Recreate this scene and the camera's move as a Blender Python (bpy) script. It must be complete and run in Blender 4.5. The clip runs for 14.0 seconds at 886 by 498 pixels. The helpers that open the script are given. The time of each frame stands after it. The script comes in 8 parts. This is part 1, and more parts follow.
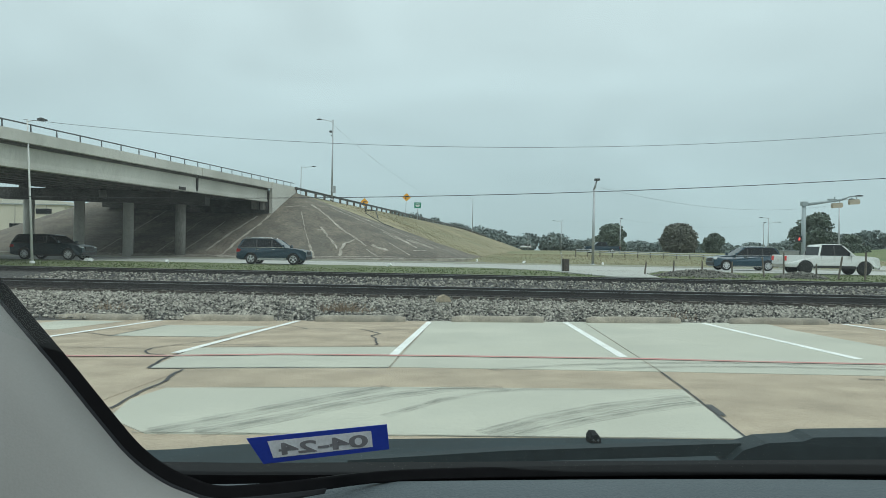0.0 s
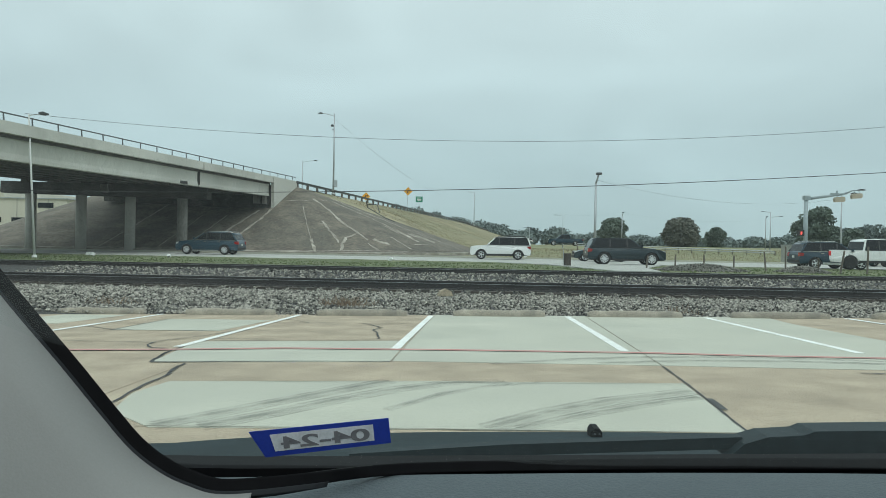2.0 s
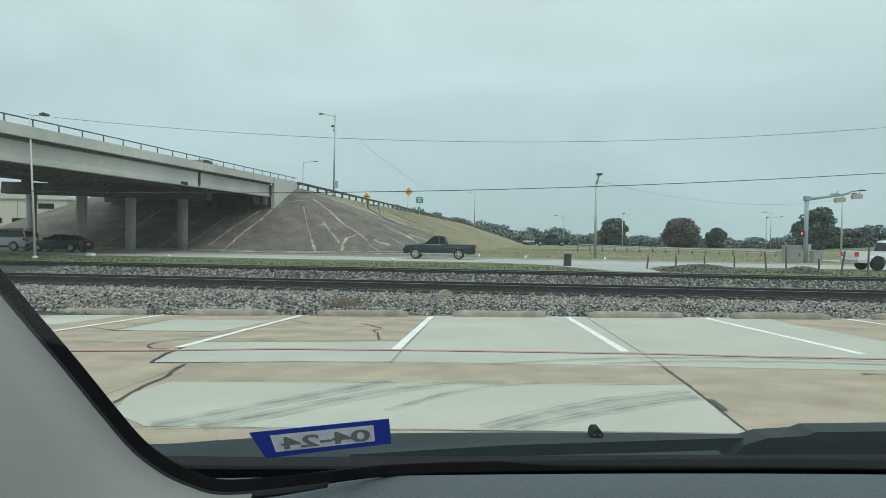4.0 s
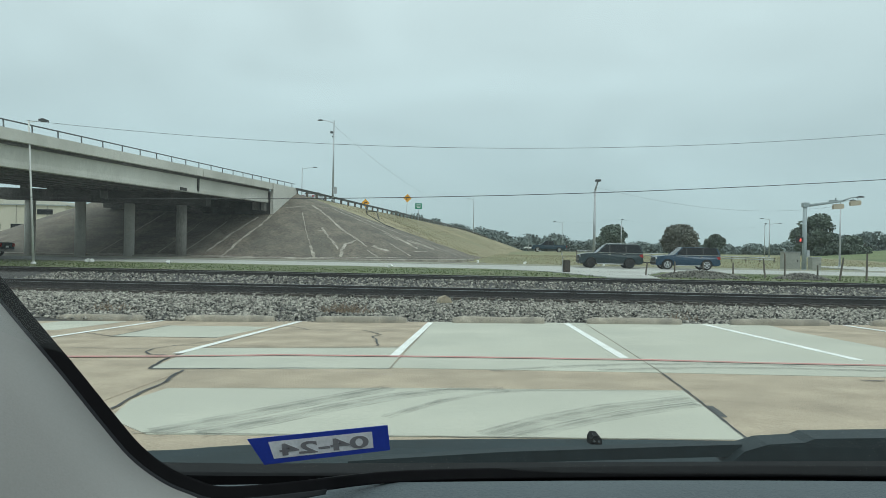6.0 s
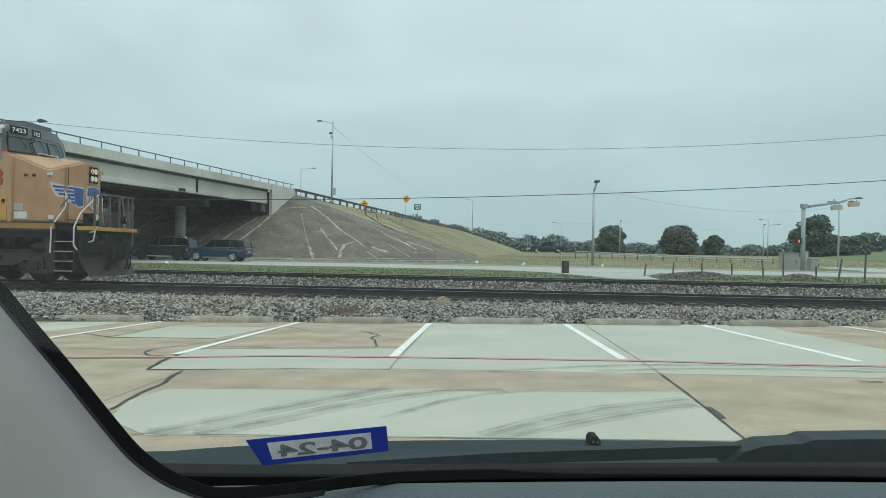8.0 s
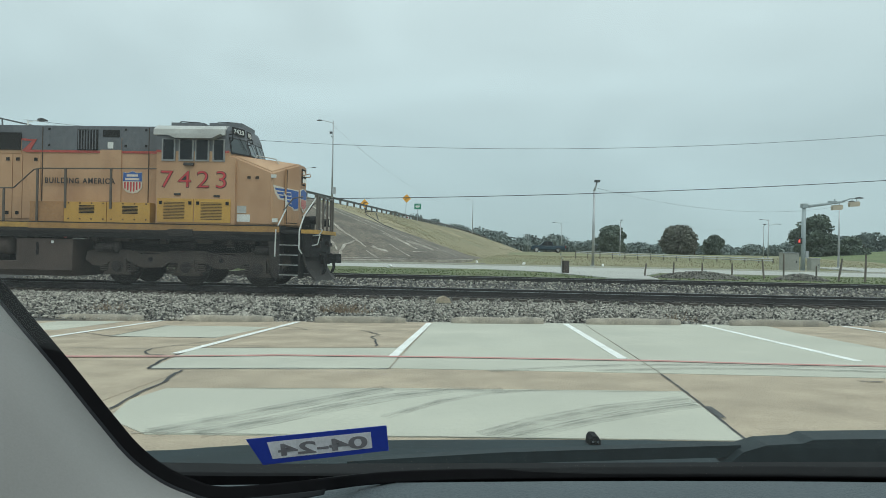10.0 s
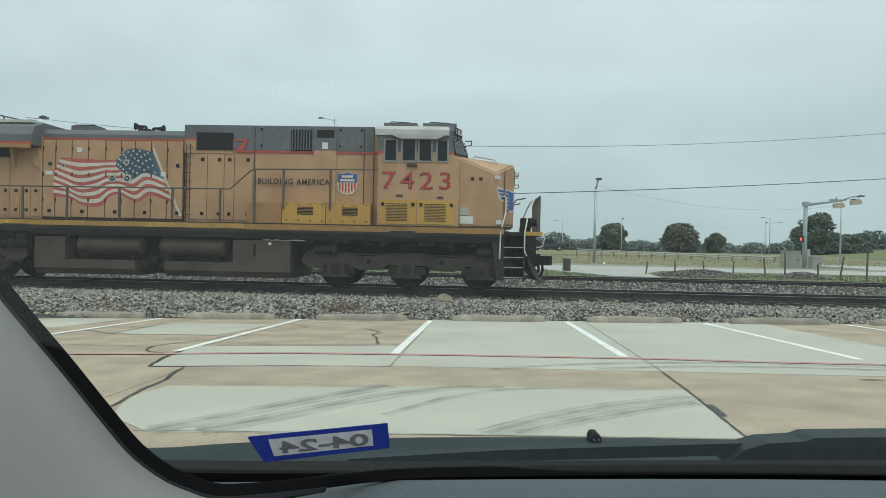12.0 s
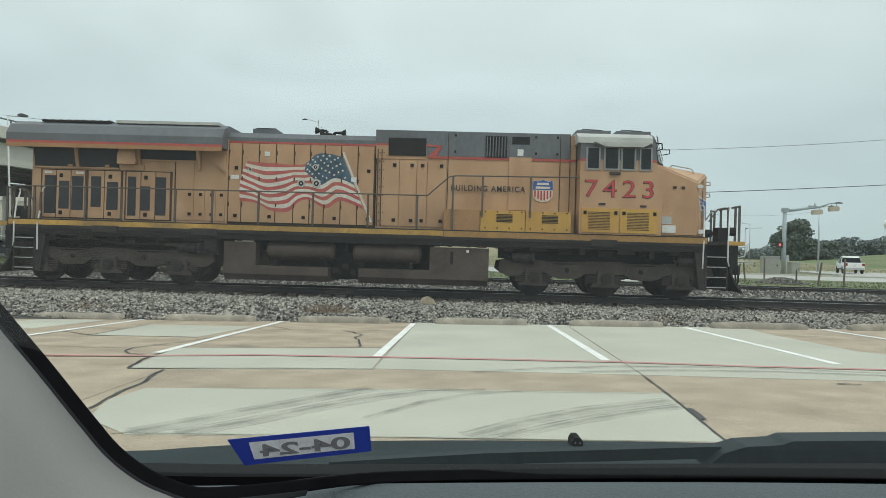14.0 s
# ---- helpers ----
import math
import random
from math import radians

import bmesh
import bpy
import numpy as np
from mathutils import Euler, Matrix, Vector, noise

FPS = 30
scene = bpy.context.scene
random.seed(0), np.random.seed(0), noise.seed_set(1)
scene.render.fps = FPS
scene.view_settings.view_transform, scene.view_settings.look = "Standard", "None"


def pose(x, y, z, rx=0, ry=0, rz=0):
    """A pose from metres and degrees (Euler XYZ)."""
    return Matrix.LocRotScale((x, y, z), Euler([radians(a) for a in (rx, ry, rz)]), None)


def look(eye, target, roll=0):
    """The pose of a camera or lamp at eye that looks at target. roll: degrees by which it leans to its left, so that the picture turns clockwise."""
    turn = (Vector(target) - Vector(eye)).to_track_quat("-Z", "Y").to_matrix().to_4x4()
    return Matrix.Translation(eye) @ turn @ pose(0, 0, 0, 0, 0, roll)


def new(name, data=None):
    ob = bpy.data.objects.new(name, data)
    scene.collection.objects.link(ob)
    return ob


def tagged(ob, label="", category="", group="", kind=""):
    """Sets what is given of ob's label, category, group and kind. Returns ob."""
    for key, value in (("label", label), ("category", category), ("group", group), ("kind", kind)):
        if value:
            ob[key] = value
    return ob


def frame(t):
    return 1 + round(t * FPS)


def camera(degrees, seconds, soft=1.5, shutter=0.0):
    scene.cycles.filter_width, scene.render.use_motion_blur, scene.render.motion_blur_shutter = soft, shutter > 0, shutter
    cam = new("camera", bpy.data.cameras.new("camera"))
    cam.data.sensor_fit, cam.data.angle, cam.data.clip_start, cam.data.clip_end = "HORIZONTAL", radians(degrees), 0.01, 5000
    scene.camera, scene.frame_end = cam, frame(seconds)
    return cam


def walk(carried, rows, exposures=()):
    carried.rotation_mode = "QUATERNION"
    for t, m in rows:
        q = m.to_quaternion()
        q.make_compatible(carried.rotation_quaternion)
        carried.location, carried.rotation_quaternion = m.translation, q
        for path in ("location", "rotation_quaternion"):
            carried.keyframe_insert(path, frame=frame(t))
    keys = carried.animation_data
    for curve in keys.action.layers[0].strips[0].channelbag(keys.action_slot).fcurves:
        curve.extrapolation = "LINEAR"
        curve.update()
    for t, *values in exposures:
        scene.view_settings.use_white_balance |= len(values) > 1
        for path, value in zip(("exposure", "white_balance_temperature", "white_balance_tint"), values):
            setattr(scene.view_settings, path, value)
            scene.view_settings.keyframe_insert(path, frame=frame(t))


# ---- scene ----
# ================= camera and its path =================
EYE = Vector((0, 0, 1.24))
cam = camera(66.01, 14.0, soft=0.85)


def cam_pose(pitch, yaw, roll):
    """Camera at the driver's eye; level frame looks along +y."""
    level = Matrix(((1, 0, 0), (0, 0, -1), (0, 1, 0))).to_4x4()
    turn = Euler((0, radians(yaw), 0)).to_matrix() @ Euler((radians(pitch), 0, 0)).to_matrix() @ Euler((0, 0, radians(roll))).to_matrix()
    return Matrix.Translation(EYE) @ level @ turn.to_4x4()


CAM_ROWS = [
    (0.0, 0.0, 0.0, 1.02), (0.5, -0.049, -0.006, 1.035), (1.0, -0.143, 0.0, 1.03), (1.5, -0.296, 0.054, 1.045),
    (2.0, -0.496, 0.124, 1.03), (2.5, -0.59, 0.154, 0.99), (3.0, -0.65, 0.198, 0.987), (3.4, -0.62, 0.19, 1.0),
    (4.4, -0.27, 0.14, 1.02), (5.5, 0.077, 0.091, 1.047), (6.0, 0.07, 0.076, 1.06), (6.5, 0.03, 0.067, 1.11),
    (7.0, 0.06, 0.05, 1.14), (7.5, 0.08, 0.018, 1.125), (8.0, 0.145, -0.017, 1.09), (9.2, 0.12, -0.01, 1.12),
    (10.5, 0.06, 0.017, 1.165), (11.0, -0.005, 0.039, 1.185), (11.5, -0.02, 0.065, 1.19), (12.0, -0.083, 0.1, 1.2),
    (12.5, -0.111, 0.105, 1.23), (13.0, -0.072, 0.095, 1.275), (13.5, 0.0, -0.184, 1.33), (14.0, 0.197, -1.289, 1.645)]
walk(cam, [(t, cam_pose(p, y, r)) for t, p, y, r in CAM_ROWS], exposures=[(0.0, 0.04, 6250, 8), (8.2, 0.04, 6250, 8), (11.0, 0.03, 6350, 10), (12.5, 0.09, 6500, 12), (14.0, 0.13, 6600, 14)])

# ================= sky and light: bright overcast =================
world = bpy.data.worlds.new("overcast_sky")
scene.world = world
world.use_nodes = True
wn, wl = world.node_tree.nodes, world.node_tree.links
wn.clear()
w_out, w_bg = wn.new("ShaderNodeOutputWorld"), wn.new("ShaderNodeBackground")
w_sky = wn.new("ShaderNodeTexSky")
w_sky.sky_type, w_sky.sun_disc = "NISHITA", False
w_sky.sun_elevation, w_sky.sun_rotation = radians(52), radians(150)
w_tc, w_sep = wn.new("ShaderNodeTexCoord"), wn.new("ShaderNodeSeparateXYZ")
wl.new(w_tc.outputs["Generated"], w_sep.inputs[0])
w_grad = wn.new("ShaderNodeValToRGB")  # overcast dome: brighter towards the zenith
w_grad.color_ramp.elements[0].position, w_grad.color_ramp.elements[0].color = 0.0, (0.435, 0.555, 0.565, 1)
w_grad.color_ramp.elements[1].position, w_grad.color_ramp.elements[1].color = 1.0, (1.22, 1.36, 1.32, 1)
e = w_grad.color_ramp.elements.new(0.12)
e.color = (0.50, 0.62, 0.63, 1)
e = w_grad.color_ramp.elements.new(0.33)
e.color = (0.645, 0.755, 0.755, 1)
wl.new(w_sep.outputs[2], w_grad.inputs[0])
w_map = wn.new("ShaderNodeMapping")
w_map.inputs["Scale"].default_value = (1.0, 1.0, 3.2)
wl.new(w_tc.outputs["Generated"], w_map.inputs[0])
w_noise = wn.new("ShaderNodeTexNoise")
w_noise.inputs["Scale"].default_value, w_noise.inputs["Detail"].default_value = 2.3, 5.0
w_noise.inputs["Distortion"].default_value = 0.6
wl.new(w_map.outputs[0], w_noise.inputs["Vector"])
w_cloud = wn.new("ShaderNodeMapRange")
w_cloud.inputs["From Min"].default_value, w_cloud.inputs["From Max"].default_value = 0.3, 0.72
w_cloud.inputs["To Min"].default_value, w_cloud.inputs["To Max"].default_value = 0.9, 1.1
wl.new(w_noise.outputs[0], w_cloud.inputs[0])
w_mul = wn.new("ShaderNodeVectorMath")
w_mul.operation = "SCALE"
wl.new(w_grad.outputs[0], w_mul.inputs[0])
wl.new(w_cloud.outputs[0], w_mul.inputs["Scale"])
w_skyscale = wn.new("ShaderNodeVectorMath")
w_skyscale.operation = "SCALE"
w_skyscale.inputs["Scale"].default_value = 0.07
wl.new(w_sky.outputs[0], w_skyscale.inputs[0])
w_mix = wn.new("ShaderNodeMix")
w_mix.data_type = "RGBA"
w_mix.inputs[0].default_value = 0.93
wl.new(w_skyscale.outputs[0], w_mix.inputs[6])
wl.new(w_mul.outputs[0], w_mix.inputs[7])
wl.new(w_mix.outputs[2], w_bg.inputs[0])
w_bg.inputs[1].default_value = 1.05
wl.new(w_bg.outputs[0], w_out.inputs[0])

sun = new("sun", bpy.data.lights.new("sun", "SUN"))
sun.data.energy, sun.data.angle, sun.data.color = 0.7, radians(25), (1.0, 0.97, 0.92)
sun.matrix_world = look((18, -22, 50), (0, 10, 0))


# ================= materials =================
MATS = {}


def mat(name, color, rough=0.6, metal=0.0, var=0.12, scale=3.0, fine=40.0, bump=0.0, island=0.0, coat=0.0, dirt=None, dirt_amt=0.0, emit=0.0, stretch=(1, 1, 1), rnd=0.0, spec=0.5):
    """Procedural surface: two scales of tone variation, fine relief, optional stains of another colour."""
    if name in MATS:
        return MATS[name]
    m = bpy.data.materials.new(name)
    m.use_nodes = True
    n, l = m.node_tree.nodes, m.node_tree.links
    b = n["Principled BSDF"]
    b.inputs["Roughness"].default_value, b.inputs["Metallic"].default_value = rough, metal
    b.inputs["Coat Weight"].default_value = coat
    b.inputs["Specular IOR Level"].default_value = spec
    tc = n.new("ShaderNodeTexCoord")
    mp = n.new("ShaderNodeMapping")
    mp.inputs["Scale"].default_value = stretch
    l.new(tc.outputs["Object"], mp.inputs[0])
    big, small = n.new("ShaderNodeTexNoise"), n.new("ShaderNodeTexNoise")
    big.inputs["Scale"].default_value, big.inputs["Detail"].default_value = scale, 6
    small.inputs["Scale"].default_value, small.inputs["Detail"].default_value = fine, 3
    for t in (big, small):
        l.new(mp.outputs[0], t.inputs["Vector"])
    add = n.new("ShaderNodeMath")
    add.operation = "ADD"
    l.new(big.outputs[0], add.inputs[0])
    l.new(small.outputs[0], add.inputs[1])
    tone = n.new("ShaderNodeMapRange")
    tone.inputs["From Min"].default_value, tone.inputs["From Max"].default_value = 0.77, 1.23
    tone.inputs["To Min"].default_value, tone.inputs["To Max"].default_value = 1 - var, 1 + var
    l.new(add.outputs[0], tone.inputs[0])
    col = n.new("ShaderNodeVectorMath")
    col.operation = "SCALE"
    col.inputs[0].default_value = color[:3]
    l.new(tone.outputs[0], col.inputs["Scale"])
    last = col.outputs[0]
    if island or rnd:
        src = n.new("ShaderNodeNewGeometry") if island else n.new("ShaderNodeObjectInfo")
        mr = n.new("ShaderNodeMapRange")
        a = island or rnd
        mr.inputs["To Min"].default_value, mr.inputs["To Max"].default_value = 1 - a, 1 + a
        l.new(src.outputs["Random Per Island" if island else "Random"], mr.inputs[0])
        c2 = n.new("ShaderNodeVectorMath")
        c2.operation = "SCALE"
        l.new(last, c2.inputs[0])
        l.new(mr.outputs[0], c2.inputs["Scale"])
        last = c2.outputs[0]
    if dirt:
        dn = n.new("ShaderNodeTexNoise")
        dn.inputs["Scale"].default_value, dn.inputs["Detail"].default_value = scale * 0.6, 8
        dn.inputs["Roughness"].default_value = 0.65
        l.new(mp.outputs[0], dn.inputs["Vector"])
        dr = n.new("ShaderNodeMapRange")
        dr.inputs["From Min"].default_value, dr.inputs["From Max"].default_value = 0.42, 0.68
        dr.inputs["To Max"].default_value = dirt_amt
        l.new(dn.outputs[0], dr.inputs[0])
        mx = n.new("ShaderNodeMix")
        mx.data_type = "RGBA"
        mx.inputs[7].default_value = (*dirt, 1)
        l.new(dr.outputs[0], mx.inputs[0])
        l.new(last, mx.inputs[6])
        last = mx.outputs[2]
    l.new(last, b.inputs["Base Color"])
    if bump:
        bp = n.new("ShaderNodeBump")
        bp.inputs["Strength"].default_value, bp.inputs["Distance"].default_value = bump, 0.02
        l.new(small.outputs[0], bp.inputs["Height"])
        l.new(bp.outputs[0], b.inputs["Normal"])
    if emit:
        b.inputs["Emission Color"].default_value = (*color[:3], 1)
        b.inputs["Emission Strength"].default_value = emit
    MATS[name] = m
    return m


M_TAN = mat("exposed_aggregate_concrete", (0.395, 0.322, 0.235), 0.9, var=0.27, scale=1.6, fine=48, bump=0.7, dirt=(0.29, 0.24, 0.18), dirt_amt=0.3)
M_PALE = mat("pale_concrete", (0.455, 0.450, 0.375), 0.85, var=0.10, scale=0.8, fine=30, bump=0.3, dirt=(0.36, 0.36, 0.31), dirt_amt=0.5)
M_JOINT = mat("tar_joint", (0.05, 0.05, 0.05), 0.8, var=0.3)
M_SAWCUT = mat("sawn_concrete_joint", (0.28, 0.265, 0.22), 0.9, var=0.2)
M_STRIPE = mat("white_road_paint", (0.80, 0.81, 0.78), 0.7, var=0.1, scale=4, fine=60, dirt=(0.55, 0.53, 0.47), dirt_amt=0.5)
M_RED = mat("faded_red_paint", (0.50, 0.235, 0.215), 0.8, var=0.2, scale=3, fine=60, dirt=(0.44, 0.36, 0.30), dirt_amt=0.55)
M_STOP = mat("weathered_kerb_concrete", (0.33, 0.295, 0.235), 0.95, var=0.3, scale=4, fine=60, bump=0.8, dirt=(0.17, 0.16, 0.14), dirt_amt=0.6, rnd=0.12)
M_STONE = mat("ballast_stone", (0.23, 0.216, 0.186), 0.95, var=0.2, scale=8, fine=60, island=1.0)
M_GRAVEL = mat("dusty_pile_gravel", (0.135, 0.13, 0.112), 0.95, var=0.25, scale=6, fine=50, island=0.7)
# bed colour kept near black to paint the shadows in the stone gaps
M_STONE_BED = mat("shaded_ballast_bed", (0.05, 0.048, 0.045), 0.95, var=0.5, scale=9, fine=30, bump=1.0)
M_RAIL = mat("rusty_rail_steel", (0.036, 0.032, 0.031), 0.7, 0.2, var=0.25, scale=2, fine=30)
M_RAILTOP = mat("polished_rail_head", (0.28, 0.29, 0.30), 0.35, 0.9, var=0.1)
M_TIE = mat("creosoted_timber", (0.07, 0.058, 0.048), 0.9, var=0.3, scale=2, fine=30, stretch=(1, 6, 6), rnd=0.3)
M_GRASS_G = mat("verge_grass", (0.10, 0.125, 0.05), 0.95, var=0.3, scale=0.35, fine=8, bump=0.6, dirt=(0.19, 0.175, 0.10), dirt_amt=0.5)
M_BLADE = mat("grass_blades", (0.105, 0.135, 0.05), 0.9, var=0.2, scale=1, island=0.45)
M_DRY = mat("dry_grass", (0.29, 0.25, 0.155), 0.95, var=0.25, scale=0.15, fine=2.5, bump=0.6, dirt=(0.155, 0.16, 0.085), dirt_amt=0.8)
M_DRYBLADE = mat("dry_grass_tufts", (0.255, 0.222, 0.135), 0.95, var=0.2, scale=0.3, island=0.4)
M_GROUND = mat("field_soil_and_grass", (0.22, 0.20, 0.11), 0.95, var=0.3, scale=0.05, fine=1.5, bump=0.5, dirt=(0.10, 0.14, 0.05), dirt_amt=0.7)
M_ROAD = mat("road_concrete", (0.40, 0.40, 0.37), 0.9, var=0.1, scale=0.3, fine=8, dirt=(0.30, 0.30, 0.28), dirt_amt=0.5, stretch=(0.25, 1, 1))
M_PAVING = mat("weathered_slope_paving", (0.15, 0.128, 0.102), 0.95, var=0.38, scale=0.5, fine=3.5, bump=0.6, dirt=(0.095, 0.09, 0.075), dirt_amt=0.85)
M_PAVEJOINT = mat("pale_paving_seam", (0.36, 0.33, 0.28), 0.95, var=0.3, scale=1.5, fine=10, dirt=(0.17, 0.15, 0.12), dirt_amt=0.9)
M_CONC = mat("bridge_concrete", (0.56, 0.55, 0.50), 0.9, var=0.1, scale=0.25, fine=6, bump=0.15, dirt=(0.34, 0.33, 0.29), dirt_amt=0.45, stretch=(1, 1, 0.5))
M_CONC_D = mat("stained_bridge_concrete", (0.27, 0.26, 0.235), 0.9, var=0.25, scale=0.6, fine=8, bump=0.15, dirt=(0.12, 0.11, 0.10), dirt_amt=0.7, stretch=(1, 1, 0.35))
# grimy concrete with the shade under the deck put into its colour
M_DECKSHADE = mat("shaded_grimy_concrete", (0.10, 0.097, 0.09), 0.95, var=0.35, scale=0.7, fine=6, dirt=(0.05, 0.048, 0.045), dirt_amt=0.8)
# stained concrete of the caps, under-deck shade included in the colour
M_CAPSHADE = mat("shaded_stained_concrete", (0.075, 0.072, 0.066), 0.95, var=0.4, scale=0.8, fine=6, dirt=(0.03, 0.029, 0.027), dirt_amt=0.8)
M_BLACKSTAIN = mat("dark_joint_stain", (0.03, 0.028, 0.026), 0.9, var=0.3)
M_STEEL = mat("galvanised_steel", (0.42, 0.44, 0.45), 0.5, 0.6, var=0.12, scale=2, fine=20)
M_POSTSTEEL = mat("dull_bridge_rail_steel", (0.13, 0.14, 0.145), 0.6, 0.4, var=0.15)
M_GREYPAINT = mat("grey_signal_paint", (0.30, 0.35, 0.36), 0.5, 0.2, var=0.08)
M_DARKSTEEL = mat("dark_weathered_steel", (0.08, 0.085, 0.085), 0.6, 0.4, var=0.2)
M_WOODPOST = mat("grey_timber_post", (0.14, 0.12, 0.10), 0.9, var=0.3, scale=4, fine=30, stretch=(4, 4, 0.5))
M_WEED = mat("dead_weed_stalks", (0.20, 0.14, 0.09), 0.95, var=0.2, island=0.4)
M_ROCK = mat("tan_limestone", (0.38, 0.32, 0.23), 0.95, var=0.25, scale=8, fine=40, bump=0.6)
M_SIGN_Y = mat("amber_sign_sheeting", (0.72, 0.33, 0.02), 0.5, var=0.05)
M_SIGN_G = mat("green_sign_sheeting", (0.02, 0.22, 0.13), 0.5, var=0.05)
M_SIGNTEXT = mat("white_sign_sheeting", (0.7, 0.72, 0.7), 0.5, var=0.05)
M_SIGNBLACK = mat("black_sign_ink", (0.02, 0.02, 0.02), 0.6, var=0.05)
M_WIRE = mat("black_cable", (0.03, 0.03, 0.03), 0.6)
M_BARK = mat("tree_bark", (0.07, 0.055, 0.042), 0.95, var=0.3, scale=2, fine=20)
# distance haze is put into these leaf colours, most in the far woods
M_LEAF = mat("oak_foliage", (0.122, 0.152, 0.122), 0.9, var=0.14, scale=0.25, fine=3, island=0.16)
M_LEAF_R = mat("bronze_foliage", (0.135, 0.138, 0.114), 0.9, var=0.14, scale=0.25, fine=3, island=0.16)
M_LEAF_FAR = mat("hazed_woods_foliage", (0.165, 0.20, 0.188), 0.95, var=0.16, scale=0.06, fine=0.8, island=0.12)
M_CREAM = mat("cream_wall_panel", (0.56, 0.53, 0.44), 0.8, var=0.06, scale=0.3, fine=4)
M_WHITE = mat("white_paint", (0.78, 0.79, 0.77), 0.5, var=0.06)
M_GLASSD = mat("dark_window_glass", (0.008, 0.010, 0.012), 0.12, var=0.0)
M_GLASSD.node_tree.nodes["Principled BSDF"].inputs["Specular IOR Level"].default_value = 0.28


# ================= mesh helpers =================
def quad_box(bm, x0, x1, y0, y1, z0, z1, m=None):
    """Axis-aligned block added to bm; m places it."""
    c = [Vector((x, y, z)) for z in (z0, z1) for x, y in ((x0, y0), (x1, y0), (x1, y1), (x0, y1))]
    v = [bm.verts.new(m @ p if m else p) for p in c]
    for f in ((3, 2, 1, 0), (4, 5, 6, 7), (0, 1, 5, 4), (1, 2, 6, 5), (2, 3, 7, 6), (3, 0, 4, 7)):
        bm.faces.new([v[i] for i in f])
    return v


def prism(bm, poly, a, b, axis="y", m=None, taper=None):
    """Polygon pushed from a to b along an axis. Axis y: poly is (x, z); x: (y, z); z: (x, y)."""
    def place(p, t):
        q = {"y": (p[0], t, p[1]), "x": (t, p[0], p[1]), "z": (p[0], p[1], t)}[axis]
        return m @ Vector(q) if m else Vector(q)
    lo = [bm.verts.new(place(p, a)) for p in poly]
    hi = [bm.verts.new(place(taper(p) if taper else p, b)) for p in poly]
    bm.faces.new(lo[::-1]), bm.faces.new(hi)
    k = len(poly)
    for i in range(k):
        bm.faces.new((lo[i], lo[(i + 1) % k], hi[(i + 1) % k], hi[i]))
    return lo, hi


def tube(bm, a, b, r0, r1=None, n=10, cap=True):
    """Round bar from a to b."""
    a, b = Vector(a), Vector(b)
    r1 = r0 if r1 is None else r1
    w = (b - a).normalized()
    u = w.orthogonal().normalized()
    v = w.cross(u)
    rings = []
    for p, r in ((a, r0), (b, r1)):
        rings.append([bm.verts.new(p + (u * math.cos(i * 2 * math.pi / n) + v * math.sin(i * 2 * math.pi / n)) * r) for i in range(n)])
    for i in range(n):
        bm.faces.new((rings[0][i], rings[0][(i + 1) % n], rings[1][(i + 1) % n], rings[1][i]))
    if cap:
        bm.faces.new(rings[0][::-1]), bm.faces.new(rings[1])


def pipe(bm, pts, r, n=8):
    for a, b in zip(pts, pts[1:]):
        tube(bm, a, b, r, n=n)


def lathe(bm, prof, m=None, n=20):
    """Profile of (radius, height) turned round z."""
    rings = []
    for r, z in prof:
        ring = []
        for i in range(n):
            p = Vector((r * math.cos(2 * math.pi * i / n), r * math.sin(2 * math.pi * i / n), z))
            ring.append(bm.verts.new(m @ p if m else p))
        rings.append(ring)
    for a, b in zip(rings, rings[1:]):
        for i in range(n):
            bm.faces.new((a[i], a[(i + 1) % n], b[(i + 1) % n], b[i]))
    bm.faces.new(rings[0][::-1]), bm.faces.new(rings[-1])


def soften(bm, width=0.02, seg=2, angle=0.6):
    es = [e for e in bm.edges if len(e.link_faces) == 2 and e.calc_face_angle(0) > angle]
    bmesh.ops.bevel(bm, geom=es, offset=width, segments=seg, affect="EDGES", clamp_overlap=True)


def done(bm, name, material, smooth=False):
    bmesh.ops.recalc_face_normals(bm, faces=bm.faces[:])
    me = bpy.data.meshes.new(name)
    bm.to_mesh(me)
    bm.free()
    if smooth:
        for p in me.polygons:
            p.use_smooth = True
    me.materials.append(material)
    return me


def part(name, bm, material, parent=None, label="", smooth=False, m=None):
    ob = new(name, done(bm, name, material, smooth))
    if parent:
        ob.parent = parent
    if m is not None:
        ob.matrix_basis = m
    return tagged(ob, label)


def thing(name, m, label, category, group="", kind=""):
    ob = new(name)
    ob.empty_display_size = 0.2
    ob.matrix_basis = m
    return tagged(ob, label, category, group, kind)


def sheet(name, rows, material, label="", kind="structure"):
    """A surface from rows of points."""
    k = len(rows[0])
    me = bpy.data.meshes.new(name)
    me.from_pydata([tuple(p) for r in rows for p in r], [], [(i * k + j, i * k + j + 1, (i + 1) * k + j + 1, (i + 1) * k + j) for i in range(len(rows) - 1) for j in range(k - 1)])
    me.materials.append(material)
    for p in me.polygons:
        p.use_smooth = True
    return tagged(new(name, me), label, kind=kind)


# ================= the plan =================
PHI = 0.0584                      # turn of the parking rows
CPH, SPH = math.cos(PHI), math.sin(PHI)


def lot(u, v, dz=0.0):
    """Point of the sloping parking lot: u along the kerb line, v towards the tracks."""
    x, y = u * CPH + v * SPH, -u * SPH + v * CPH
    return Vector((x, y, 0.244 + 0.0154 * x - 0.0346 * y + dz))


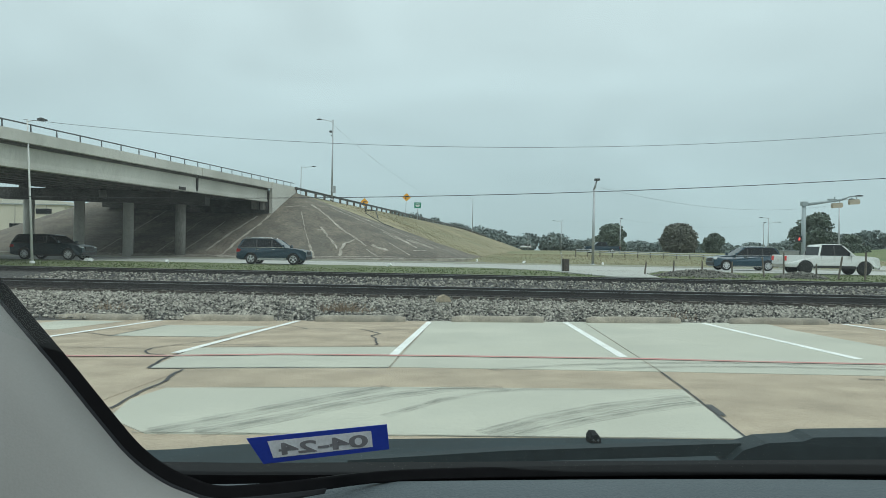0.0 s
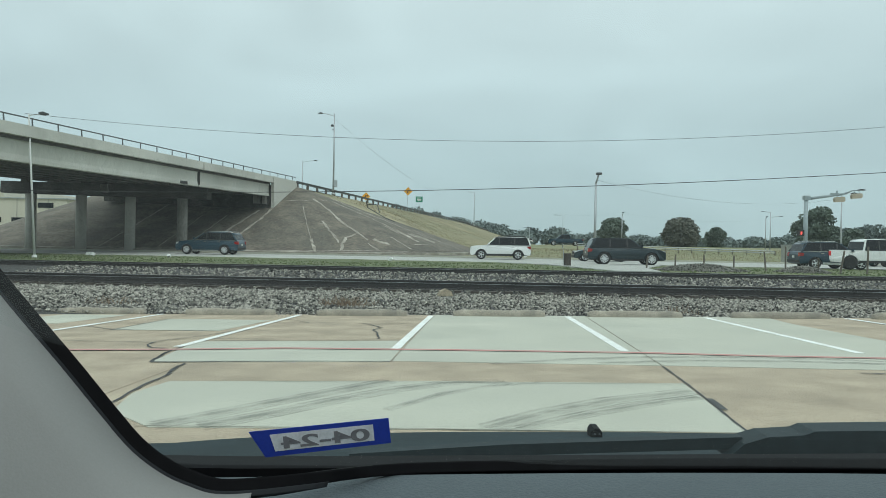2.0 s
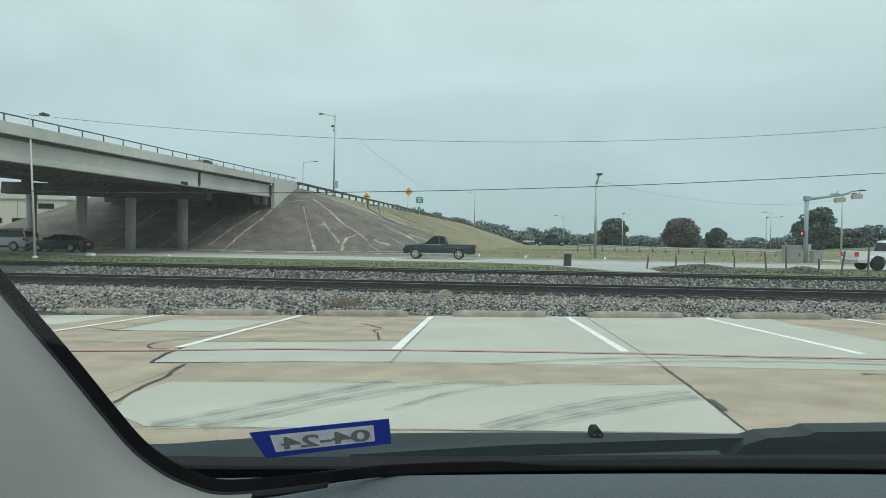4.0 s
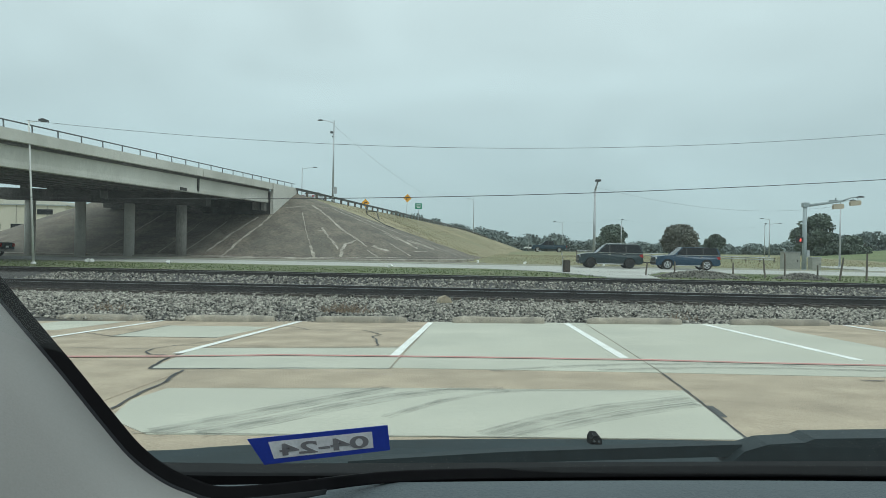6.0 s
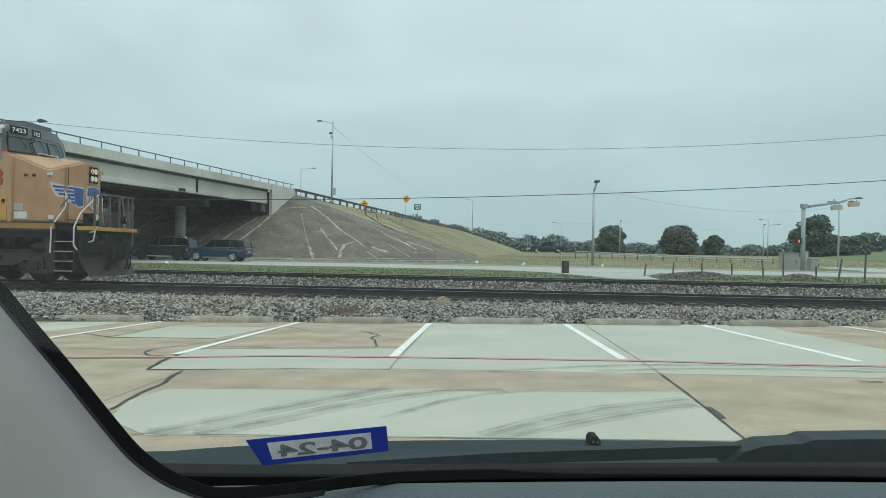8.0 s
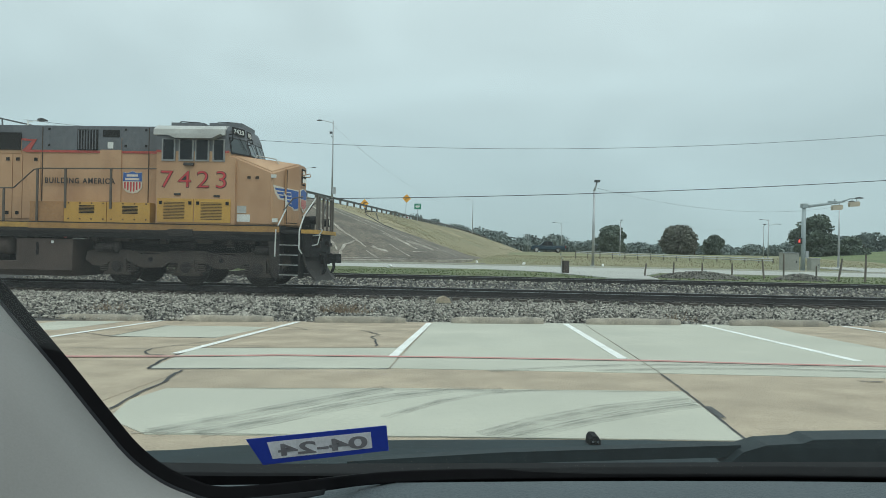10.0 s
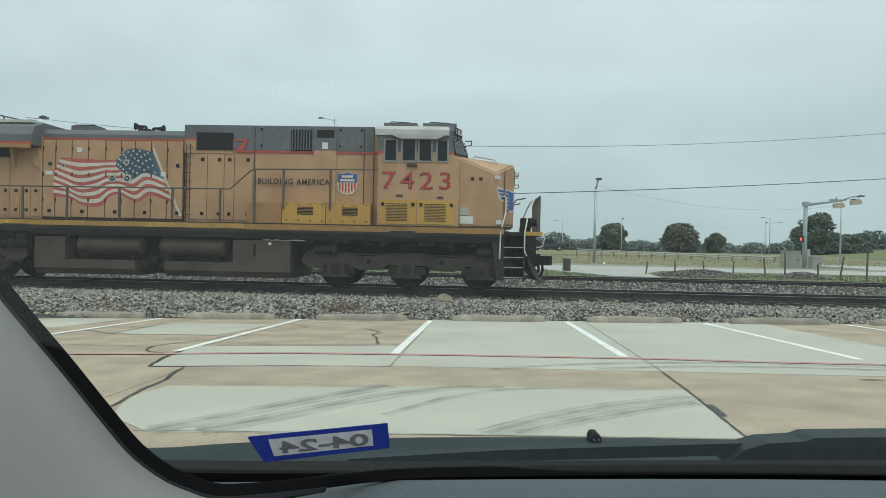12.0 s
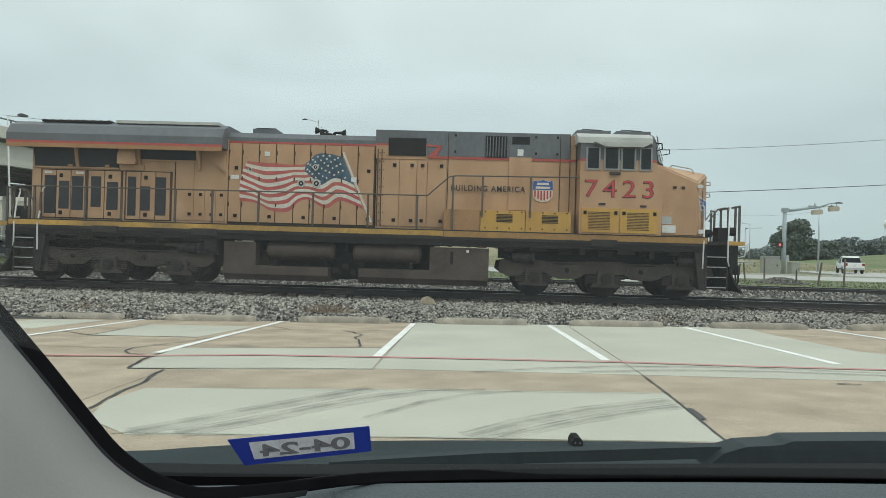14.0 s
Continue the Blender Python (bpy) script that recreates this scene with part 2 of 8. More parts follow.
LOT_U = (lot(1, 0) - lot(0, 0)).normalized()
LOT_V = (lot(0, 1) - lot(0, 0)).normalized()
LOT_N = LOT_U.cross(LOT_V)


def lot_pose(u, v, dz=0.0, turn=0.0):
    m = Matrix((LOT_U, LOT_V, LOT_N)).transposed().to_4x4()
    return Matrix.Translation(lot(u, v, dz)) @ m @ pose(0, 0, 0, 0, 0, turn)


SLOPE = -0.045                    # tracks and road against the x axis
TX = Vector((1, SLOPE, 0)).normalized()
TY = Vector((-TX.y, TX.x, 0))
YAW = math.degrees(math.atan(SLOPE))


def along(s, y0, z=0.0):
    return Vector((0, y0, z)) + TX * s


YT1, YT2, ZT2 = 21.75, 29.8, 0.12   # track centre lines
Y_RN, Y_RF = 45.5, 58.2             # near and far edge of the road
BR_P, BR_D, BR_N = Vector((-17.5, 80, 0)), Vector((0.158, 0.987, 0)).normalized(), Vector((0.987, -0.158, 0)).normalized()


def ground_z(x, y):
    """Broad lie of the land: lot, ballast shelf, flat road, gently rising fields."""
    d = y - SLOPE * x
    lotz = 0.244 + 0.0154 * x - 0.0346 * y - 0.12
    if d < 14.0:
        return lotz
    if d < 18:
        t = (d - 14) / 4
        return lotz * (1 - t) + t * -0.46
    if d < 44:
        return -0.46 + (d - 18) / 26 * 0.40
    if d < 62:
        return -0.06
    rise = min(1.0, max(0.0, (d - 75) / 150)) * (0.9 + 0.010 * max(-20, min(60, x)))
    return -0.06 + rise + 0.25 * noise.noise((x * 0.02, y * 0.02, 3.0)) * min(1, (d - 62) / 60)


def build_ground():
    xs = [-4000, -1500, -600, -300, -180, -120] + [-90 + 4 * i for i in range(61)] + [190, 260, 350, 600, 1500, 4000]
    ys = [-4000, -1000, -300, -100, -40, -15, -4, 4, 10, 13.5, 14, 16, 18, 22, 27, 33, 40, 44, 50, 56, 62] + [66 + 8 * i for i in range(30)] + [330, 400, 520, 700, 1000, 1600, 2600, 4500]
    sheet("ground", [[(x, y + SLOPE * max(-90, min(150, x)), ground_z(max(-90, min(150, x)), y + SLOPE * max(-90, min(150, x)) if y > 10 else max(y, -40))) for x in xs] for y in ys], M_GROUND, "flat grassy ground reaching the far woods")


build_ground()


# ================= parking lot =================
def streak_material(name, thin, thick):
    """Thin rubber film: partly see-through, broken up along its length."""
    m = bpy.data.materials.new(name)
    m.use_nodes = True
    n, l = m.node_tree.nodes, m.node_tree.links
    b = n["Principled BSDF"]
    b.inputs["Base Color"].default_value, b.inputs["Roughness"].default_value = (0.16, 0.165, 0.15, 1), 0.85
    tc, ns, mr = n.new("ShaderNodeTexCoord"), n.new("ShaderNodeTexNoise"), n.new("ShaderNodeMapRange")
    ns.inputs["Scale"].default_value, ns.inputs["Detail"].default_value = 3.5, 8.0
    mr.inputs["From Min"].default_value, mr.inputs["From Max"].default_value = 0.36, 0.68
    mr.inputs["To Min"].default_value, mr.inputs["To Max"].default_value = thin, thick
    l.new(tc.outputs["Object"], ns.inputs["Vector"])
    l.new(ns.outputs[0], mr.inputs[0])
    l.new(mr.outputs[0], b.inputs["Alpha"])
    return m


M_FILM = streak_material("thin_rubber_film", 0.08, 0.28)
M_HAZEFILM = streak_material("faint_rubber_haze", 0.06, 0.2)


def lot_slab(name, poly, top, thick, material, parent, label=""):
    bm = bmesh.new()
    prism(bm, poly, top - thick, top, "z")
    return part(name, bm, material, parent, label)


def lot_strip(name, pts, width, material, parent, z=0.012, label="", jitter=0.0, seed=1, taper=False):
    """Flat band along a bent line, laid on the lot."""
    rng = random.Random(seed)
    fine = []
    for (a, b), (c, d) in zip(pts, pts[1:]):
        k = max(1, int(math.hypot(c - a, d - b) / 0.12)) if jitter else max(1, int(math.hypot(c - a, d - b) / 0.4))
        fine += [(a + (c - a) * i / k, b + (d - b) * i / k) for i in range(k)]
    fine.append(pts[-1])
    if jitter:
        fine = [(a + rng.uniform(-jitter, jitter), b + rng.uniform(-jitter, jitter)) for a, b in fine]
    bm = bmesh.new()
    rows = []
    for i, p in enumerate(fine):
        q0, q1 = fine[max(0, i - 1)], fine[min(len(fine) - 1, i + 1)]
        dx, dy = q1[0] - q0[0], q1[1] - q0[1]
        ln = math.hypot(dx, dy) or 1
        w = width * 0.5 * (rng.uniform(0.6, 1.3) if jitter else 1)
        if taper:
            w *= 0.25 + 0.75 * math.sin(math.pi * (i + 0.5) / len(fine))
        nx, ny = -dy / ln * w, dx / ln * w
        rows.append((bm.verts.new((p[0] + nx, p[1] + ny, z)), bm.verts.new((p[0] - nx, p[1] - ny, z))))
    for a, b in zip(rows, rows[1:]):
        bm.faces.new((a[0], a[1], b[1], b[0]))
    return part(name, bm, material, parent, label)


def build_lot():
    bm = bmesh.new()
    quad_box(bm, -40, 45, -30, 13.98, -0.12, 0)
    base = part("parking_lot", bm, M_TAN, None)
    base.matrix_basis = lot_pose(0, 0)
    tagged(base, "tan exposed-aggregate parking lot with pale concrete patches", kind="structure")
    slabs = [
        [(-0.95, 7.12), (1.80, 7.0), (2.04, 13.95), (-0.99, 13.9)],
        [(1.815, 7.0), (4.05, 6.85), (7.2, 6.6), (9.5, 6.4), (9.3, 7.6), (6.2, 8.7), (5.45, 9.6), (5.42, 12.2), (5.6, 13.95), (2.055, 13.95)],
        [(-3.42, 6.84), (-0.965, 7.05), (-1.0, 9.08), (-3.75, 8.75)],
        [(-2.05, 4.08), (1.60, 4.2), (1.72, 5.93), (-0.7, 5.88), (-2.69, 5.70), (-2.72, 5.15), (-2.52, 4.5)],
        [(-5.78, 10.28), (-4.05, 10.22), (-3.9, 12.35), (-5.9, 12.48)],
        [(-8.6, 11.3), (-7.3, 11.3), (-7.2, 13.4), (-8.5, 13.4)],
        [(-4.0, 4.3), (-2.9, 4.75), (-3.0, 6.6), (-3.6, 6.8), (-5.2, 7.6), (-6.4, 6.4)],
    ]
    for i, s in enumerate(slabs):
        m = M_PALE if i < 6 else M_TAN
        lot_slab("concrete_slab", s, 0.005 if i != 6 else 0.004, 0.05, m, base, "pale repaired concrete slab" if i < 6 else "")
    # painted lines
    for k, u in enumerate((-9.2, -6.58, -3.73, -1.05, 1.67, 4.36, 7.05, 9.8)):
        lot_slab("stall_line", [(u - 0.055, 8.15), (u + 0.055, 8.15), (u + 0.055, 13.7), (u - 0.055, 13.7)], 0.010, 0.004, M_STRIPE, base, "worn white stall line")
    lot_strip("fire_lane_line", [(-14, 7.3), (-4.8, 7.73), (-3.67, 7.85), (-2.4, 8.08), (-0.46, 8.07), (1.93, 7.97), (3.1, 7.8), (4.4, 7.7), (9, 7.4), (14, 7.0)], 0.115, M_RED, base, 0.0125, "faded red fire lane line")
    # tar-filled joints and cracks
    cracks = [([(-0.95, 7.05), (-0.97, 9), (-0.99, 13.6)], 0.011, 0.004), ([(1.60, 4.2), (1.735, 5.86), (1.80, 6.95)], 0.02, 0.003),
              ([(1.81, 7.0), (2.04, 13.6)], 0.008, 0.002), ([(-3.42, 6.83), (-2, 7.0), (-0.95, 7.07)], 0.026, 0.006),
              ([(-3.43, 6.85), (-3.55, 7.35), (-3.65, 7.8), (-3.72, 8.68), (-3.76, 9.8), (-3.68, 12.3)], 0.03, 0.012), ([(-3.42, 6.85), (-3.55, 7.3), (-3.64, 7.7)], 0.034, 0.015), ([(-2.68, 4.8), (-2.78, 5.34), (-2.87, 6.05), (-3.03, 6.78)], 0.026, 0.012), ([(-2.85, 6.0), (-2.93, 6.3), (-3.02, 6.6)], 0.034, 0.02),
              ([(-3.80, 7.99), (-4.01, 8.03), (-4.22, 8.35), (-4.27, 8.65), (-4.2, 8.98), (-3.7, 9.08), (-2.9, 9.2)], 0.028, 0.01), ([(-3.75, 12.63), (-3.4, 12.3), (-3.05, 11.8)], 0.025, 0.012), ([(-4.2, 8.98), (-3.95, 9.5), (-3.8, 10.2)], 0.026, 0.012),
              ([(-3.7, 8.8), (-2.6, 8.95), (-1.0, 9.12)], 0.03, 0.01), ([(-2.11, 11.78), (-1.85, 11.4), (-1.64, 10.95), (-1.72, 10.5), (-1.6, 10.19), (-1.5, 9.7), (-1.42, 9.25)], 0.028, 0.02),
              ([(-3.8, 11.9), (-2.9, 11.85), (-2.1, 11.8), (-1.0, 11.9)], 0.02, 0.01), ([(-5.75, 10.25), (-4.05, 10.2)], 0.03, 0.012), ([(-6.6, 10.9), (-5.75, 10.28), (-5.85, 12.45)], 0.03, 0.012),
              ([(-8.5, 8.9), (-6.2, 8.75), (-4.3, 8.6)], 0.022, 0.012), ([(1.70, 5.25), (1.71, 5.05), (1.68, 4.85)], 0.055, 0.008), ([(-2.86, 5.72), (-0.6, 5.82), (1.72, 5.88)], 0.012, 0.003),
              ([(-2.15, 4.1), (1.6, 4.18)], 0.012, 0.003), ([(3.55, 6.62), (3.75, 6.6)], 0.03, 0.008), ([(5.5, 12.1), (6.2, 12.0), (7.5, 11.9), (9, 12)], 0.02, 0.006)]
    for i, (pts, w, j) in enumerate(cracks):
        lot_strip("tar_crack" if w > 0.015 else "sawn_joint", pts, w, M_JOINT if w > 0.015 else M_SAWCUT, base, 0.0085, "tar-filled crack" if w > 0.015 else "thin sawn joint", j, i + 5)
    # curved tyre streaks
    for i, (pts, w) in enumerate([([(-2.03, 4.1), (-1.86, 4.34), (-1.45, 4.94), (-1.13, 5.4), (-0.79, 5.86)], 0.16), ([(-1.73, 4.1), (-1.4, 4.5), (-1.05, 5.01), (-0.69, 5.46), (-0.25, 5.82), (0.2, 5.9)], 0.16),
                                  ([(-0.66, 4.66), (-0.3, 5.3), (0.04, 5.66), (0.5, 5.86)], 0.07), ([(0.05, 4.17), (0.42, 4.62), (0.96, 5.11), (1.69, 5.55)], 0.17), ([(0.24, 4.18), (0.76, 4.67), (1.38, 5.13), (1.66, 5.3)], 0.10),
                                  ([(0.1, 6.95), (0.89, 7.35), (1.78, 7.62), (2.6, 7.68), (3.67, 7.58), (4.6, 7.4)], 0.12), ([(1.2, 7.1), (2.2, 7.35), (3.2, 7.4), (4.2, 7.25), (6, 7.0)], 0.12)]):
        for k, (off, ww, film) in enumerate(((-0.5, 0.14, M_FILM), (0.0, 0.8, M_HAZEFILM), (0.12, 0.3, M_HAZEFILM), (0.5, 0.2, M_FILM))):
            moved = [(x - off * w * 0.75, y + off * w * 1.1) for x, y in pts]
            lot_strip("tyre_streak", moved, w * ww * 1.25, film, base, 0.0068 + 0.0006 * k, "thin dark rubber tyre streak", 0.0, i, False)



build_lot()


def wheel_stop(seed):
    """Cast concrete wheel stop with rounded, chipped top."""
    rng = random.Random(seed)
    bm = bmesh.new()
    prof = [(-0.095, 0), (-0.09, 0.06), (-0.06, 0.11), (0, 0.13), (0.06, 0.11), (0.09, 0.06), (0.095, 0)]
    k = 13
    rings = []
    for i in range(k):
        x = -0.92 + 1.84 * i / (k - 1)
        s = 0.82 if i in (0, k - 1) else 1
        rings.append([bm.verts.new((x, a * s, b * s + (rng.uniform(-0.012, 0.006) if b > 0.05 else 0))) for a, b in prof])
    for a, b in zip(rings, rings[1:]):
        for j in range(len(prof) - 1):
            bm.faces.new((a[j], a[j + 1], b[j + 1], b[j]))
    bm.faces.new(rings[0]), bm.faces.new(rings[-1][::-1])
    return bm


for i in range(8):
    s = part("wheel_stop", wheel_stop(i), M_STOP, None, smooth=True)
    s.matrix_basis = lot_pose(-5.17 - 2.74 * 1 + 2.735 * i + 0.05 * math.sin(i * 3), 13.72 + 0.03 * math.sin(i * 5), 0.0, 0.6 * math.sin(i * 2))
    tagged(s, "weathered grey concrete wheel stop at the lot's edge", "wheel stop", "wheel stops along the ballast")


# ================= ballast and tracks =================
def ballast_z(d):
    """Height of the stone bed against the distance from the first track's axis."""
    prof = [(-8.2, -0.34), (-7.6, -0.27), (-4.6, -0.18), (-2.6, -0.23), (-1.45, -0.28), (-0.9, -0.24), (0.9, -0.22), (1.5, -0.16), (3.0, -0.22), (5.0, -0.16), (6.6, -0.03), (9.6, -0.03), (11.2, -0.18)]
    for (a, b), (c, e) in zip(prof, prof[1:]):
        if d <= c:
            return b + (e - b) * (d - a) / (c - a)
    return prof[-1][1]


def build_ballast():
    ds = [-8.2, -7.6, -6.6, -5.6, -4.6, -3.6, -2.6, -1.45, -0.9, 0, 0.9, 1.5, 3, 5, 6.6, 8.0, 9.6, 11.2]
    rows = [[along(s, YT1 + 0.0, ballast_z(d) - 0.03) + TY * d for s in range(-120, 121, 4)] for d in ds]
    sheet("ballast", rows, M_STONE_BED, "crushed stone ballast bed, darkened as the shade between the stones")
    # loose stones, too many to count
    rng = np.random.default_rng(4)
    verts, faces = [], []
    base = np.array([(1, 0, 0), (-1, 0, 0), (0, 1, 0), (0, -1, 0), (0, 0, 1), (0, 0, -1)], float)
    oct_f = [(0, 2, 4), (2, 1, 4), (1, 3, 4), (3, 0, 4), (2, 0, 5), (1, 2, 5), (3, 1, 5), (0, 3, 5)]

    def scatter(n, smin, smax, d0, d1, r0, r1):
        s = rng.uniform(smin, smax, n)
        d = rng.uniform(d0, d1, n)
        for i in range(n):
            r = rng.uniform(r0, r1)
            jig = base * (r * rng.uniform(0.55, 1.25, (6, 1))) + rng.uniform(-0.25, 0.25, (6, 3)) * r
            c, sn = math.cos(s[i] * 7.3), math.sin(s[i] * 7.3)
            z = ballast_z(d[i]) + rng.uniform(-0.2, 0.45) * r
            p = along(float(s[i]), YT1, z) + TY * float(d[i])
            k = len(verts)
            for a in jig:
                verts.append((p.x + a[0] * c - a[1] * sn, p.y + a[0] * sn + a[1] * c, p.z + a[2] * 0.75))
            faces.extend((k + a, k + b, k + e) for a, b, e in oct_f)
    scatter(36000, -13.5, 13.5, -8.0, -1.2, 0.02, 0.054)
    scatter(5000, -16, 16, -1.2, 1.2, 0.03, 0.05)
    scatter(13000, -17, 18, 1.0, 10.6, 0.03, 0.065)
    me = bpy.data.meshes.new("ballast_stones")
    me.from_pydata(verts, [], faces)
    me.materials.append(M_STONE)
    tagged(new("ballast_stones", me), "loose angular grey ballast stones", "gravel", kind="stuff")


build_ballast()


def build_track(name, y0, ztop, label):
    tr = thing(name, Matrix.Translation((0, y0, ztop)) @ pose(0, 0, 0, 0, 0, YAW), label, "railway track", kind="structure")
    prof = [(-0.075, -0.186), (0.075, -0.186), (0.075, -0.172), (0.012, -0.15), (0.010, -0.05), (0.036, -0.036), (0.037, -0.004), (-0.037, -0.004), (-0.036, -0.036), (-0.010, -0.05), (-0.012, -0.15), (-0.075, -0.172)]
    for y in (-0.755, 0.755):
        bm = bmesh.new()
        prism(bm, [(a + y, b) for a, b in prof], -130, 130, "x")
        r = part("rail", bm, M_RAIL, tr, "dark rusty steel rail")
        bm = bmesh.new()
        quad_box(bm, -130, 130, y - 0.031, y + 0.031, -0.004, 0.0)
        part("rail_head", bm, M_RAILTOP, r, "bright worn rail head")
    bm = bmesh.new()
    quad_box(bm, -0.115, 0.115, -1.3, 1.3, -0.36, -0.186)
    soften(bm, 0.012, 1)
    tie = done(bm, "tie", M_TIE)
    bm = bmesh.new()
    for y in (-0.755, 0.755):
        quad_box(bm, -0.10, 0.10, y - 0.19, y + 0.19, -0.186, -0.172)
        for a in (-0.13, 0.13):
            quad_box(bm, -0.035, 0.035, y + a - 0.03, y + a + 0.03, -0.172, -0.145)
    plate = done(bm, "tie_plate", M_RAIL)
    rng = random.Random(5)
    for i in range(-44, 45):
        t = new("tie", tie)
        t.parent = tr
        t.matrix_basis = pose(i * 0.5 + rng.uniform(-0.03, 0.03), rng.uniform(-0.04, 0.04), rng.uniform(-0.012, 0.0), 0, 0, rng.uniform(-1, 1))
        p = new("tie_plate", plate)
        p.parent = tr
        p.matrix_basis = pose(i * 0.5, 0, 0)


build_track("track_near", YT1, 0.0, "railway track with dark rails on timber ties")
build_track("track_far", YT2, ZT2, "second railway track on timber ties")


# a loose block and dead weeds on the ballast
bm = bmesh.new()
prism(bm, [(-0.19, 0), (-0.13, 0.13), (0.02, 0.19), (0.15, 0.12), (0.2, 0.0)], -0.12, 0.12, "y")
soften(bm, 0.03, 2)
rock = part("rock", bm, M_ROCK)
rock.matrix_basis = pose(0.03, 18.3, -0.17, 0, 0, 15)
tagged(rock, "pale tan block of stone lying on the ballast", "rock")


def weed_clump(cx, cy, z, n, seed):
    rng = random.Random(seed)
    bm = bmesh.new()
    for i in range(n):
        x, y = rng.gauss(0, 0.22), rng.gauss(0, 0.12)
        h = rng.uniform(0.05, 0.2)
        tube(bm, (x, y, -0.02), (x + rng.uniform(-0.14, 0.14), y + rng.uniform(-0.1, 0.1), h), 0.006, 0.003, n=3)
    w = part("dead_weed", bm, M_WEED)
    w.matrix_basis = pose(cx, cy, z)
    tagged(w, "brown dead weed tangle on the ballast edge", "weed", "dead weeds", "stuff")


for i, (x, y, z, n) in enumerate(((-2.4, 15.6, -0.2, 120), (-2.0, 15.4, -0.2, 60), (-7.4, 15.0, -0.2, 40), (5.1, 14.9, -0.2, 30))):
    weed_clump(x, y, z, n, i)


# ================= verge, road =================
def strip_sheet(name, d0, d1, z0, z1, material, label, s0=-140, s1=140, step=5, rough=0.0):
    rows = []
    for i in range(9):
        d = d0 + (d1 - d0) * i / 8
        rows.append([along(s, d, z0 + (z1 - z0) * i / 8 + rough * noise.noise((s * 0.6, d * 1.7, 0))) for s in np.arange(s0, s1 + 1, step).tolist()])
    return sheet(name, rows, material, label)


strip_sheet("verge", 33.5, Y_RN + 0.1, -0.02, 0.03, M_GRASS_G, "green mown grass verge between road and railway", rough=0.05, step=2)


def blades(name, count, place, h0, h1, material, label, seed=2, w=0.03):
    """Grass as small upright triangles."""
    rng = random.Random(seed)
    verts, faces = [], []
    for i in range(count):
        p = place(rng)
        h, a = rng.uniform(h0, h1), rng.uniform(0, math.pi)
        k = len(verts)
        dx, dy = math.cos(a) * w, math.sin(a) * w
        verts += [(p.x - dx, p.y - dy, p.z - 0.02), (p.x + dx, p.y + dy, p.z - 0.02), (p.x + rng.uniform(-0.4, 0.4) * h, p.y + rng.uniform(-0.4, 0.4) * h, p.z + h)]
        faces.append((k, k + 1, k + 2))
    me = bpy.data.meshes.new(name)
    me.from_pydata(verts, [], faces)
    me.materials.append(material)
    return tagged(new(name, me), label, "grass", kind="stuff")


blades("verge_grass", 8000, lambda r: along(r.uniform(-36, 32), r.uniform(34, 45.2), 0.02), 0.02, 0.06, M_BLADE, "short green verge grass", 2, 0.05)

bm = bmesh.new()
quad_box(bm, -200, 200, Y_RN, Y_RF, -0.3, 0.0)
road = part("road", bm, M_ROAD, None)
road.matrix_basis = pose(0, 0, 0.02, 0, 0, YAW)
tagged(road, "pale grey concrete road beside the railway", kind="structure")
bm = bmesh.new()
for y in (Y_RN - 0.18, Y_RF + 0.02):
    quad_box(bm, -200, 200, y, y + 0.16, -0.3, 0.13 if y > 50 else 0.03)
kerb = part("kerb", bm, M_PALE, road, "low concrete kerb")
# driveway crossing the verge, and the side street beyond the signal
bm = bmesh.new()
prism(bm, [(8.3, 33.2), (10.5, 33.0), (11.5, 38.5), (14.5, 45.2), (2.5, 45.6), (6.4, 41.5)], -0.2, 0.055, "z")
tagged(part("driveway", bm, M_ROAD), "short concrete driveway across the verge", kind="structure")
bm = bmesh.new()
prism(bm, [(34, 56.6), (54, 55.8), (61, 85), (75, 130), (120, 260), (112, 264), (64, 132), (46, 90), (41, 66)], -0.2, 0.06, "z")
tagged(part("side_street", bm, M_ROAD), "concrete side street leading away from the signal", kind="structure")


# green rise beyond the side street
sheet("meadow", [[(y * (0.50 + 0.065 * k), y, (h + 0.1) * min(1.0, k / 3) - 0.1 + ground_z(100, y) * 0.6) for k in range(14)] for y, h in ((108, 0.0), (130, 0.5), (160, 1.4), (200, 2.7), (250, 4.0), (300, 5.0), (340, 5.4))], mat("green_meadow", (0.115, 0.15, 0.055), 0.95, var=0.25, scale=0.05, fine=1.2, bump=0.4, dirt=(0.17, 0.16, 0.08), dirt_amt=0.5), "green grassy rise beyond the side street")


# ================= embankment and slope paving =================
ZC = 7.45      # level of the upper road
BANK_W = 22.3   # width of the bank's crest


def crest_z(s):
    """Level of the upper road along its line."""
    return ZC + 0.004 * min(s, 120) - max(0.0, s - 160) * 0.012


def outline():
    """Crest points, outward directions and run of the bank, from the far left round the end to the right side."""
    left, right = BR_P - BR_N * BANK_W, BR_P.copy()
    out = []
    for s in (260, 200, 150, 100, 70, 50, 35, 24, 15, 8, 3):
        out.append((left + BR_D * s, -BR_N, s, 19.0))
    for i in range(7):
        a = math.pi / 2 * i / 6
        out.append((left, (-BR_N * math.cos(a) - BR_D * math.sin(a)), 0, 18.5))
    for i in range(1, 10):
        out.append((left + BR_N * BANK_W * i / 10, -BR_D, 0, 18.2))
    for i in range(11):
        a = math.pi / 2 * i / 10
        out.append((right, (-BR_D * math.cos(a) + BR_N * math.sin(a)), 0, 18.2 + 1.5 * math.sin(a)))
    for s in (2, 4, 6, 8, 10, 13, 16, 20, 25, 31, 38, 46, 56, 68, 82, 100, 125, 155, 200, 260, 340, 440):
        out.append((right + BR_D * s, BR_N, s, 20.0))
    return out


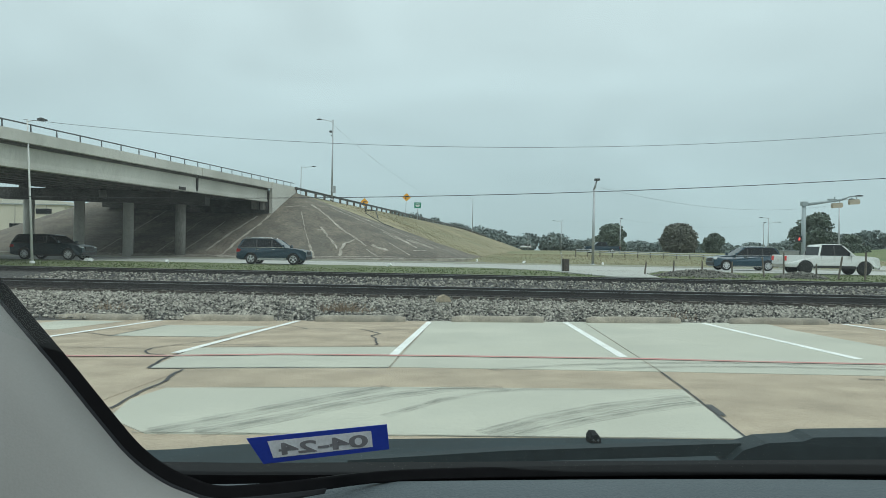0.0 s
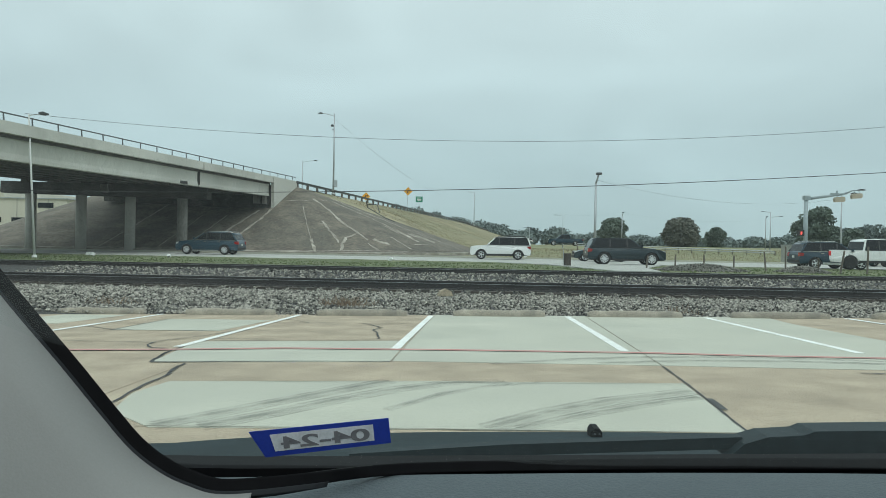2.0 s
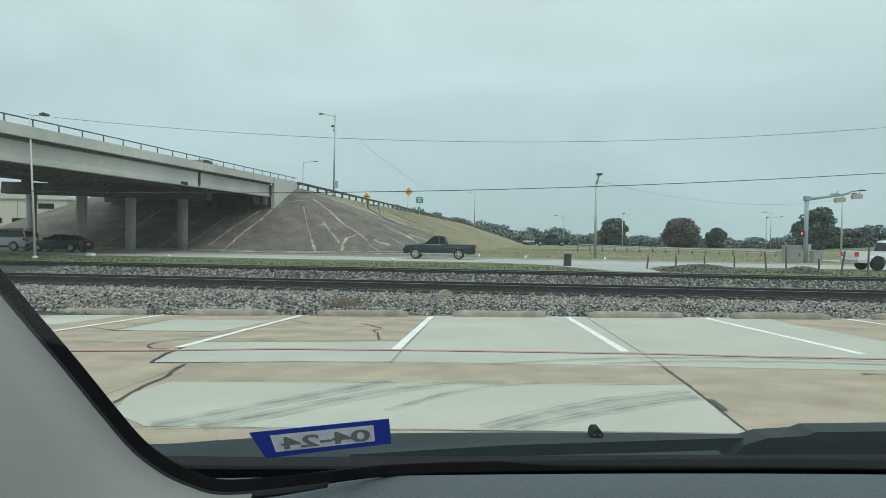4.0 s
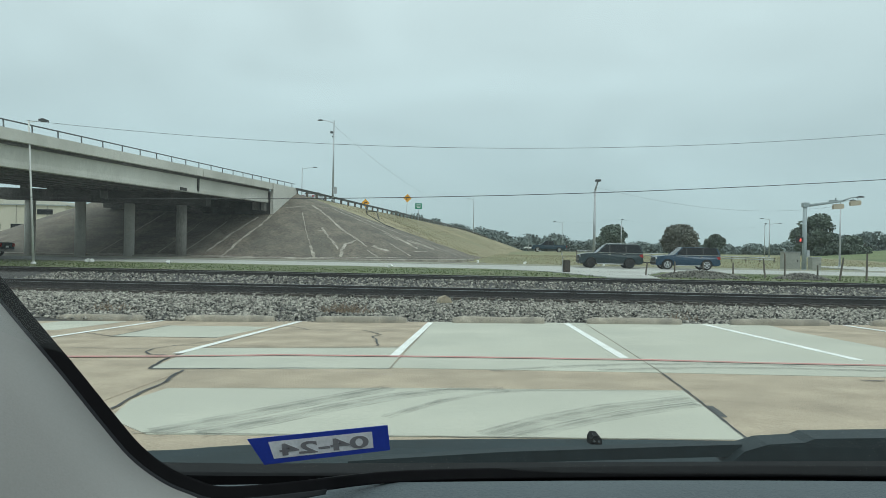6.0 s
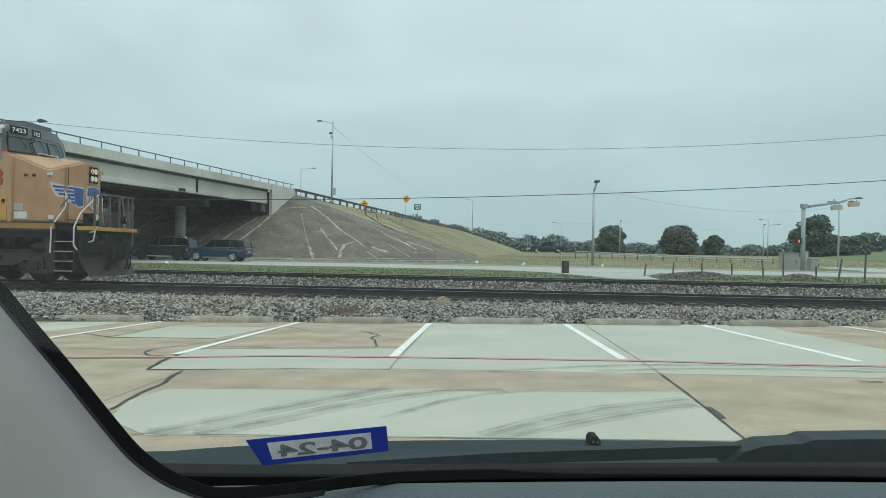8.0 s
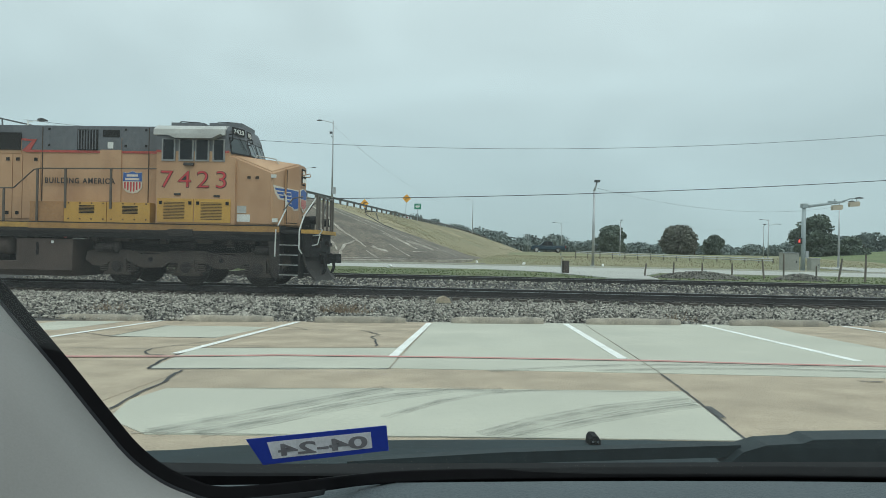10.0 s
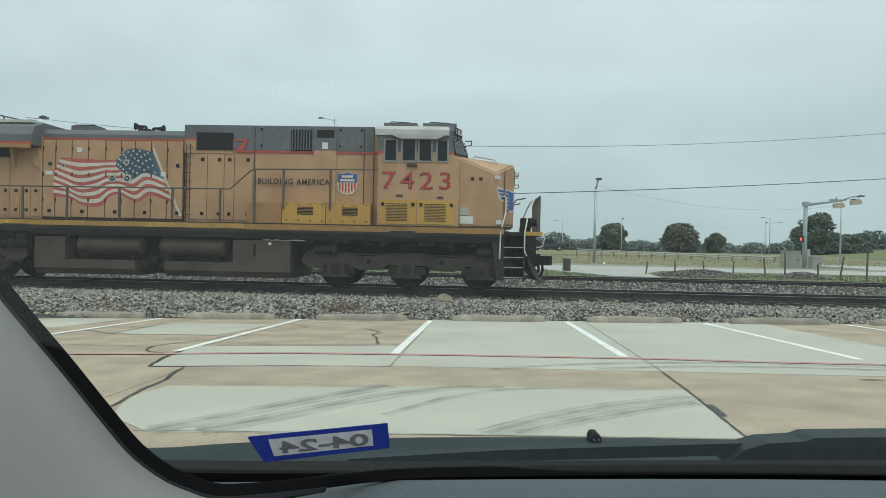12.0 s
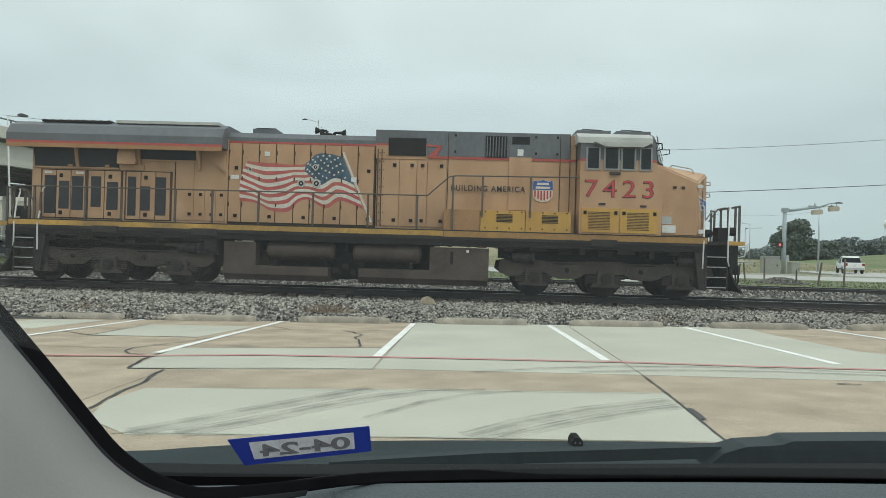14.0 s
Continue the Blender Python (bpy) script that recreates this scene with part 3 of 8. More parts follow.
OUT = outline()


def bank_point(c, n, s, run, f, lift=0.0):
    z = crest_z(s) * (1 - f) + (-0.1) * f
    z += 0.35 * math.sin(math.pi * f) * (0.5 - f)
    p = c + n * run * f
    return Vector((p.x, p.y, z + lift + 0.12 * noise.noise((p.x * 0.15, p.y * 0.15, 1.0))))


def build_bank():
    fr = [0, 0.03, 0.1, 0.2, 0.3, 0.4, 0.5, 0.6, 0.7, 0.8, 0.9, 1.0, 1.08]
    tagged(sheet("embankment", [[bank_point(c, n, s, r, f) for f in fr] for c, n, s, r in OUT], M_DRY, "dry grass embankment carrying the upper road"), kind="structure")
    # upper road surface
    rows = []
    for s in (0, 10, 30, 60, 100, 160, 260, 440):
        a = BR_P + BR_D * s
        rows.append([Vector((*(a - BR_N * BANK_W * t).xy, crest_z(s) + 0.03)) for t in (0, 0.5, 1.0)])
    sheet("upper_road", rows, M_ROAD, "concrete upper road on the embankment")
    # paving: the end slope and the cone, and a wedge of the right side below a strip of grass
    rows = []
    for k, (c, n, s, r) in enumerate(OUT):
        if k < 8 or k > 46:
            continue
        top = 0.0 if k < 37 else min(1.0, 0.02 + 0.108 * (k - 37.6)) if k < 44.5 else 0.86 + 0.05 * (k - 44)
        top, bot = max(0.0, top), 1.02
        rows.append([bank_point(c, n, s, r, top + (bot - top) * i / 9, 0.07) for i in range(10)])
    pav = sheet("slope_paving", rows, M_PAVING, "brown weathered concrete slope paving under the bridge")

    # pale seams and patches on the paving, by place round the crest and share of the slope
    def on_paving(k, f):
        j = min(int(k), len(OUT) - 2)
        return bank_point(*OUT[j], f, 0.10).lerp(bank_point(*OUT[j + 1], f, 0.10), k - j)

    def seam(pts, w, seed, wander=0.05):
        rng = random.Random(seed)
        line = []
        for (k0, f0), (k1, f1) in zip(pts, pts[1:]):
            n = max(3, int((on_paving(k1, f1) - on_paving(k0, f0)).length / 0.45))
            line += [on_paving(k0 + (k1 - k0) * i / n, f0 + (f1 - f0) * i / n) for i in range(n)]
        line.append(on_paving(*pts[-1]))
        bm = bmesh.new()
        prev = None
        for i, q in enumerate(line):
            d = (line[min(i + 1, len(line) - 1)] - line[max(i - 1, 0)]).normalized()
            side = d.cross(Vector((0, -0.38, 0.92))).normalized()
            q = q + side * rng.uniform(-wander, wander)
            cur = (bm.verts.new(q - side * w * rng.uniform(0.35, 1.2)), bm.verts.new(q + side * w * rng.uniform(0.35, 1.2)))
            if prev:
                bm.faces.new((prev[0], prev[1], cur[1], cur[0]))
            prev = cur
        part("paving_seam", bm, M_PAVEJOINT, pav, "pale patched seam")
    for i, (pts, w) in enumerate([
            ([(32.2, 0.22), (32.5, 0.32), (32.2, 0.55), (32.4, 0.72)], 0.2), ([(32.4, 0.72), (32.4, 0.8)], 0.12), ([(32.2, 0.72), (31.5, 0.78), (31.1, 0.86), (30.9, 0.95)], 0.22),
            ([(28.0, 0.27), (29.6, 0.25), (31.2, 0.25)], 0.1), ([(27.1, 0.38), (27.0, 0.6), (26.85, 0.77), (26.9, 0.95)], 0.2), ([(26.5, 0.42), (26.1, 0.69), (26.0, 0.9)], 0.2),
            ([(25.2, 0.5), (25.0, 0.95)], 0.1), ([(24.0, 0.5), (23.9, 0.95)], 0.07), ([(21.5, 0.3), (21.2, 0.95)], 0.1),
            ([(30.1, 0.34), (30.0, 0.6), (30.0, 0.8)], 0.06), ([(30.0, 0.8), (30.0, 0.96)], 0.2), ([(31.0, 0.56), (31.0, 0.69), (31.0, 0.85)], 0.17), ([(30.7, 0.6), (31.0, 0.6)], 0.16),
            ([(33.7, 0.24), (36.2, 0.23), (36.3, 0.32), (36.4, 0.46)], 0.12), ([(36.4, 0.46), (36.0, 0.6), (35.7, 0.66)], 0.1), ([(38.5, 0.16), (38.2, 0.3), (38.6, 0.5), (39.4, 0.75), (40.5, 0.92)], 0.09),
            ([(32.7, 0.79), (32.9, 0.83), (33.2, 0.84)], 0.42), ([(35.7, 0.66), (35.5, 0.74), (35.3, 0.82)], 0.36), ([(36.6, 0.7), (37.2, 0.76), (37.5, 0.83)], 0.5), ([(37.4, 0.69), (37.8, 0.78)], 0.3),
            ([(35.5, 0.6), (35.3, 0.7)], 0.16), ([(32.2, 0.85), (32.2, 0.94)], 0.16), ([(34.0, 0.75), (33.8, 0.92)], 0.12), ([(36.5, 0.86), (37.0, 0.87)], 0.2), ([(34.6, 0.86), (35.6, 0.86)], 0.22),
            ([(20.0, 0.955), (24.0, 0.955), (27.1, 0.955), (30.8, 0.95), (34, 0.95), (37.3, 0.945)], 0.12)]):
        seam(pts, w * 0.8, i + 1)
    # low kerb line along the foot
    bm = bmesh.new()
    prev = None
    for c, n, s, r in [o for o in OUT if o[2] <= 4 and o[1].dot(-BR_N) < 0.9]:
        p = c + n * r * 1.02
        q = c + n * (r * 1.02 + 0.3)
        cur = [bm.verts.new((p.x, p.y, 0.26)), bm.verts.new((q.x, q.y, 0.22)), bm.verts.new((q.x, q.y, -0.2))]
        if prev:
            for i in (0, 1):
                bm.faces.new((prev[i], prev[i + 1], cur[i + 1], cur[i]))
        prev = cur
    part("foot_kerb", bm, M_PAVEJOINT, pav, "pale concrete toe kerb")
    # bare worn ground between slope and road
    tagged(strip_sheet("apron", Y_RF, 66, 0.03, 0.08, M_PAVING, "bare dirty ground at the foot of the slope", -80, 6, 4), kind="structure")


build_bank()
blades("dry_grass", 15000, lambda r: (lambda x, y: Vector((x, y, ground_z(x, y))))(r.uniform(4, 75), r.uniform(61, 150)), 0.06, 0.2, M_DRYBLADE, "dry straw-coloured grass", 3, 0.04)


def slope_tuft(r):
    c, n, s, run = r.choice([o for o in OUT if o[2] >= 10 and o[1].dot(BR_N) > 0.9 and o[2] < 240])
    return bank_point(c + BR_D * r.uniform(0, 20), n, s + 10, run, r.uniform(0.05, 1))


blades("bank_grass", 9000, slope_tuft, 0.05, 0.16, M_DRYBLADE, "dry grass on the embankment", 4, 0.06)


# ================= the bridge =================
def br(s, off, z):
    """Bridge frame: s along (negative towards the camera's side), off to the right of its edge."""
    p = BR_P + BR_D * s + BR_N * off
    return Vector((p.x, p.y, z))


GRADE = 0.0145
CROSS = 0.04     # cross fall of the deck
BR_YAW = math.degrees(math.atan2(BR_D.y, BR_D.x))


def build_bridge():
    b = thing("overpass", Matrix.Translation(BR_P) @ pose(0, 0, 0, 0, 0, BR_YAW), "grey concrete road overpass on round columns with a steel top rail", "bridge")
    inv = b.matrix_basis.inverted()

    def slab(name, s0, s1, o0, o1, z0, z1, m, label="", parent=None, bev=0.0):
        bm = bmesh.new()
        c = [br(s, o, z + GRADE * s - CROSS * min(0.0, o + 0.6)) for z in (z0, z1) for s, o in ((s0, o0), (s1, o0), (s1, o1), (s0, o1))]
        v = [bm.verts.new(inv @ p) for p in c]
        for f in ((3, 2, 1, 0), (4, 5, 6, 7), (0, 1, 5, 4), (1, 2, 6, 5), (2, 3, 7, 6), (3, 0, 4, 7)):
            bm.faces.new([v[i] for i in f])
        if bev:
            soften(bm, bev, 1)
        return part(name, bm, m, parent or b, label)
    spans = ((-120, -90.3), (-90, -57.3), (-57, -21.7), (-21.5, -6.9))
    for a, e in spans:
        slab("deck", a, e, -19.6, -0.25, 7.30, 7.52, M_DECKSHADE, "concrete deck slab")
        slab("parapet", a, e, -0.32, 0.12, 7.50, 8.16, M_CONC, "pale concrete parapet", None, 0.03)
        slab("parapet", a, e, -19.9, -19.5, 7.50, 8.16, M_CONC, "pale concrete parapet", None, 0.03)
        for o in (-0.66, -3.3, -5.9, -8.5, -11.1, -13.7, -16.3, -18.9):
            # I-girder: wide top, web, bottom bulb
            bm = bmesh.new()
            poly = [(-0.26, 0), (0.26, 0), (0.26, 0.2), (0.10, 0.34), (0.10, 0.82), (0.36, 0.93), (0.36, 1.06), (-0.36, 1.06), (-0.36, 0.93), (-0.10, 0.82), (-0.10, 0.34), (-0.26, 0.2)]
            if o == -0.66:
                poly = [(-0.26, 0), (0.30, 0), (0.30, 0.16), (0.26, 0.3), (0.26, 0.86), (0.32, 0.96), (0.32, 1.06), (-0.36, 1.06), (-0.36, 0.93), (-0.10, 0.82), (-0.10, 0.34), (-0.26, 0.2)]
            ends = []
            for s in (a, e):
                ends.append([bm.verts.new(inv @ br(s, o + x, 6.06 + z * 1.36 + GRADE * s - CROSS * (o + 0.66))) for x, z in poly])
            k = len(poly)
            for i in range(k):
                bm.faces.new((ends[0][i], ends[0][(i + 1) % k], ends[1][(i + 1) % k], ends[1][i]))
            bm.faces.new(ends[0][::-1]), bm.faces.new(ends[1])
            # inner girders take the darker copy, standing in for shade below the deck
            part("girder", bm, M_CONC if o == -0.66 else M_DECKSHADE, b, "precast concrete girder")
    # dark leaking joint on the edge girder over the bent
    for s, w in ((-21.6, 0.14), (-57.15, 0.16)):
        slab("expansion_joint", s - w, s + w, -0.46, -0.31, 6.2, 7.45, M_BLACKSTAIN, "dark stained expansion joint")
    slab("bearing_stain", -24.5, -23.5, -0.36, -0.30, 6.1, 6.34, M_BLACKSTAIN, "dark bearing block")
    # steel hand rail on the parapet
    for o in (-0.1, -19.7):
        bm = bmesh.new()
        for z in (8.62,):
            lift = 0.76 if o < -1 else 0.0
            tube(bm, inv @ br(-120, o, z + lift - GRADE * 120), inv @ br(0, o, z + lift), 0.042, n=8)
        part("top_rail", bm, M_POSTSTEEL, b, "grey tubular rail")
        for i in range(57):
            s = -1.0 - i * 2.1
            bm = bmesh.new()
            prism(bm, [(-0.03, 0), (0.05, 0), (0.0, 0.47), (-0.06, 0.47)], -0.025, 0.025, "y")
            pst = part("rail_post", bm, M_POSTSTEEL, b, "dark rail post")
            pst.matrix_basis = inv @ Matrix.Translation(br(s, o, 8.15 + (0.76 if o < -1 else 0.0) + GRADE * s)) @ pose(0, 0, 0, 0, 0, BR_YAW)
    # bents: cap beam on four round columns
    for s, nb in ((-19.8, 1), (-57.15, 1), (-90.15, 1)):
        mid = br(s, -8.6, 0)
        yaw = YAW if s > -30 else BR_YAW - 90
        bm = bmesh.new()
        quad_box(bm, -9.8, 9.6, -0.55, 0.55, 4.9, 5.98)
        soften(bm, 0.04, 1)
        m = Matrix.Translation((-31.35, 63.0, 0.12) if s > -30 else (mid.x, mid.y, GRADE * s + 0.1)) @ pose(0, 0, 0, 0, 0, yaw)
        cap = part("bent_cap", bm, M_CAPSHADE, b, "stained concrete cap beam, darkened for the shade under the deck", m=inv @ m @ pose(0, 0, 0, 0, 1.0, 0))
        for x, w, z in ((-6.4, 0.5, 5.4), (-4.2, 0.36, 5.35), (-2.2, 0.36, 5.3), (-0.3, 0.3, 5.35), (1.5, 0.3, 5.4), (4.1, 0.55, 5.25), (5.75, 0.4, 5.28), (8.2, 0.7, 5.3)):
            bm = bmesh.new()
            prism(bm, [(-w / 2, 5.97), (-w / 2 + 0.08, z), (w / 2 + 0.1, z - 0.06), (w / 2, 5.97)], -0.60, -0.553, "y")
            part("girder_seat", bm, M_CONC_D, cap, "paler stained girder seat")
        for x in (-7.15, -2.35, 2.3, 7.2):
            bm = bmesh.new()
            lathe(bm, [(0.46, -0.6), (0.46, 5.2)], n=20)
            part("column", bm, M_CONC_D if x > 6 else M_CONC, b, "round concrete column", True, inv @ m @ pose(x, 0, 0))
        for o in range(7):
            bm = bmesh.new()
            quad_box(bm, -0.3, 0.3, -0.4, 0.4, 5.98, 6.2 + 0.05 * (6 - o))
            part("bearing_block", bm, M_DECKSHADE, b, "", False, inv @ m @ pose(-7.6 + o * 2.55, 0, 0))
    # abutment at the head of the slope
    # abutment cap painted dark to blend into the shade below the deck
    slab("abutment_cap", -6.9, 0.6, -19.9, -0.3, 4.6, 7.3, M_CAPSHADE, "concrete abutment cap darkened for the shade under the deck")
    slab("end_diaphragm", -7.6, -6.95, -19.4, -0.5, 6.05, 7.3, M_DECKSHADE, "dark girder end diaphragm")
    for o0, o1 in ((-1.9, -1.3), (-0.9, -0.55)):
        slab("bearing_pedestal", -7.5, -6.95, o0, o1, 5.2, 6.04, M_CONC_D, "stained bearing pedestal")
    slab("parapet", -6.9, -0.4, -0.32, 0.10, 7.50, 8.16, M_CONC, "pale concrete parapet", None, 0.03)
    bm = bmesh.new()
    prism(bm, [(-6.75, 4.4), (-6.75, 7.9), (-0.6, 8.05), (0.4, 7.6), (0.4, 6.9)], -0.16, 0.20, "y")
    part("wing_wall", bm, M_CONC, b, "pale concrete wing wall")
    bm = bmesh.new()
    prism(bm, [(-6.95, 5.3), (-6.95, 8.1), (-6.55, 8.1), (-6.55, 5.3)], -0.22, -0.165, "y")
    part("wall_pilaster", bm, M_CONC, b, "raised concrete pilaster")
    return b


build_bridge()


# ================= locomotive =================
M_LY = mat("faded_yellow_loco_paint", (0.475, 0.29, 0.163), 0.55, var=0.075, scale=1.2, fine=26, dirt=(0.31, 0.16, 0.08), dirt_amt=0.65, stretch=(1.3, 1.3, 0.75))
M_LY2 = mat("bright_yellow_door_paint", (0.51, 0.295, 0.06), 0.5, var=0.08, scale=1.2, fine=24, dirt=(0.38, 0.185, 0.05), dirt_amt=0.6, stretch=(1.4, 1.4, 0.5))
M_SILLY = mat("grimy_yellow_sill_paint", (0.50, 0.295, 0.065), 0.7, var=0.2, scale=1.0, fine=10, dirt=(0.16, 0.10, 0.05), dirt_amt=0.9)
M_LBROWN = mat("scorched_yellow_paint", (0.33, 0.175, 0.075), 0.6, var=0.15, scale=1.2, fine=14)
M_LG = mat("grey_loco_paint", (0.118, 0.128, 0.142), 0.6, var=0.14, scale=0.8, fine=12, dirt=(0.08, 0.08, 0.08), dirt_amt=0.5, stretch=(1, 1, 0.5))
M_LGL = mat("pale_grey_roof_paint", (0.44, 0.45, 0.43), 0.6, var=0.12, scale=1.5, fine=14, dirt=(0.28, 0.28, 0.26), dirt_amt=0.5)
M_LFRAME = mat("dull_window_aluminium", (0.27, 0.275, 0.27), 0.45, 0.3, var=0.1)
M_LSCORCH = mat("scorched_sill_paint", (0.30, 0.165, 0.06), 0.7, var=0.2, scale=1.4, fine=14, dirt=(0.46, 0.26, 0.06), dirt_amt=0.7)
M_LGLASS = mat("grey_blue_cab_glass", (0.045, 0.06, 0.065), 0.12, var=0.05, spec=0.6)
M_LR = mat("red_loco_stripe", (0.40, 0.07, 0.055), 0.55, var=0.15, scale=3, fine=20)
M_LSEAM = mat("dark_panel_gap", (0.06, 0.04, 0.025), 0.9, var=0.2)
M_LU = mat("brown_underframe_grime", (0.018, 0.016, 0.015), 0.85, var=0.3, scale=1.8, fine=16, dirt=(0.045, 0.037, 0.031), dirt_amt=0.6)
M_LVENT = mat("blue_black_vent_mesh", (0.022, 0.026, 0.033), 0.7, var=0.2, scale=3, fine=60, bump=0.4)
M_LTRUCK = mat("brown_truck_grime", (0.036, 0.029, 0.025), 0.85, var=0.35, scale=2.2, fine=18, dirt=(0.075, 0.057, 0.044), dirt_amt=0.65)
M_LTANK = mat("rust_brown_tank", (0.050, 0.035, 0.029), 0.75, var=0.2, scale=1.2, fine=14, dirt=(0.125, 0.095, 0.075), dirt_amt=0.6)
M_LBLK = mat("grimy_black_steel", (0.013, 0.0125, 0.012), 0.8, var=0.3, spec=0.3)
M_LRAIL = mat("dark_handrail_steel", (0.10, 0.085, 0.07), 0.6, 0.2, var=0.2)
M_LWHITE = mat("white_handrail_paint", (0.62, 0.63, 0.60), 0.5, var=0.1)
M_LINK = mat("black_lettering", (0.035, 0.03, 0.028), 0.6, var=0.1)
M_LNUM = mat("red_numerals", (0.50, 0.045, 0.05), 0.5, var=0.1)
M_FRED = mat("faded_flag_red", (0.42, 0.085, 0.075), 0.6, var=0.15, scale=2, fine=14, dirt=(0.4, 0.2, 0.12), dirt_amt=0.4)
M_FWHITE = mat("faded_flag_white", (0.60, 0.57, 0.50), 0.6, var=0.12, scale=2, fine=14, dirt=(0.5, 0.38, 0.25), dirt_amt=0.4)
M_FBLUE = mat("faded_flag_blue", (0.024, 0.05, 0.075), 0.6, var=0.25, scale=2, fine=14, dirt=(0.10, 0.22, 0.32), dirt_amt=0.6)
M_SHBLUE = mat("shield_blue", (0.035, 0.10, 0.33), 0.5, var=0.1)
M_LAMP = mat("headlight_lens", (0.75, 0.73, 0.62), 0.2, emit=0.1)


def words(name, text, size, material, parent, m, label="", bold=0.0, spread=1.0, depth=0.004, width=None):
    """Raised lettering as a mesh; m maps its x to the reading direction."""
    cu = bpy.data.curves.new(name, "FONT")
    cu.body, cu.size, cu.extrude, cu.offset, cu.space_character = text, size, depth, bold, spread
    tmp = new("lettering", cu)
    me = bpy.data.meshes.new_from_object(tmp.evaluated_get(bpy.context.evaluated_depsgraph_get()))
    bpy.data.objects.remove(tmp)
    bpy.data.curves.remove(cu)
    me.materials.clear()
    me.materials.append(material)
    if width:
        xs = [v.co.x for v in me.vertices]
        k, x0 = width / (max(xs) - min(xs)), min(xs)
        for v in me.vertices:
            v.co.x = (v.co.x - x0) * k
    ob = new(name, me)
    ob.parent, ob.matrix_basis = parent, m
    return tagged(ob, label)


LOCO_WHEELS = []


def build_loco():
    L = thing("locomotive", Matrix.Identity(4), "weathered yellow and grey six-axle diesel freight locomotive with flag mural", "locomotive")

    def lp(name, x0, x1, y0, y1, z0, z1, m, label="", bev=0.0, parent=None):
        bm = bmesh.new()
        quad_box(bm, x0, x1, y0, y1, z0, z1)
        if bev:
            soften(bm, bev, 2)
        return part(name, bm, m, parent or L, label)

    def pp(name, poly, a, b, axis, m, label="", bev=0.0, parent=None, smooth=False):
        bm = bmesh.new()
        prism(bm, poly, a, b, axis)
        if bev:
            soften(bm, bev, 2)
        return part(name, bm, m, parent or L, label, smooth)
    SIDE = pose(0, 0, 0, 90, 0, 0)          # lettering plane facing the near side

    # ---- frame and walkway
    sill = lp("frame_sill", -21.9, -0.95, -1.48, 1.48, 1.42, 1.84, M_LBLK, "black underframe sill")
    for y in (-1.505, 1.47):
        lp("sill_stripe", -21.85, -8.75, y, y + 0.035, 1.70, 1.85, M_SILLY, "yellow stripe on the sill edge")
        lp("sill_stripe", -8.74, -0.98, y, y + 0.035, 1.68, 1.85, M_LSCORCH, "scorched orange-brown sill edge")
        lp("sill_lower_edge", -21.85, -0.98, y + 0.004, y + 0.03, 1.60, 1.69, M_LU)
    walk_deck = lp("walkway", -21.9, -0.95, -1.5, 1.5, 1.845, 1.885, M_LU, "grimy steel walkway")
    # brown patches where the sill sits above the bolsters
    for x in (-18.9, -4.0, -15.9):
        lp("jacking_pad", x - 0.38, x + 0.38, -1.53, -1.40, 1.52, 1.72, M_LU, "", 0.015)

    # ---- rear radiator section
    pp("radiator_hood", [(-0.97, 1.88), (0.97, 1.88), (0.97, 4.2), (-0.97, 4.2)], -21.5, -15.45, "x", M_LY, "yellow rear hood below the radiator wings", 0.03)
    wing = pp("radiator_wing", [(-1.5, 4.15), (-1.5, 4.46), (-1.32, 4.74), (-0.9, 4.90), (0.9, 4.90), (1.32, 4.74), (1.5, 4.46), (1.5, 4.15)], -22.0, -15.43, "x", M_LG, "grey overhanging radiator wings", 0.03)
    for y in (-1.512, 1.492):
        lp("wing_stripe", -21.98, -15.45, y, y + 0.02, 4.165, 4.235, M_LR, "red stripe on the wing", 0, wing)
        lp("wing_edge", -21.98, -15.45, y - 0.004, y + 0.028, 4.04, 4.162, M_LBROWN, "scorched lower lip of the wing", 0.008, wing)
    lp("radiator_lid", -18.9, -15.7, -1.05, 1.05, 4.89, 4.98, M_LGL, "pale radiator top panel", 0.02, wing)
    lp("radiator_grille", -21.2, -19.1, -1.05, 1.05, 4.89, 4.95, M_LBLK, "dark radiator fan grille", 0, wing)
    for k in range(9):
        lp("grille_bar", -21.15 + k * 0.25, -21.11 + k * 0.25, -1.06, 1.06, 4.945, 4.97, M_LG, "", 0, wing)
    # sloping black screens in the shade of the wing
    for x0, x1, z0 in ((-21.40, -20.12, 3.52), (-20.0, -18.80, 3.52), (-18.1, -16.35, 3.80)):
        sc = pp("intake_screen", [(-0.965, z0), (-1.0, z0), (-1.12, 4.15), (-0.965, 4.15)], x0, x1, "x", M_LVENT, "black mesh intake screen")
        lp("screen_ledge", x0 - 0.03, x1 + 0.03, -1.03, -0.96, z0 - 0.05, z0, M_LY, "", 0.006, sc)
    for x in (-20.06, -16.3, -18.15):
        pp("screen_divider", [(-0.96, 3.5), (-1.03, 3.5), (-1.2, 4.15), (-0.96, 4.15)], x - 0.05, x + 0.05, "x", M_LY)
    pp("pipe_housing", [(-18.72, 3.62), (-18.18, 3.62), (-18.14, 3.72), (-18.2, 4.1), (-18.66, 4.1), (-18.72, 3.9)], -1.28, -0.9, "y", M_LY, "boxed exhaust housing", 0.03)
    lp("housing_foot", -18.72, -18.0, -1.06, -0.95, 3.45, 3.62, M_LY, "", 0.012)
    for x in (-20.35, -19.2):
        lp("screen_latch", x, x + 0.14, -1.06, -1.0, 3.53, 3.60, M_LBROWN, "", 0.01)
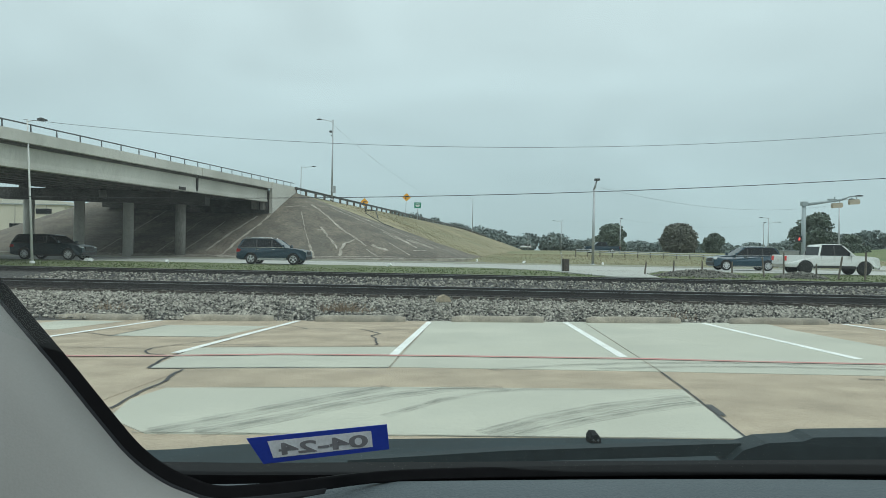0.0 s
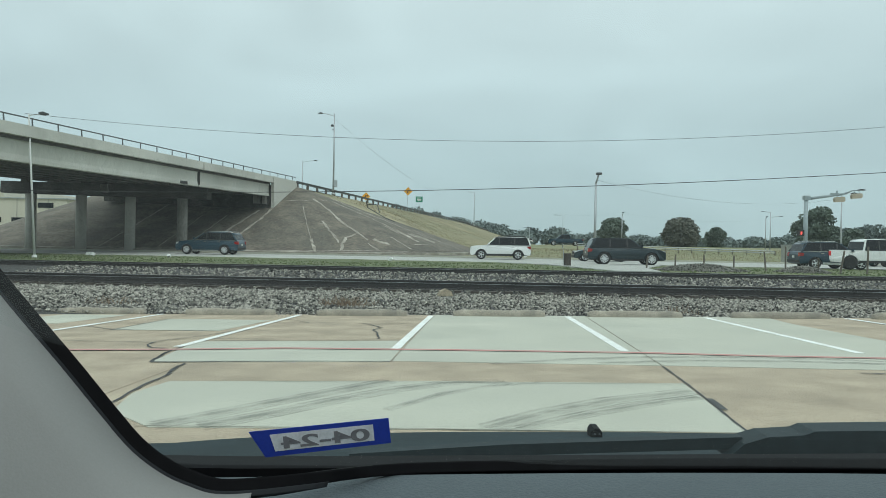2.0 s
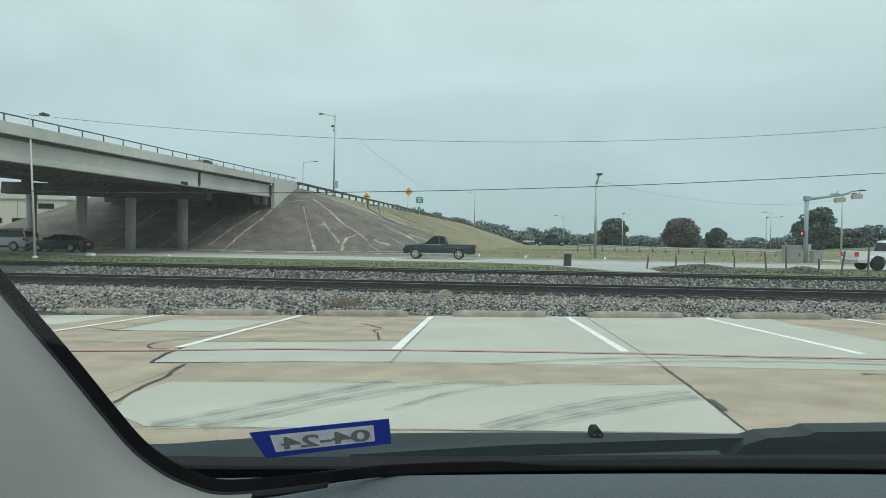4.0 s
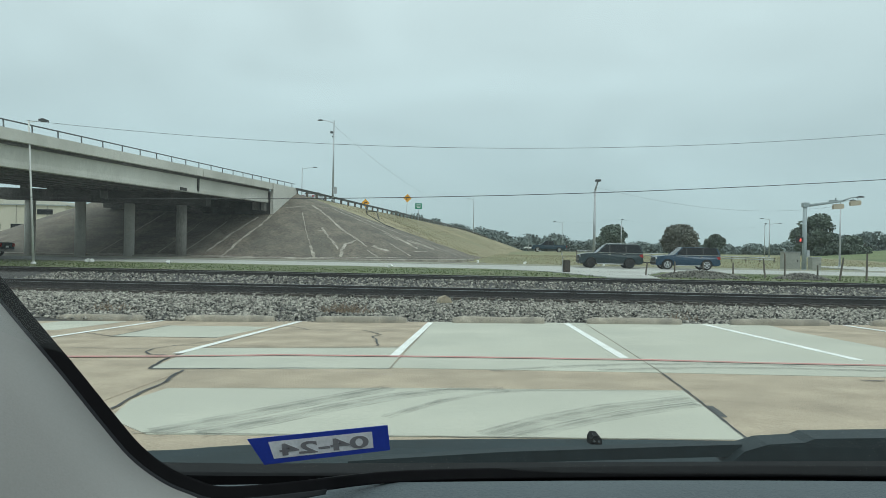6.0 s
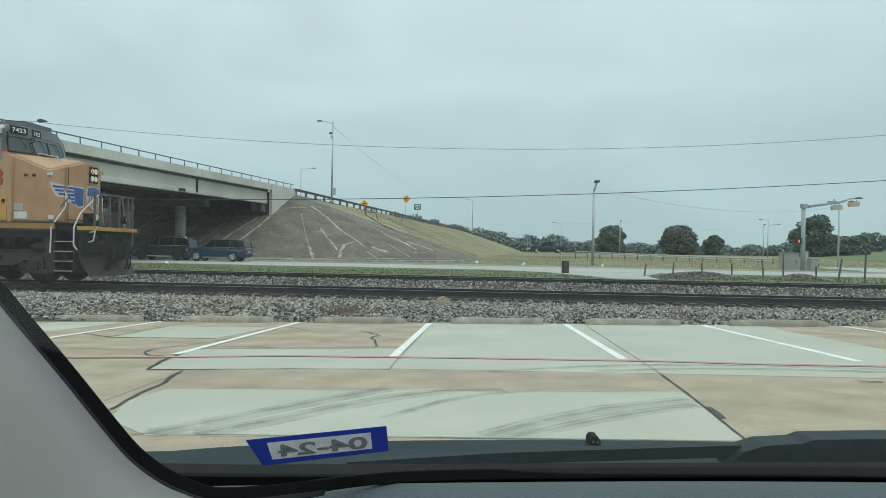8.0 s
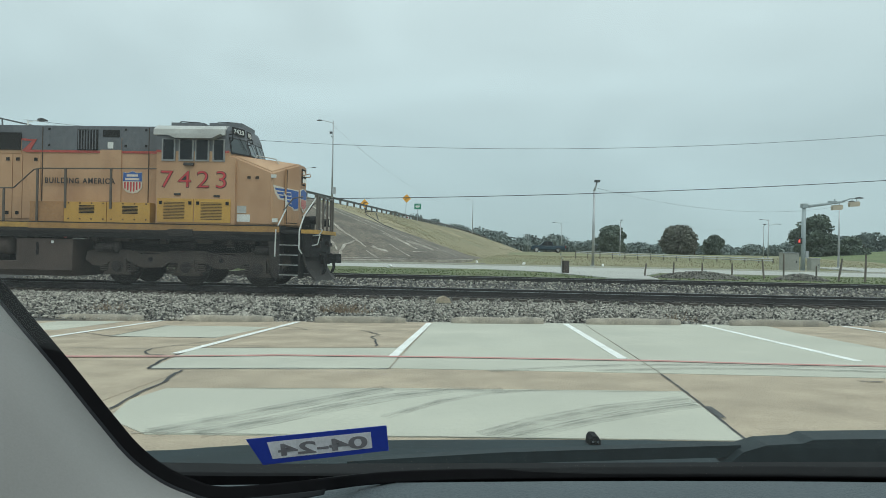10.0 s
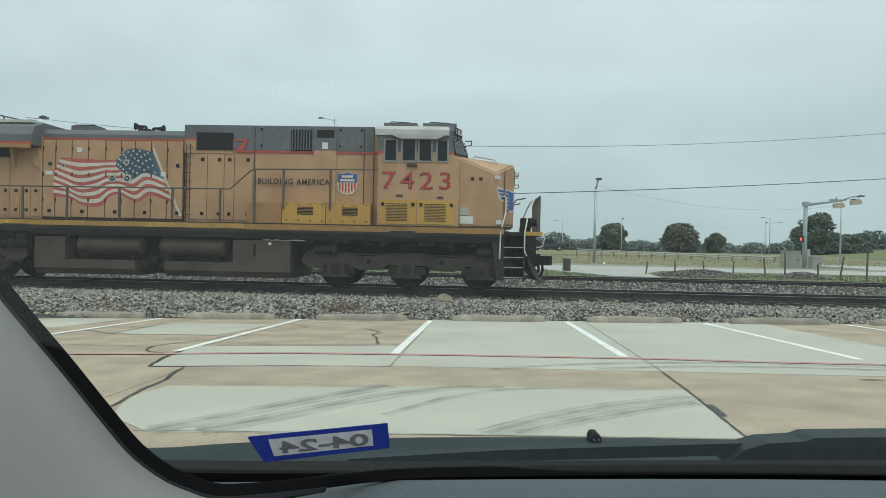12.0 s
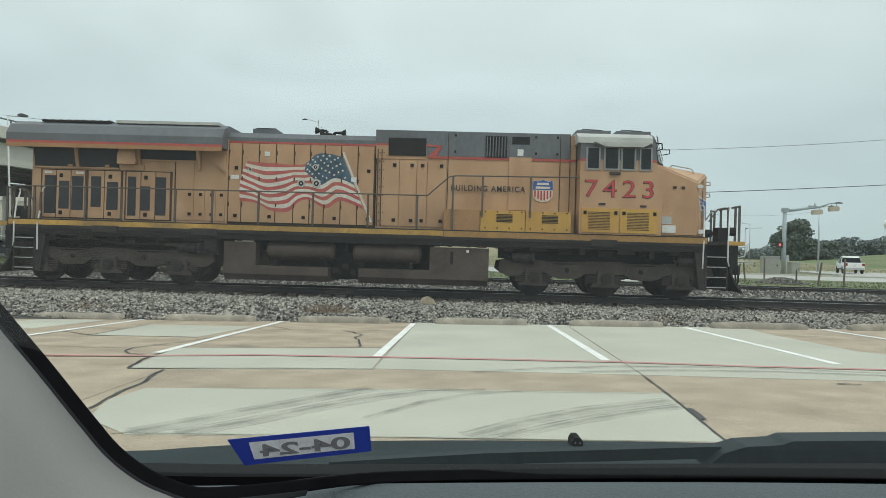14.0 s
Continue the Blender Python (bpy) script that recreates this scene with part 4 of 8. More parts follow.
    # doors with dark vents, three groups
    for x0, w, vents in ((-21.17, 0.453, ((0.09, 0.44, 2.07, 3.24), (0.54, 0.86, 2.22, 3.08), (0.94, 1.30, 2.19, 3.23))),
                         (-19.73, 0.515, ((0.10, 0.41, 2.30, 3.24), (0.59, 0.94, 2.22, 3.08))),
                         (-18.55, 0.46, ((0.06, 0.32, 2.06, 3.26), (0.45, 0.76, 2.23, 2.97), (0.93, 1.25, 2.09, 3.26)))):
        n = len(vents)
        lp("door_frame", x0 - 0.04, x0 + n * w + 0.04, -0.99, -0.96, 1.93, 3.44, M_LSEAM)
        for i, (a, c, z0, z1) in enumerate(vents):
            d = lp("vent_door", x0 + i * w + 0.016, x0 + (i + 1) * w - 0.016, -1.015, -0.96, 1.96, 3.41, M_LY, "yellow access door with a dark vent", 0.008)
            lp("vent", x0 + a, x0 + c, -1.022, -1.0, z0, z1, M_LVENT, "black vent mesh", 0, d)
            for z in (2.10, 3.24) if z1 < 3.1 else ():
                lp("latch", x0 + (i + 0.35) * w - 0.05, x0 + (i + 0.35) * w + 0.05, -1.04, -1.0, z - 0.06, z + 0.06, M_LBLK, "", 0, d)
    for x in (-20.95, -19.97):
        lp("data_plate", x - 0.13, x + 0.1, -1.03, -1.0, 3.30, 3.37, M_LWHITE, "small white plate")
    for a, c, zt in ((-17.0, -16.46, 3.95), (-16.43, -16.12, 2.9), (-16.10, -15.78, 2.9), (-15.76, -15.48, 2.9)):
        d = lp("hood_door", a, c, -0.992, -0.94, 1.97, zt, M_LY, "yellow access door", 0.008)
        for z in (2.12, 2.72):
            lp("latch", c - 0.16, c - 0.07, -1.012, -0.98, z, z + 0.09, M_LBLK, "", 0, d)
    pp("corner_brace", [(-15.98, 3.86), (-15.5, 3.48), (-15.47, 3.48), (-15.47, 4.1), (-15.98, 4.1)], -1.05, -0.96, "y", M_LY, "yellow gusset under the wing", 0.01)
    lp("panel_gap", -17.06, -17.03, -0.985, -0.96, 1.97, 3.9, M_LSEAM)
    lp("joint_strip", -15.47, -15.41, -1.0, -0.93, 1.9, 4.5, M_LY, "", 0.01)

    # ---- engine hood with tall doors
    lp("engine_hood", -15.41, -10.9, -0.94, 0.94, 1.88, 4.40, M_LSEAM, "engine hood body")
    pp("engine_roof", [(-0.96, 4.44), (-0.96, 4.56), (-0.82, 4.72), (0.82, 4.72), (0.96, 4.56), (0.96, 4.44)], -15.43, -10.86, "x", M_LG, "grey engine hood roof", 0.02)
    for y in (-0.968, 0.948):
        lp("roof_stripe", -15.42, -10.88, y, y + 0.02, 4.385, 4.445, M_LR, "red stripe under the roof")
    edges = [-15.40, -14.99, -14.47, -13.94, -13.39, -12.89, -12.45, -11.94, -11.43, -10.92]
    for i, (a, c) in enumerate(zip(edges, edges[1:])):
        d = lp("hood_door", a + 0.017, c - 0.017, -0.975, -0.93, 1.97, 4.375, M_LY, "tall yellow hood door", 0.008)
        lp("hood_door", a + 0.012, c - 0.012, 0.93, 0.975, 1.95, 4.375, M_LY, "tall yellow hood door", 0.008)
        for z in ((2.15,) if i % 2 == 0 else ()) + ((3.62,) if i in (0, 8) else ()):
            lp("latch", c - 0.22, c - 0.12, -1.0, -0.97, z - 0.05, z + 0.05, M_LBLK, "", 0, d)
        for z in (2.5, 3.3, 4.1):
            lp("hinge", a + 0.0, a + 0.04, -0.992, -0.97, z - 0.06, z + 0.06, M_LSEAM, "", 0, d)
    lp("data_plate", -11.62, -11.46, -0.99, -0.97, 3.28, 3.42, M_LWHITE, "small white plate")
    lp("data_plate", -14.30, -14.14, -0.99, -0.97, 4.0, 4.14, M_LWHITE, "small white plate")
    lp("data_plate", -15.32, -15.08, -0.99, -0.97, 3.28, 3.40, M_LWHITE, "small white plate")
    for x, z, r in ((-13.15, 3.19, 0.12), (-12.68, 3.20, 0.13), (-12.72, 3.70, 0.09), (-14.73, 3.58, 0.06)):
        bm = bmesh.new()
        tube(bm, (x, -0.97, z), (x, -1.005, z), r, n=20)
        pc = part("sight_port", bm, M_LGL, L, "round access cover")
        bm = bmesh.new()
        tube(bm, (x, -1.0, z), (x, -1.012, z), r * 0.6, n=14)
        pk = part("port_lid", bm, M_LBLK, pc)
        bm = bmesh.new()
        tube(bm, (x, -1.01, z), (x, -1.018, z), r * 0.25, n=10)
        part("port_knob", bm, M_LGL, pk)
    for x in (-10.82, -10.70):
        lp("panel_gap", x - 0.014, x + 0.014, -0.99, -0.94, 1.95, 4.3, M_LSEAM)
        for k in range(9):
            lp("bolt", x + 0.045, x + 0.075, -0.992, -0.95, 2.1 + k * 0.26, 2.13 + k * 0.26, M_LSEAM)
    # roof fittings: exhaust stack, horn
    st = lp("exhaust_stack", -14.86, -14.1, -0.4, 0.4, 4.70, 4.93, M_LG, "grey exhaust stack", 0.03)
    lp("stack_rim", -14.8, -14.16, -0.33, 0.33, 4.92, 4.97, M_LBLK, "", 0, st)
    horn = lp("horn_bracket", -12.72, -12.28, -0.06, 0.06, 4.70, 4.80, M_LBLK, "black air horn")
    for dx, sx, z in ((-0.1, -1, 4.99), (0.14, 1, 4.93), (0.05, -1, 4.88)):
        bm = bmesh.new()
        tube(bm, (-12.5 + dx, 0.0, z), (-12.5 + dx + 0.22 * sx, 0, z), 0.035, 0.05, n=12)
        tube(bm, (-12.5 + dx + 0.22 * sx, 0, z), (-12.5 + dx + 0.36 * sx, 0, z), 0.05, 0.12, n=14)
        tube(bm, (-12.5 + dx, 0, 4.72), (-12.5 + dx, 0, z), 0.05, n=8)
        part("horn_trumpet", bm, M_LBLK, horn, "flared black trumpet")

    # ---- taller equipment section behind the cab
    lp("equipment_hood", -10.86, -4.8, -0.95, 0.95, 1.88, 4.86, M_LY, "yellow equipment hood behind the cab", 0.02)
    lp("equipment_roof", -10.9, -4.98, -0.965, 0.965, 4.14, 4.90, M_LG, "grey upper equipment hood", 0.035)
    for y in (-0.975, 0.955):
        lp("roof_stripe", -8.78, -4.8, y, y + 0.02, 4.06, 4.13, M_LR, "red stripe under the grey band")
        lp("hood_panel_band", -10.88, -9.35, y - 0.004, y + 0.014, 4.02, 4.46, M_LY, "")
        lp("roof_stripe", -10.88, -9.2, y - 0.006, y + 0.02, 4.42, 4.48, M_LR)
    pp("stripe_step", [(-9.32, 4.10), (-9.2, 4.06), (-8.76, 4.06), (-8.76, 4.12), (-9.05, 4.13), (-8.86, 4.46), (-9.24, 4.46), (-9.24, 4.41), (-9.0, 4.41)], -0.994, -0.975, "y", M_LR, "red lightning step of the stripe")
    lp("roof_grille", -10.5, -9.36, -1.01, -0.96, 4.12, 4.66, M_LBLK, "black roof intake grille", 0.01)
    lp("shutter", -7.55, -6.9, -1.0, -0.96, 4.14, 4.78, M_LBLK, "dark vertical shutter")
    for i in range(7):
        lp("shutter_slat", -7.52 + i * 0.09, -7.49 + i * 0.09, -1.02, -0.99, 4.16, 4.76, M_LG)
    lp("small_grille", -6.74, -6.22, -1.0, -0.96, 4.56, 4.78, M_LBLK, "small black grille")
    dd = lp("upper_door", -6.82, -6.14, -0.99, -0.95, 2.55, 4.54, M_LY, "yellow equipment door", 0.006)
    lp("upper_door_top", -6.82, -6.14, -0.994, -0.95, 4.16, 4.54, M_LG, "", 0.004, dd)
    lp("notice", -6.58, -6.40, -1.0, -0.98, 4.2, 4.40, M_LWHITE, "white notice plate", 0, dd)
    ed = [-10.72, -10.15, -9.62, -9.3, -8.72]
    for a, c in zip(ed, ed[1:]):
        d = lp("hood_door", a + 0.012, c - 0.012, -0.985, -0.94, 1.98, 3.98, M_LY, "tall yellow hood door", 0.008)
        lp("latch", c - 0.2, c - 0.1, -1.01, -0.98, 2.1, 2.2, M_LBLK, "", 0, d)
        lp("latch", c - 0.2, c - 0.1, -1.01, -0.98, 3.78, 3.88, M_LBLK, "", 0, d)
    for x in (-8.68, -5.28, -4.98):
        lp("panel_gap", x - 0.01, x + 0.01, -0.975, -0.95, 2.0, 4.85, M_LSEAM)
    for x in (-8.5, -6.05, -5.4):
        for z in (4.25, 4.75):
            lp("latch", x, x + 0.06, -0.985, -0.96, z, z + 0.07, M_LBLK)
    # low boxes along the walkway
    lp("battery_box", -8.75, -7.68, -1.42, -0.9, 1.88, 2.50, M_LBROWN, "scorched brown battery box", 0.015)
    for x0, x1 in ((-7.66, -6.34), (-6.32, -4.98)):
        bx = lp("walkway_box", x0, x1, -1.44, -0.9, 1.88, 2.50, M_LY2, "bright yellow louvred walkway box", 0.015)
        c = (x0 + x1) / 2 + 0.05
        for i in range(6):
            lp("louvre", c - 0.24, c + 0.24, -1.455, -1.43, 2.16 + i * 0.042, 2.182 + i * 0.042, M_LBLK, "black louvre slot", 0, bx)
        for i in range(4):
            for z in (1.96, 2.44):
                lp("bolt", x0 + 0.12 + i * 0.36, x0 + 0.16 + i * 0.36, -1.452, -1.43, z, z + 0.04, M_LSEAM, "", 0, bx)

    # ---- cab and nose
    def cab_ring(z, grow=0.0):
        """Plan of the cab at height z: straight sides, swept corners, flat middle."""
        t = max(0.0, min(1.0, (z - 4.0) / 0.75))
        swept = 1.0 if z > 3.9 else 0.0
        bx, bw = (-2.50 - 0.12 * t, 1.53 - 0.02 * t) if swept else (-2.34, 1.53)
        cx, cw = (-2.12 - 0.24 * t, 0.80 + 0.05 * t) if swept else (-2.30, 0.8)
        g = grow
        return [(-4.76 - g, -1.53 - g), (bx + g, -bw - g), (cx + g, -cw - g), (cx + g, cw + g), (bx + g, bw + g), (-4.76 - g, 1.53 + g)]

    def ring_loft(name, zs, m, label, grow=0.0, bev=0.0, parent=None):
        bm = bmesh.new()
        rings = [[bm.verts.new((x, y, z)) for x, y in cab_ring(z, grow)] for z in zs]
        for a, b in zip(rings, rings[1:]):
            for k in range(6):
                bm.faces.new((a[k], a[(k + 1) % 6], b[(k + 1) % 6], b[k]))
        bm.faces.new(rings[0][::-1]), bm.faces.new(rings[-1])
        if bev:
            soften(bm, bev, 2)
        return part(name, bm, m, parent or L, label)
    cab = ring_loft("cab", (1.88, 3.88, 3.92, 4.72), M_LY, "yellow crew cab", 0.0, 0.03)
    ring_loft("cab_upper", (4.08, 4.72), M_LG, "grey upper cab band", 0.007, 0.008, cab)
    for y in (-1.541, 1.521):
        lp("cab_stripe", -4.77, -4.62, y, y + 0.02, 4.03, 4.10, M_LR, "", 0, cab)
        lp("cab_stripe", -2.70, -2.54, y, y + 0.02, 4.03, 4.10, M_LR, "red stripe", 0, cab)
    pp("cab_roof", [(-1.57, 4.56), (-1.55, 4.74), (-1.3, 4.88), (0, 4.98), (1.3, 4.88), (1.55, 4.74), (1.57, 4.56)], -4.86, -2.66, "x", M_LGL, "pale grey cab roof", 0.02, cab)
    for x in (-4.22, -3.0):
        ac = lp("roof_unit", x - 0.52, x + 0.52, -0.62, 0.62, 4.93, 5.10, M_LG, "grey roof air unit", 0.03, cab)
        bm = bmesh.new()
        pipe(bm, [(x - 0.4, -0.4, 5.08), (x - 0.3, -0.4, 5.17), (x + 0.3, -0.4, 5.14), (x + 0.45, -0.4, 5.07)], 0.015, 6)
        part("roof_hose", bm, M_LBLK, ac)
    pp("window_awning", [(-4.40, 4.56), (-2.72, 4.56), (-3.0, 4.43), (-4.1, 4.43)], -1.80, -1.52, "y", M_LGL, "pale folded window awning", 0.01, cab)
    for x0, x1 in ((-4.60, -4.18), (-4.08, -3.62), (-3.58, -3.14), (-3.04, -2.66)):
        f = lp("window_frame", x0, x1, -1.56, -1.52, 3.77, 4.44, M_LFRAME, "dull aluminium window frame", 0.01, cab)
        lp("window_glass", x0 + 0.05, x1 - 0.05, -1.566, -1.54, 3.82, 4.42, M_GLASSD, "dark cab glass", 0, cab)
    # front of the roof over the windscreens
    bm = bmesh.new()
    lo = [bm.verts.new((x, y, z)) for x, y, z in ((-2.70, -1.54, 4.62), (-2.58, -1.5, 4.62), (-2.30, -0.85, 4.62), (-2.30, 0.85, 4.62), (-2.58, 1.5, 4.62), (-2.70, 1.54, 4.62))]
    hi = [bm.verts.new((x, y, z)) for x, y, z in ((-2.70, -1.38, 4.86), (-2.64, -1.34, 4.86), (-2.42, -0.8, 4.93), (-2.42, 0.8, 4.93), (-2.64, 1.34, 4.86), (-2.70, 1.38, 4.86))]
    for k in range(6):
        bm.faces.new((lo[k], lo[(k + 1) % 6], hi[(k + 1) % 6], hi[k]))
    bm.faces.new(lo[::-1]), bm.faces.new(hi)
    part("cab_brow", bm, M_LG, cab, "grey brow over the windscreens")

    def plate(name, corners, m, lift, label, parent):
        """Flat plate on four corner points, 12 mm thick, lifted along its outward normal."""
        q = [Vector(c) for c in corners]
        nrm = (q[1] - q[0]).cross(q[3] - q[0]).normalized()
        if nrm.x < 0:
            nrm = -nrm
        bm = bmesh.new()
        v = [bm.verts.new(c + nrm * k) for k in (lift - 0.012, lift) for c in q]
        for f in ((0, 1, 2, 3), (7, 6, 5, 4), (0, 4, 5, 1), (1, 5, 6, 2), (2, 6, 7, 3), (3, 7, 4, 0)):
            bm.faces.new([v[i] for i in f])
        return part(name, bm, m, parent, label)

    def on_front(i, f, z):
        a, b = cab_ring(z)[i], cab_ring(z)[i + 1]
        return (a[0] + (b[0] - a[0]) * f, a[1] + (b[1] - a[1]) * f, z)
    for i, spans in ((1, ((0.03, 0.97),)), (2, ((0.02, 0.49), (0.51, 0.98))), (3, ((0.03, 0.97),))):
        for f0, f1 in spans:
            g = plate("windscreen_gasket", (on_front(i, f0, 4.02), on_front(i, f1, 4.02), on_front(i, f1, 4.52), on_front(i, f0, 4.52)), M_LBLK, 0.018, "black windscreen gasket", cab)
            k = 0.06 * (f1 - f0)
            plate("windscreen", (on_front(i, f0 + k, 4.06), on_front(i, f1 - k, 4.06), on_front(i, f1 - k, 4.48), on_front(i, f0 + k, 4.48)), M_LGLASS, 0.026, "dark windscreen pane", g)
            bm = bmesh.new()
            a, b = Vector(on_front(i, f0 + 0.55 * (f1 - f0), 4.54)), Vector(on_front(i, f0 + 0.8 * (f1 - f0), 4.16))
            off = Vector((0.06, -0.03, 0))
            pipe(bm, [a + off, a.lerp(b, 0.6) + off, b + off], 0.009, 6)
            part("wiper", bm, M_LBLK, g, "thin black wiper")
    # number boards on the swept corner and the middle of the brow
    for y0, y1, tag in ((-1.40, -0.86, 1), (-0.62, -0.2, 0)):
        x0, x1 = (-2.53, -2.33) if tag else (-2.345, -2.345)
        d = Vector((x1 - x0, y1 - y0, 0)).normalized()
        nrm = Vector((d.y, -d.x, 0))
        c0 = Vector((x0, y0, 4.63)) + nrm * 0.03
        c1 = Vector((x1, y1, 4.63)) + nrm * 0.03
        up = Vector((0, 0, 0.22)) - nrm * 0.03
        nb = plate("number_board", (c0, c1, c1 + up, c0 + up), M_LBLK, 0.02, "black number board", cab)
        zz = d.cross(up.normalized())
        o = c0 + d * 0.06 + up * 0.16 + nrm * 0.026
        words("number_board_figures", "7423", 0.19, M_LWHITE, nb, Matrix(((d.x, up.normalized().x, zz.x, o.x), (d.y, up.normalized().y, zz.y, o.y), (d.z, up.normalized().z, zz.z, o.z), (0, 0, 0, 1))), "white number board figures", 0.004, 1.05, 0.004, (c1 - c0).length - 0.12)
    bm = bmesh.new()
    pipe(bm, [(-2.55, -1.5, 4.60), (-2.42, -1.62, 4.58), (-2.40, -1.62, 4.42), (-2.52, -1.5, 4.38)], 0.018, 6)
    pipe(bm, [(-2.2, -0.95, 4.5), (-2.0, -1.0, 4.5), (-2.0, -1.0, 4.38), (-2.2, -0.95, 4.34)], 0.014, 6)
    part("cab_mirror", bm, M_LBLK, cab, "black mirror brackets")
    # nose: sides, swept corners, flat front; its top falls towards the swept corners
    bm = bmesh.new()
    half = [(-2.5, 1.42, 3.99), (-1.25, 1.42, 3.50), (-0.66, 0.43, 3.86)]
    ring = [(x, -y, z) for x, y, z in half] + [(x, y, z) for x, y, z in half[::-1]]
    lo = [bm.verts.new((x, y, 1.88)) for x, y, z in ring]
    hi = [bm.verts.new(q) for q in ring]
    tl, tr = bm.verts.new((-2.2, -0.55, 4.02)), bm.verts.new((-2.2, 0.55, 4.02))
    for k in range(6):
        bm.faces.new((lo[k], lo[(k + 1) % 6], hi[(k + 1) % 6], hi[k]))
    for f in ((hi[0], hi[1], hi[2]), (hi[0], hi[2], tl), (tl, hi[2], hi[3], tr), (tr, hi[3], hi[5]), (hi[3], hi[4], hi[5]), (hi[0], tl, tr, hi[5])):
        bm.faces.new(f)
    bm.faces.new(lo[::-1])
    bmesh.ops.recalc_face_normals(bm, faces=bm.faces[:])
    soften(bm, 0.045, 3, 0.25)
    nose = part("nose", bm, M_LY, L, "yellow wide safety nose with swept corners")
    for x in (-2.0, -1.75):
        lp("nose_fitting", x, x + 0.10, -1.445, -1.41, 3.28, 3.36, M_LSEAM, "", 0.01, nose)
    lp("nose_plate", -2.3, -2.02, -1.445, -1.41, 2.24, 2.46, M_LGL, "square fuel cutoff plate", 0.01, nose)
    lp("nose_plate", -2.3, -1.9, -1.445, -1.41, 1.98, 2.2, M_LWHITE, "white notice plate", 0.01, nose)
    lp("nose_plate", -1.28, -1.12, -1.44, -1.41, 3.32, 3.42, M_LWHITE, "white notice plate", 0.005, nose)
    lp("nose_plate", -1.22, -1.06, -1.44, -1.41, 1.98, 2.1, M_LWHITE, "white notice plate", 0.005, nose)
    bm = bmesh.new()
    pipe(bm, [(-1.95, -0.9, 3.94), (-1.9, -0.9, 4.05), (-1.3, -0.9, 3.95), (-1.2, -0.9, 3.8)], 0.018, 6)
    pipe(bm, [(-1.95, 0.3, 3.94), (-1.9, 0.3, 4.07), (-1.3, 0.3, 3.97), (-1.2, 0.3, 3.8)], 0.018, 6)
    quad_box(bm, -1.5, -1.3, -0.5, -0.3, 3.8, 3.95)
    part("nose_grab", bm, M_LGL, nose, "grab irons on the nose")
    # swept corners: door post, door gap and winged emblem as plain shapes
    for sgn in (-1, 1):
        p0, p1 = Vector((-1.25, sgn * 1.42, 0)), Vector((-0.66, sgn * 0.43, 0))
        e = (p1 - p0).normalized()
        nrm = Vector((abs(e.y), sgn * abs(e.x), 0))

        def corner(name, poly, lift, m, label, parent):
            bm = bmesh.new()
            back = [bm.verts.new(p0 + e * a + nrm * (lift - 0.006) + Vector((0, 0, z))) for a, z in poly]
            fore = [bm.verts.new(p0 + e * a + nrm * lift + Vector((0, 0, z))) for a, z in poly]
            n = len(poly)
            bm.faces.new(back[::-1]), bm.faces.new(fore)
            for k in range(n):
                bm.faces.new((back[k], back[(k + 1) % n], fore[(k + 1) % n], fore[k]))
            return part(name, bm, m, parent, label)
        corner("door_gap", [(0.60, 1.95), (0.625, 1.95), (0.625, 3.62), (0.60, 3.62)], 0.004, M_LSEAM, "", nose)
        corner("door_gap", [(0.60, 1.97), (1.08, 1.97), (1.08, 2.0), (0.60, 2.0)], 0.004, M_LSEAM, "", nose)
        corner("door_post", [(0.50, 1.94), (0.57, 1.94), (0.57, 3.64), (0.50, 3.64)], 0.03, M_LBROWN, "brown door post", nose)
        corner("hatch", [(0.14, 1.98), (0.44, 1.98), (0.44, 2.42), (0.14, 2.42)], 0.007, M_LY, "small yellow hatch", nose)
        wing_back = corner("emblem_wing", [(0.04, 3.12), (0.45, 3.07), (1.1, 3.03), (1.1, 2.40), (0.92, 2.36), (0.8, 2.48), (0.62, 2.52), (0.56, 2.66), (0.26, 2.70), (0.12, 2.88)], 0.009, M_FWHITE, "white-edged wing emblem", nose)
        for k, (a, c, z) in enumerate(((0.10, 0.78, 3.0), (0.18, 0.78, 2.89), (0.28, 0.78, 2.78), (0.60, 0.80, 2.66), (0.68, 0.84, 2.55))):
            corner("feather", [(a, z + 0.035), (c, z + 0.02), (c, z - 0.055), (a + 0.05, z - 0.035)], 0.016, M_SHBLUE, "blue feather shape", wing_back)
        corner("wing_root", [(0.78, 3.02), (1.09, 2.99), (1.09, 2.46), (0.93, 2.42), (0.82, 2.54)], 0.014, M_SHBLUE, "blue wing root", wing_back)
        for z in (3.36, 3.60):
            bm = bmesh.new()
            tube(bm, (-0.66, sgn * 0.10, z), (-0.615, sgn * 0.10, z), 0.09, n=16)
            part("headlight", bm, M_LAMP, nose, "round headlight lens")
    lp("headlight_panel", -0.67, -0.63, -0.23, 0.23, 3.22, 3.74, M_LBLK, "black headlight panel", 0.01, nose)
    sh = pp("nose_shield", [(-0.36, 3.05), (0, 3.12), (0.36, 3.05), (0.38, 2.75), (0.3, 2.5), (0, 2.34), (-0.3, 2.5), (-0.38, 2.75)], -0.66, -0.64, "x", M_FWHITE, "shield emblem", 0, nose)
    pp("shield_top", [(-0.34, 3.03), (0, 3.1), (0.34, 3.03), (0.35, 2.78), (-0.35, 2.78)], -0.66, -0.634, "x", M_SHBLUE, "blue emblem top", 0, sh)
    for k in range(5):
        y = -0.24 + k * 0.12
        lp("shield_bar", -0.66, -0.634, y - 0.025, y + 0.025, 2.42 + 0.1 * abs(k - 2) / 2, 2.76, M_LNUM, "red bar", 0, sh)
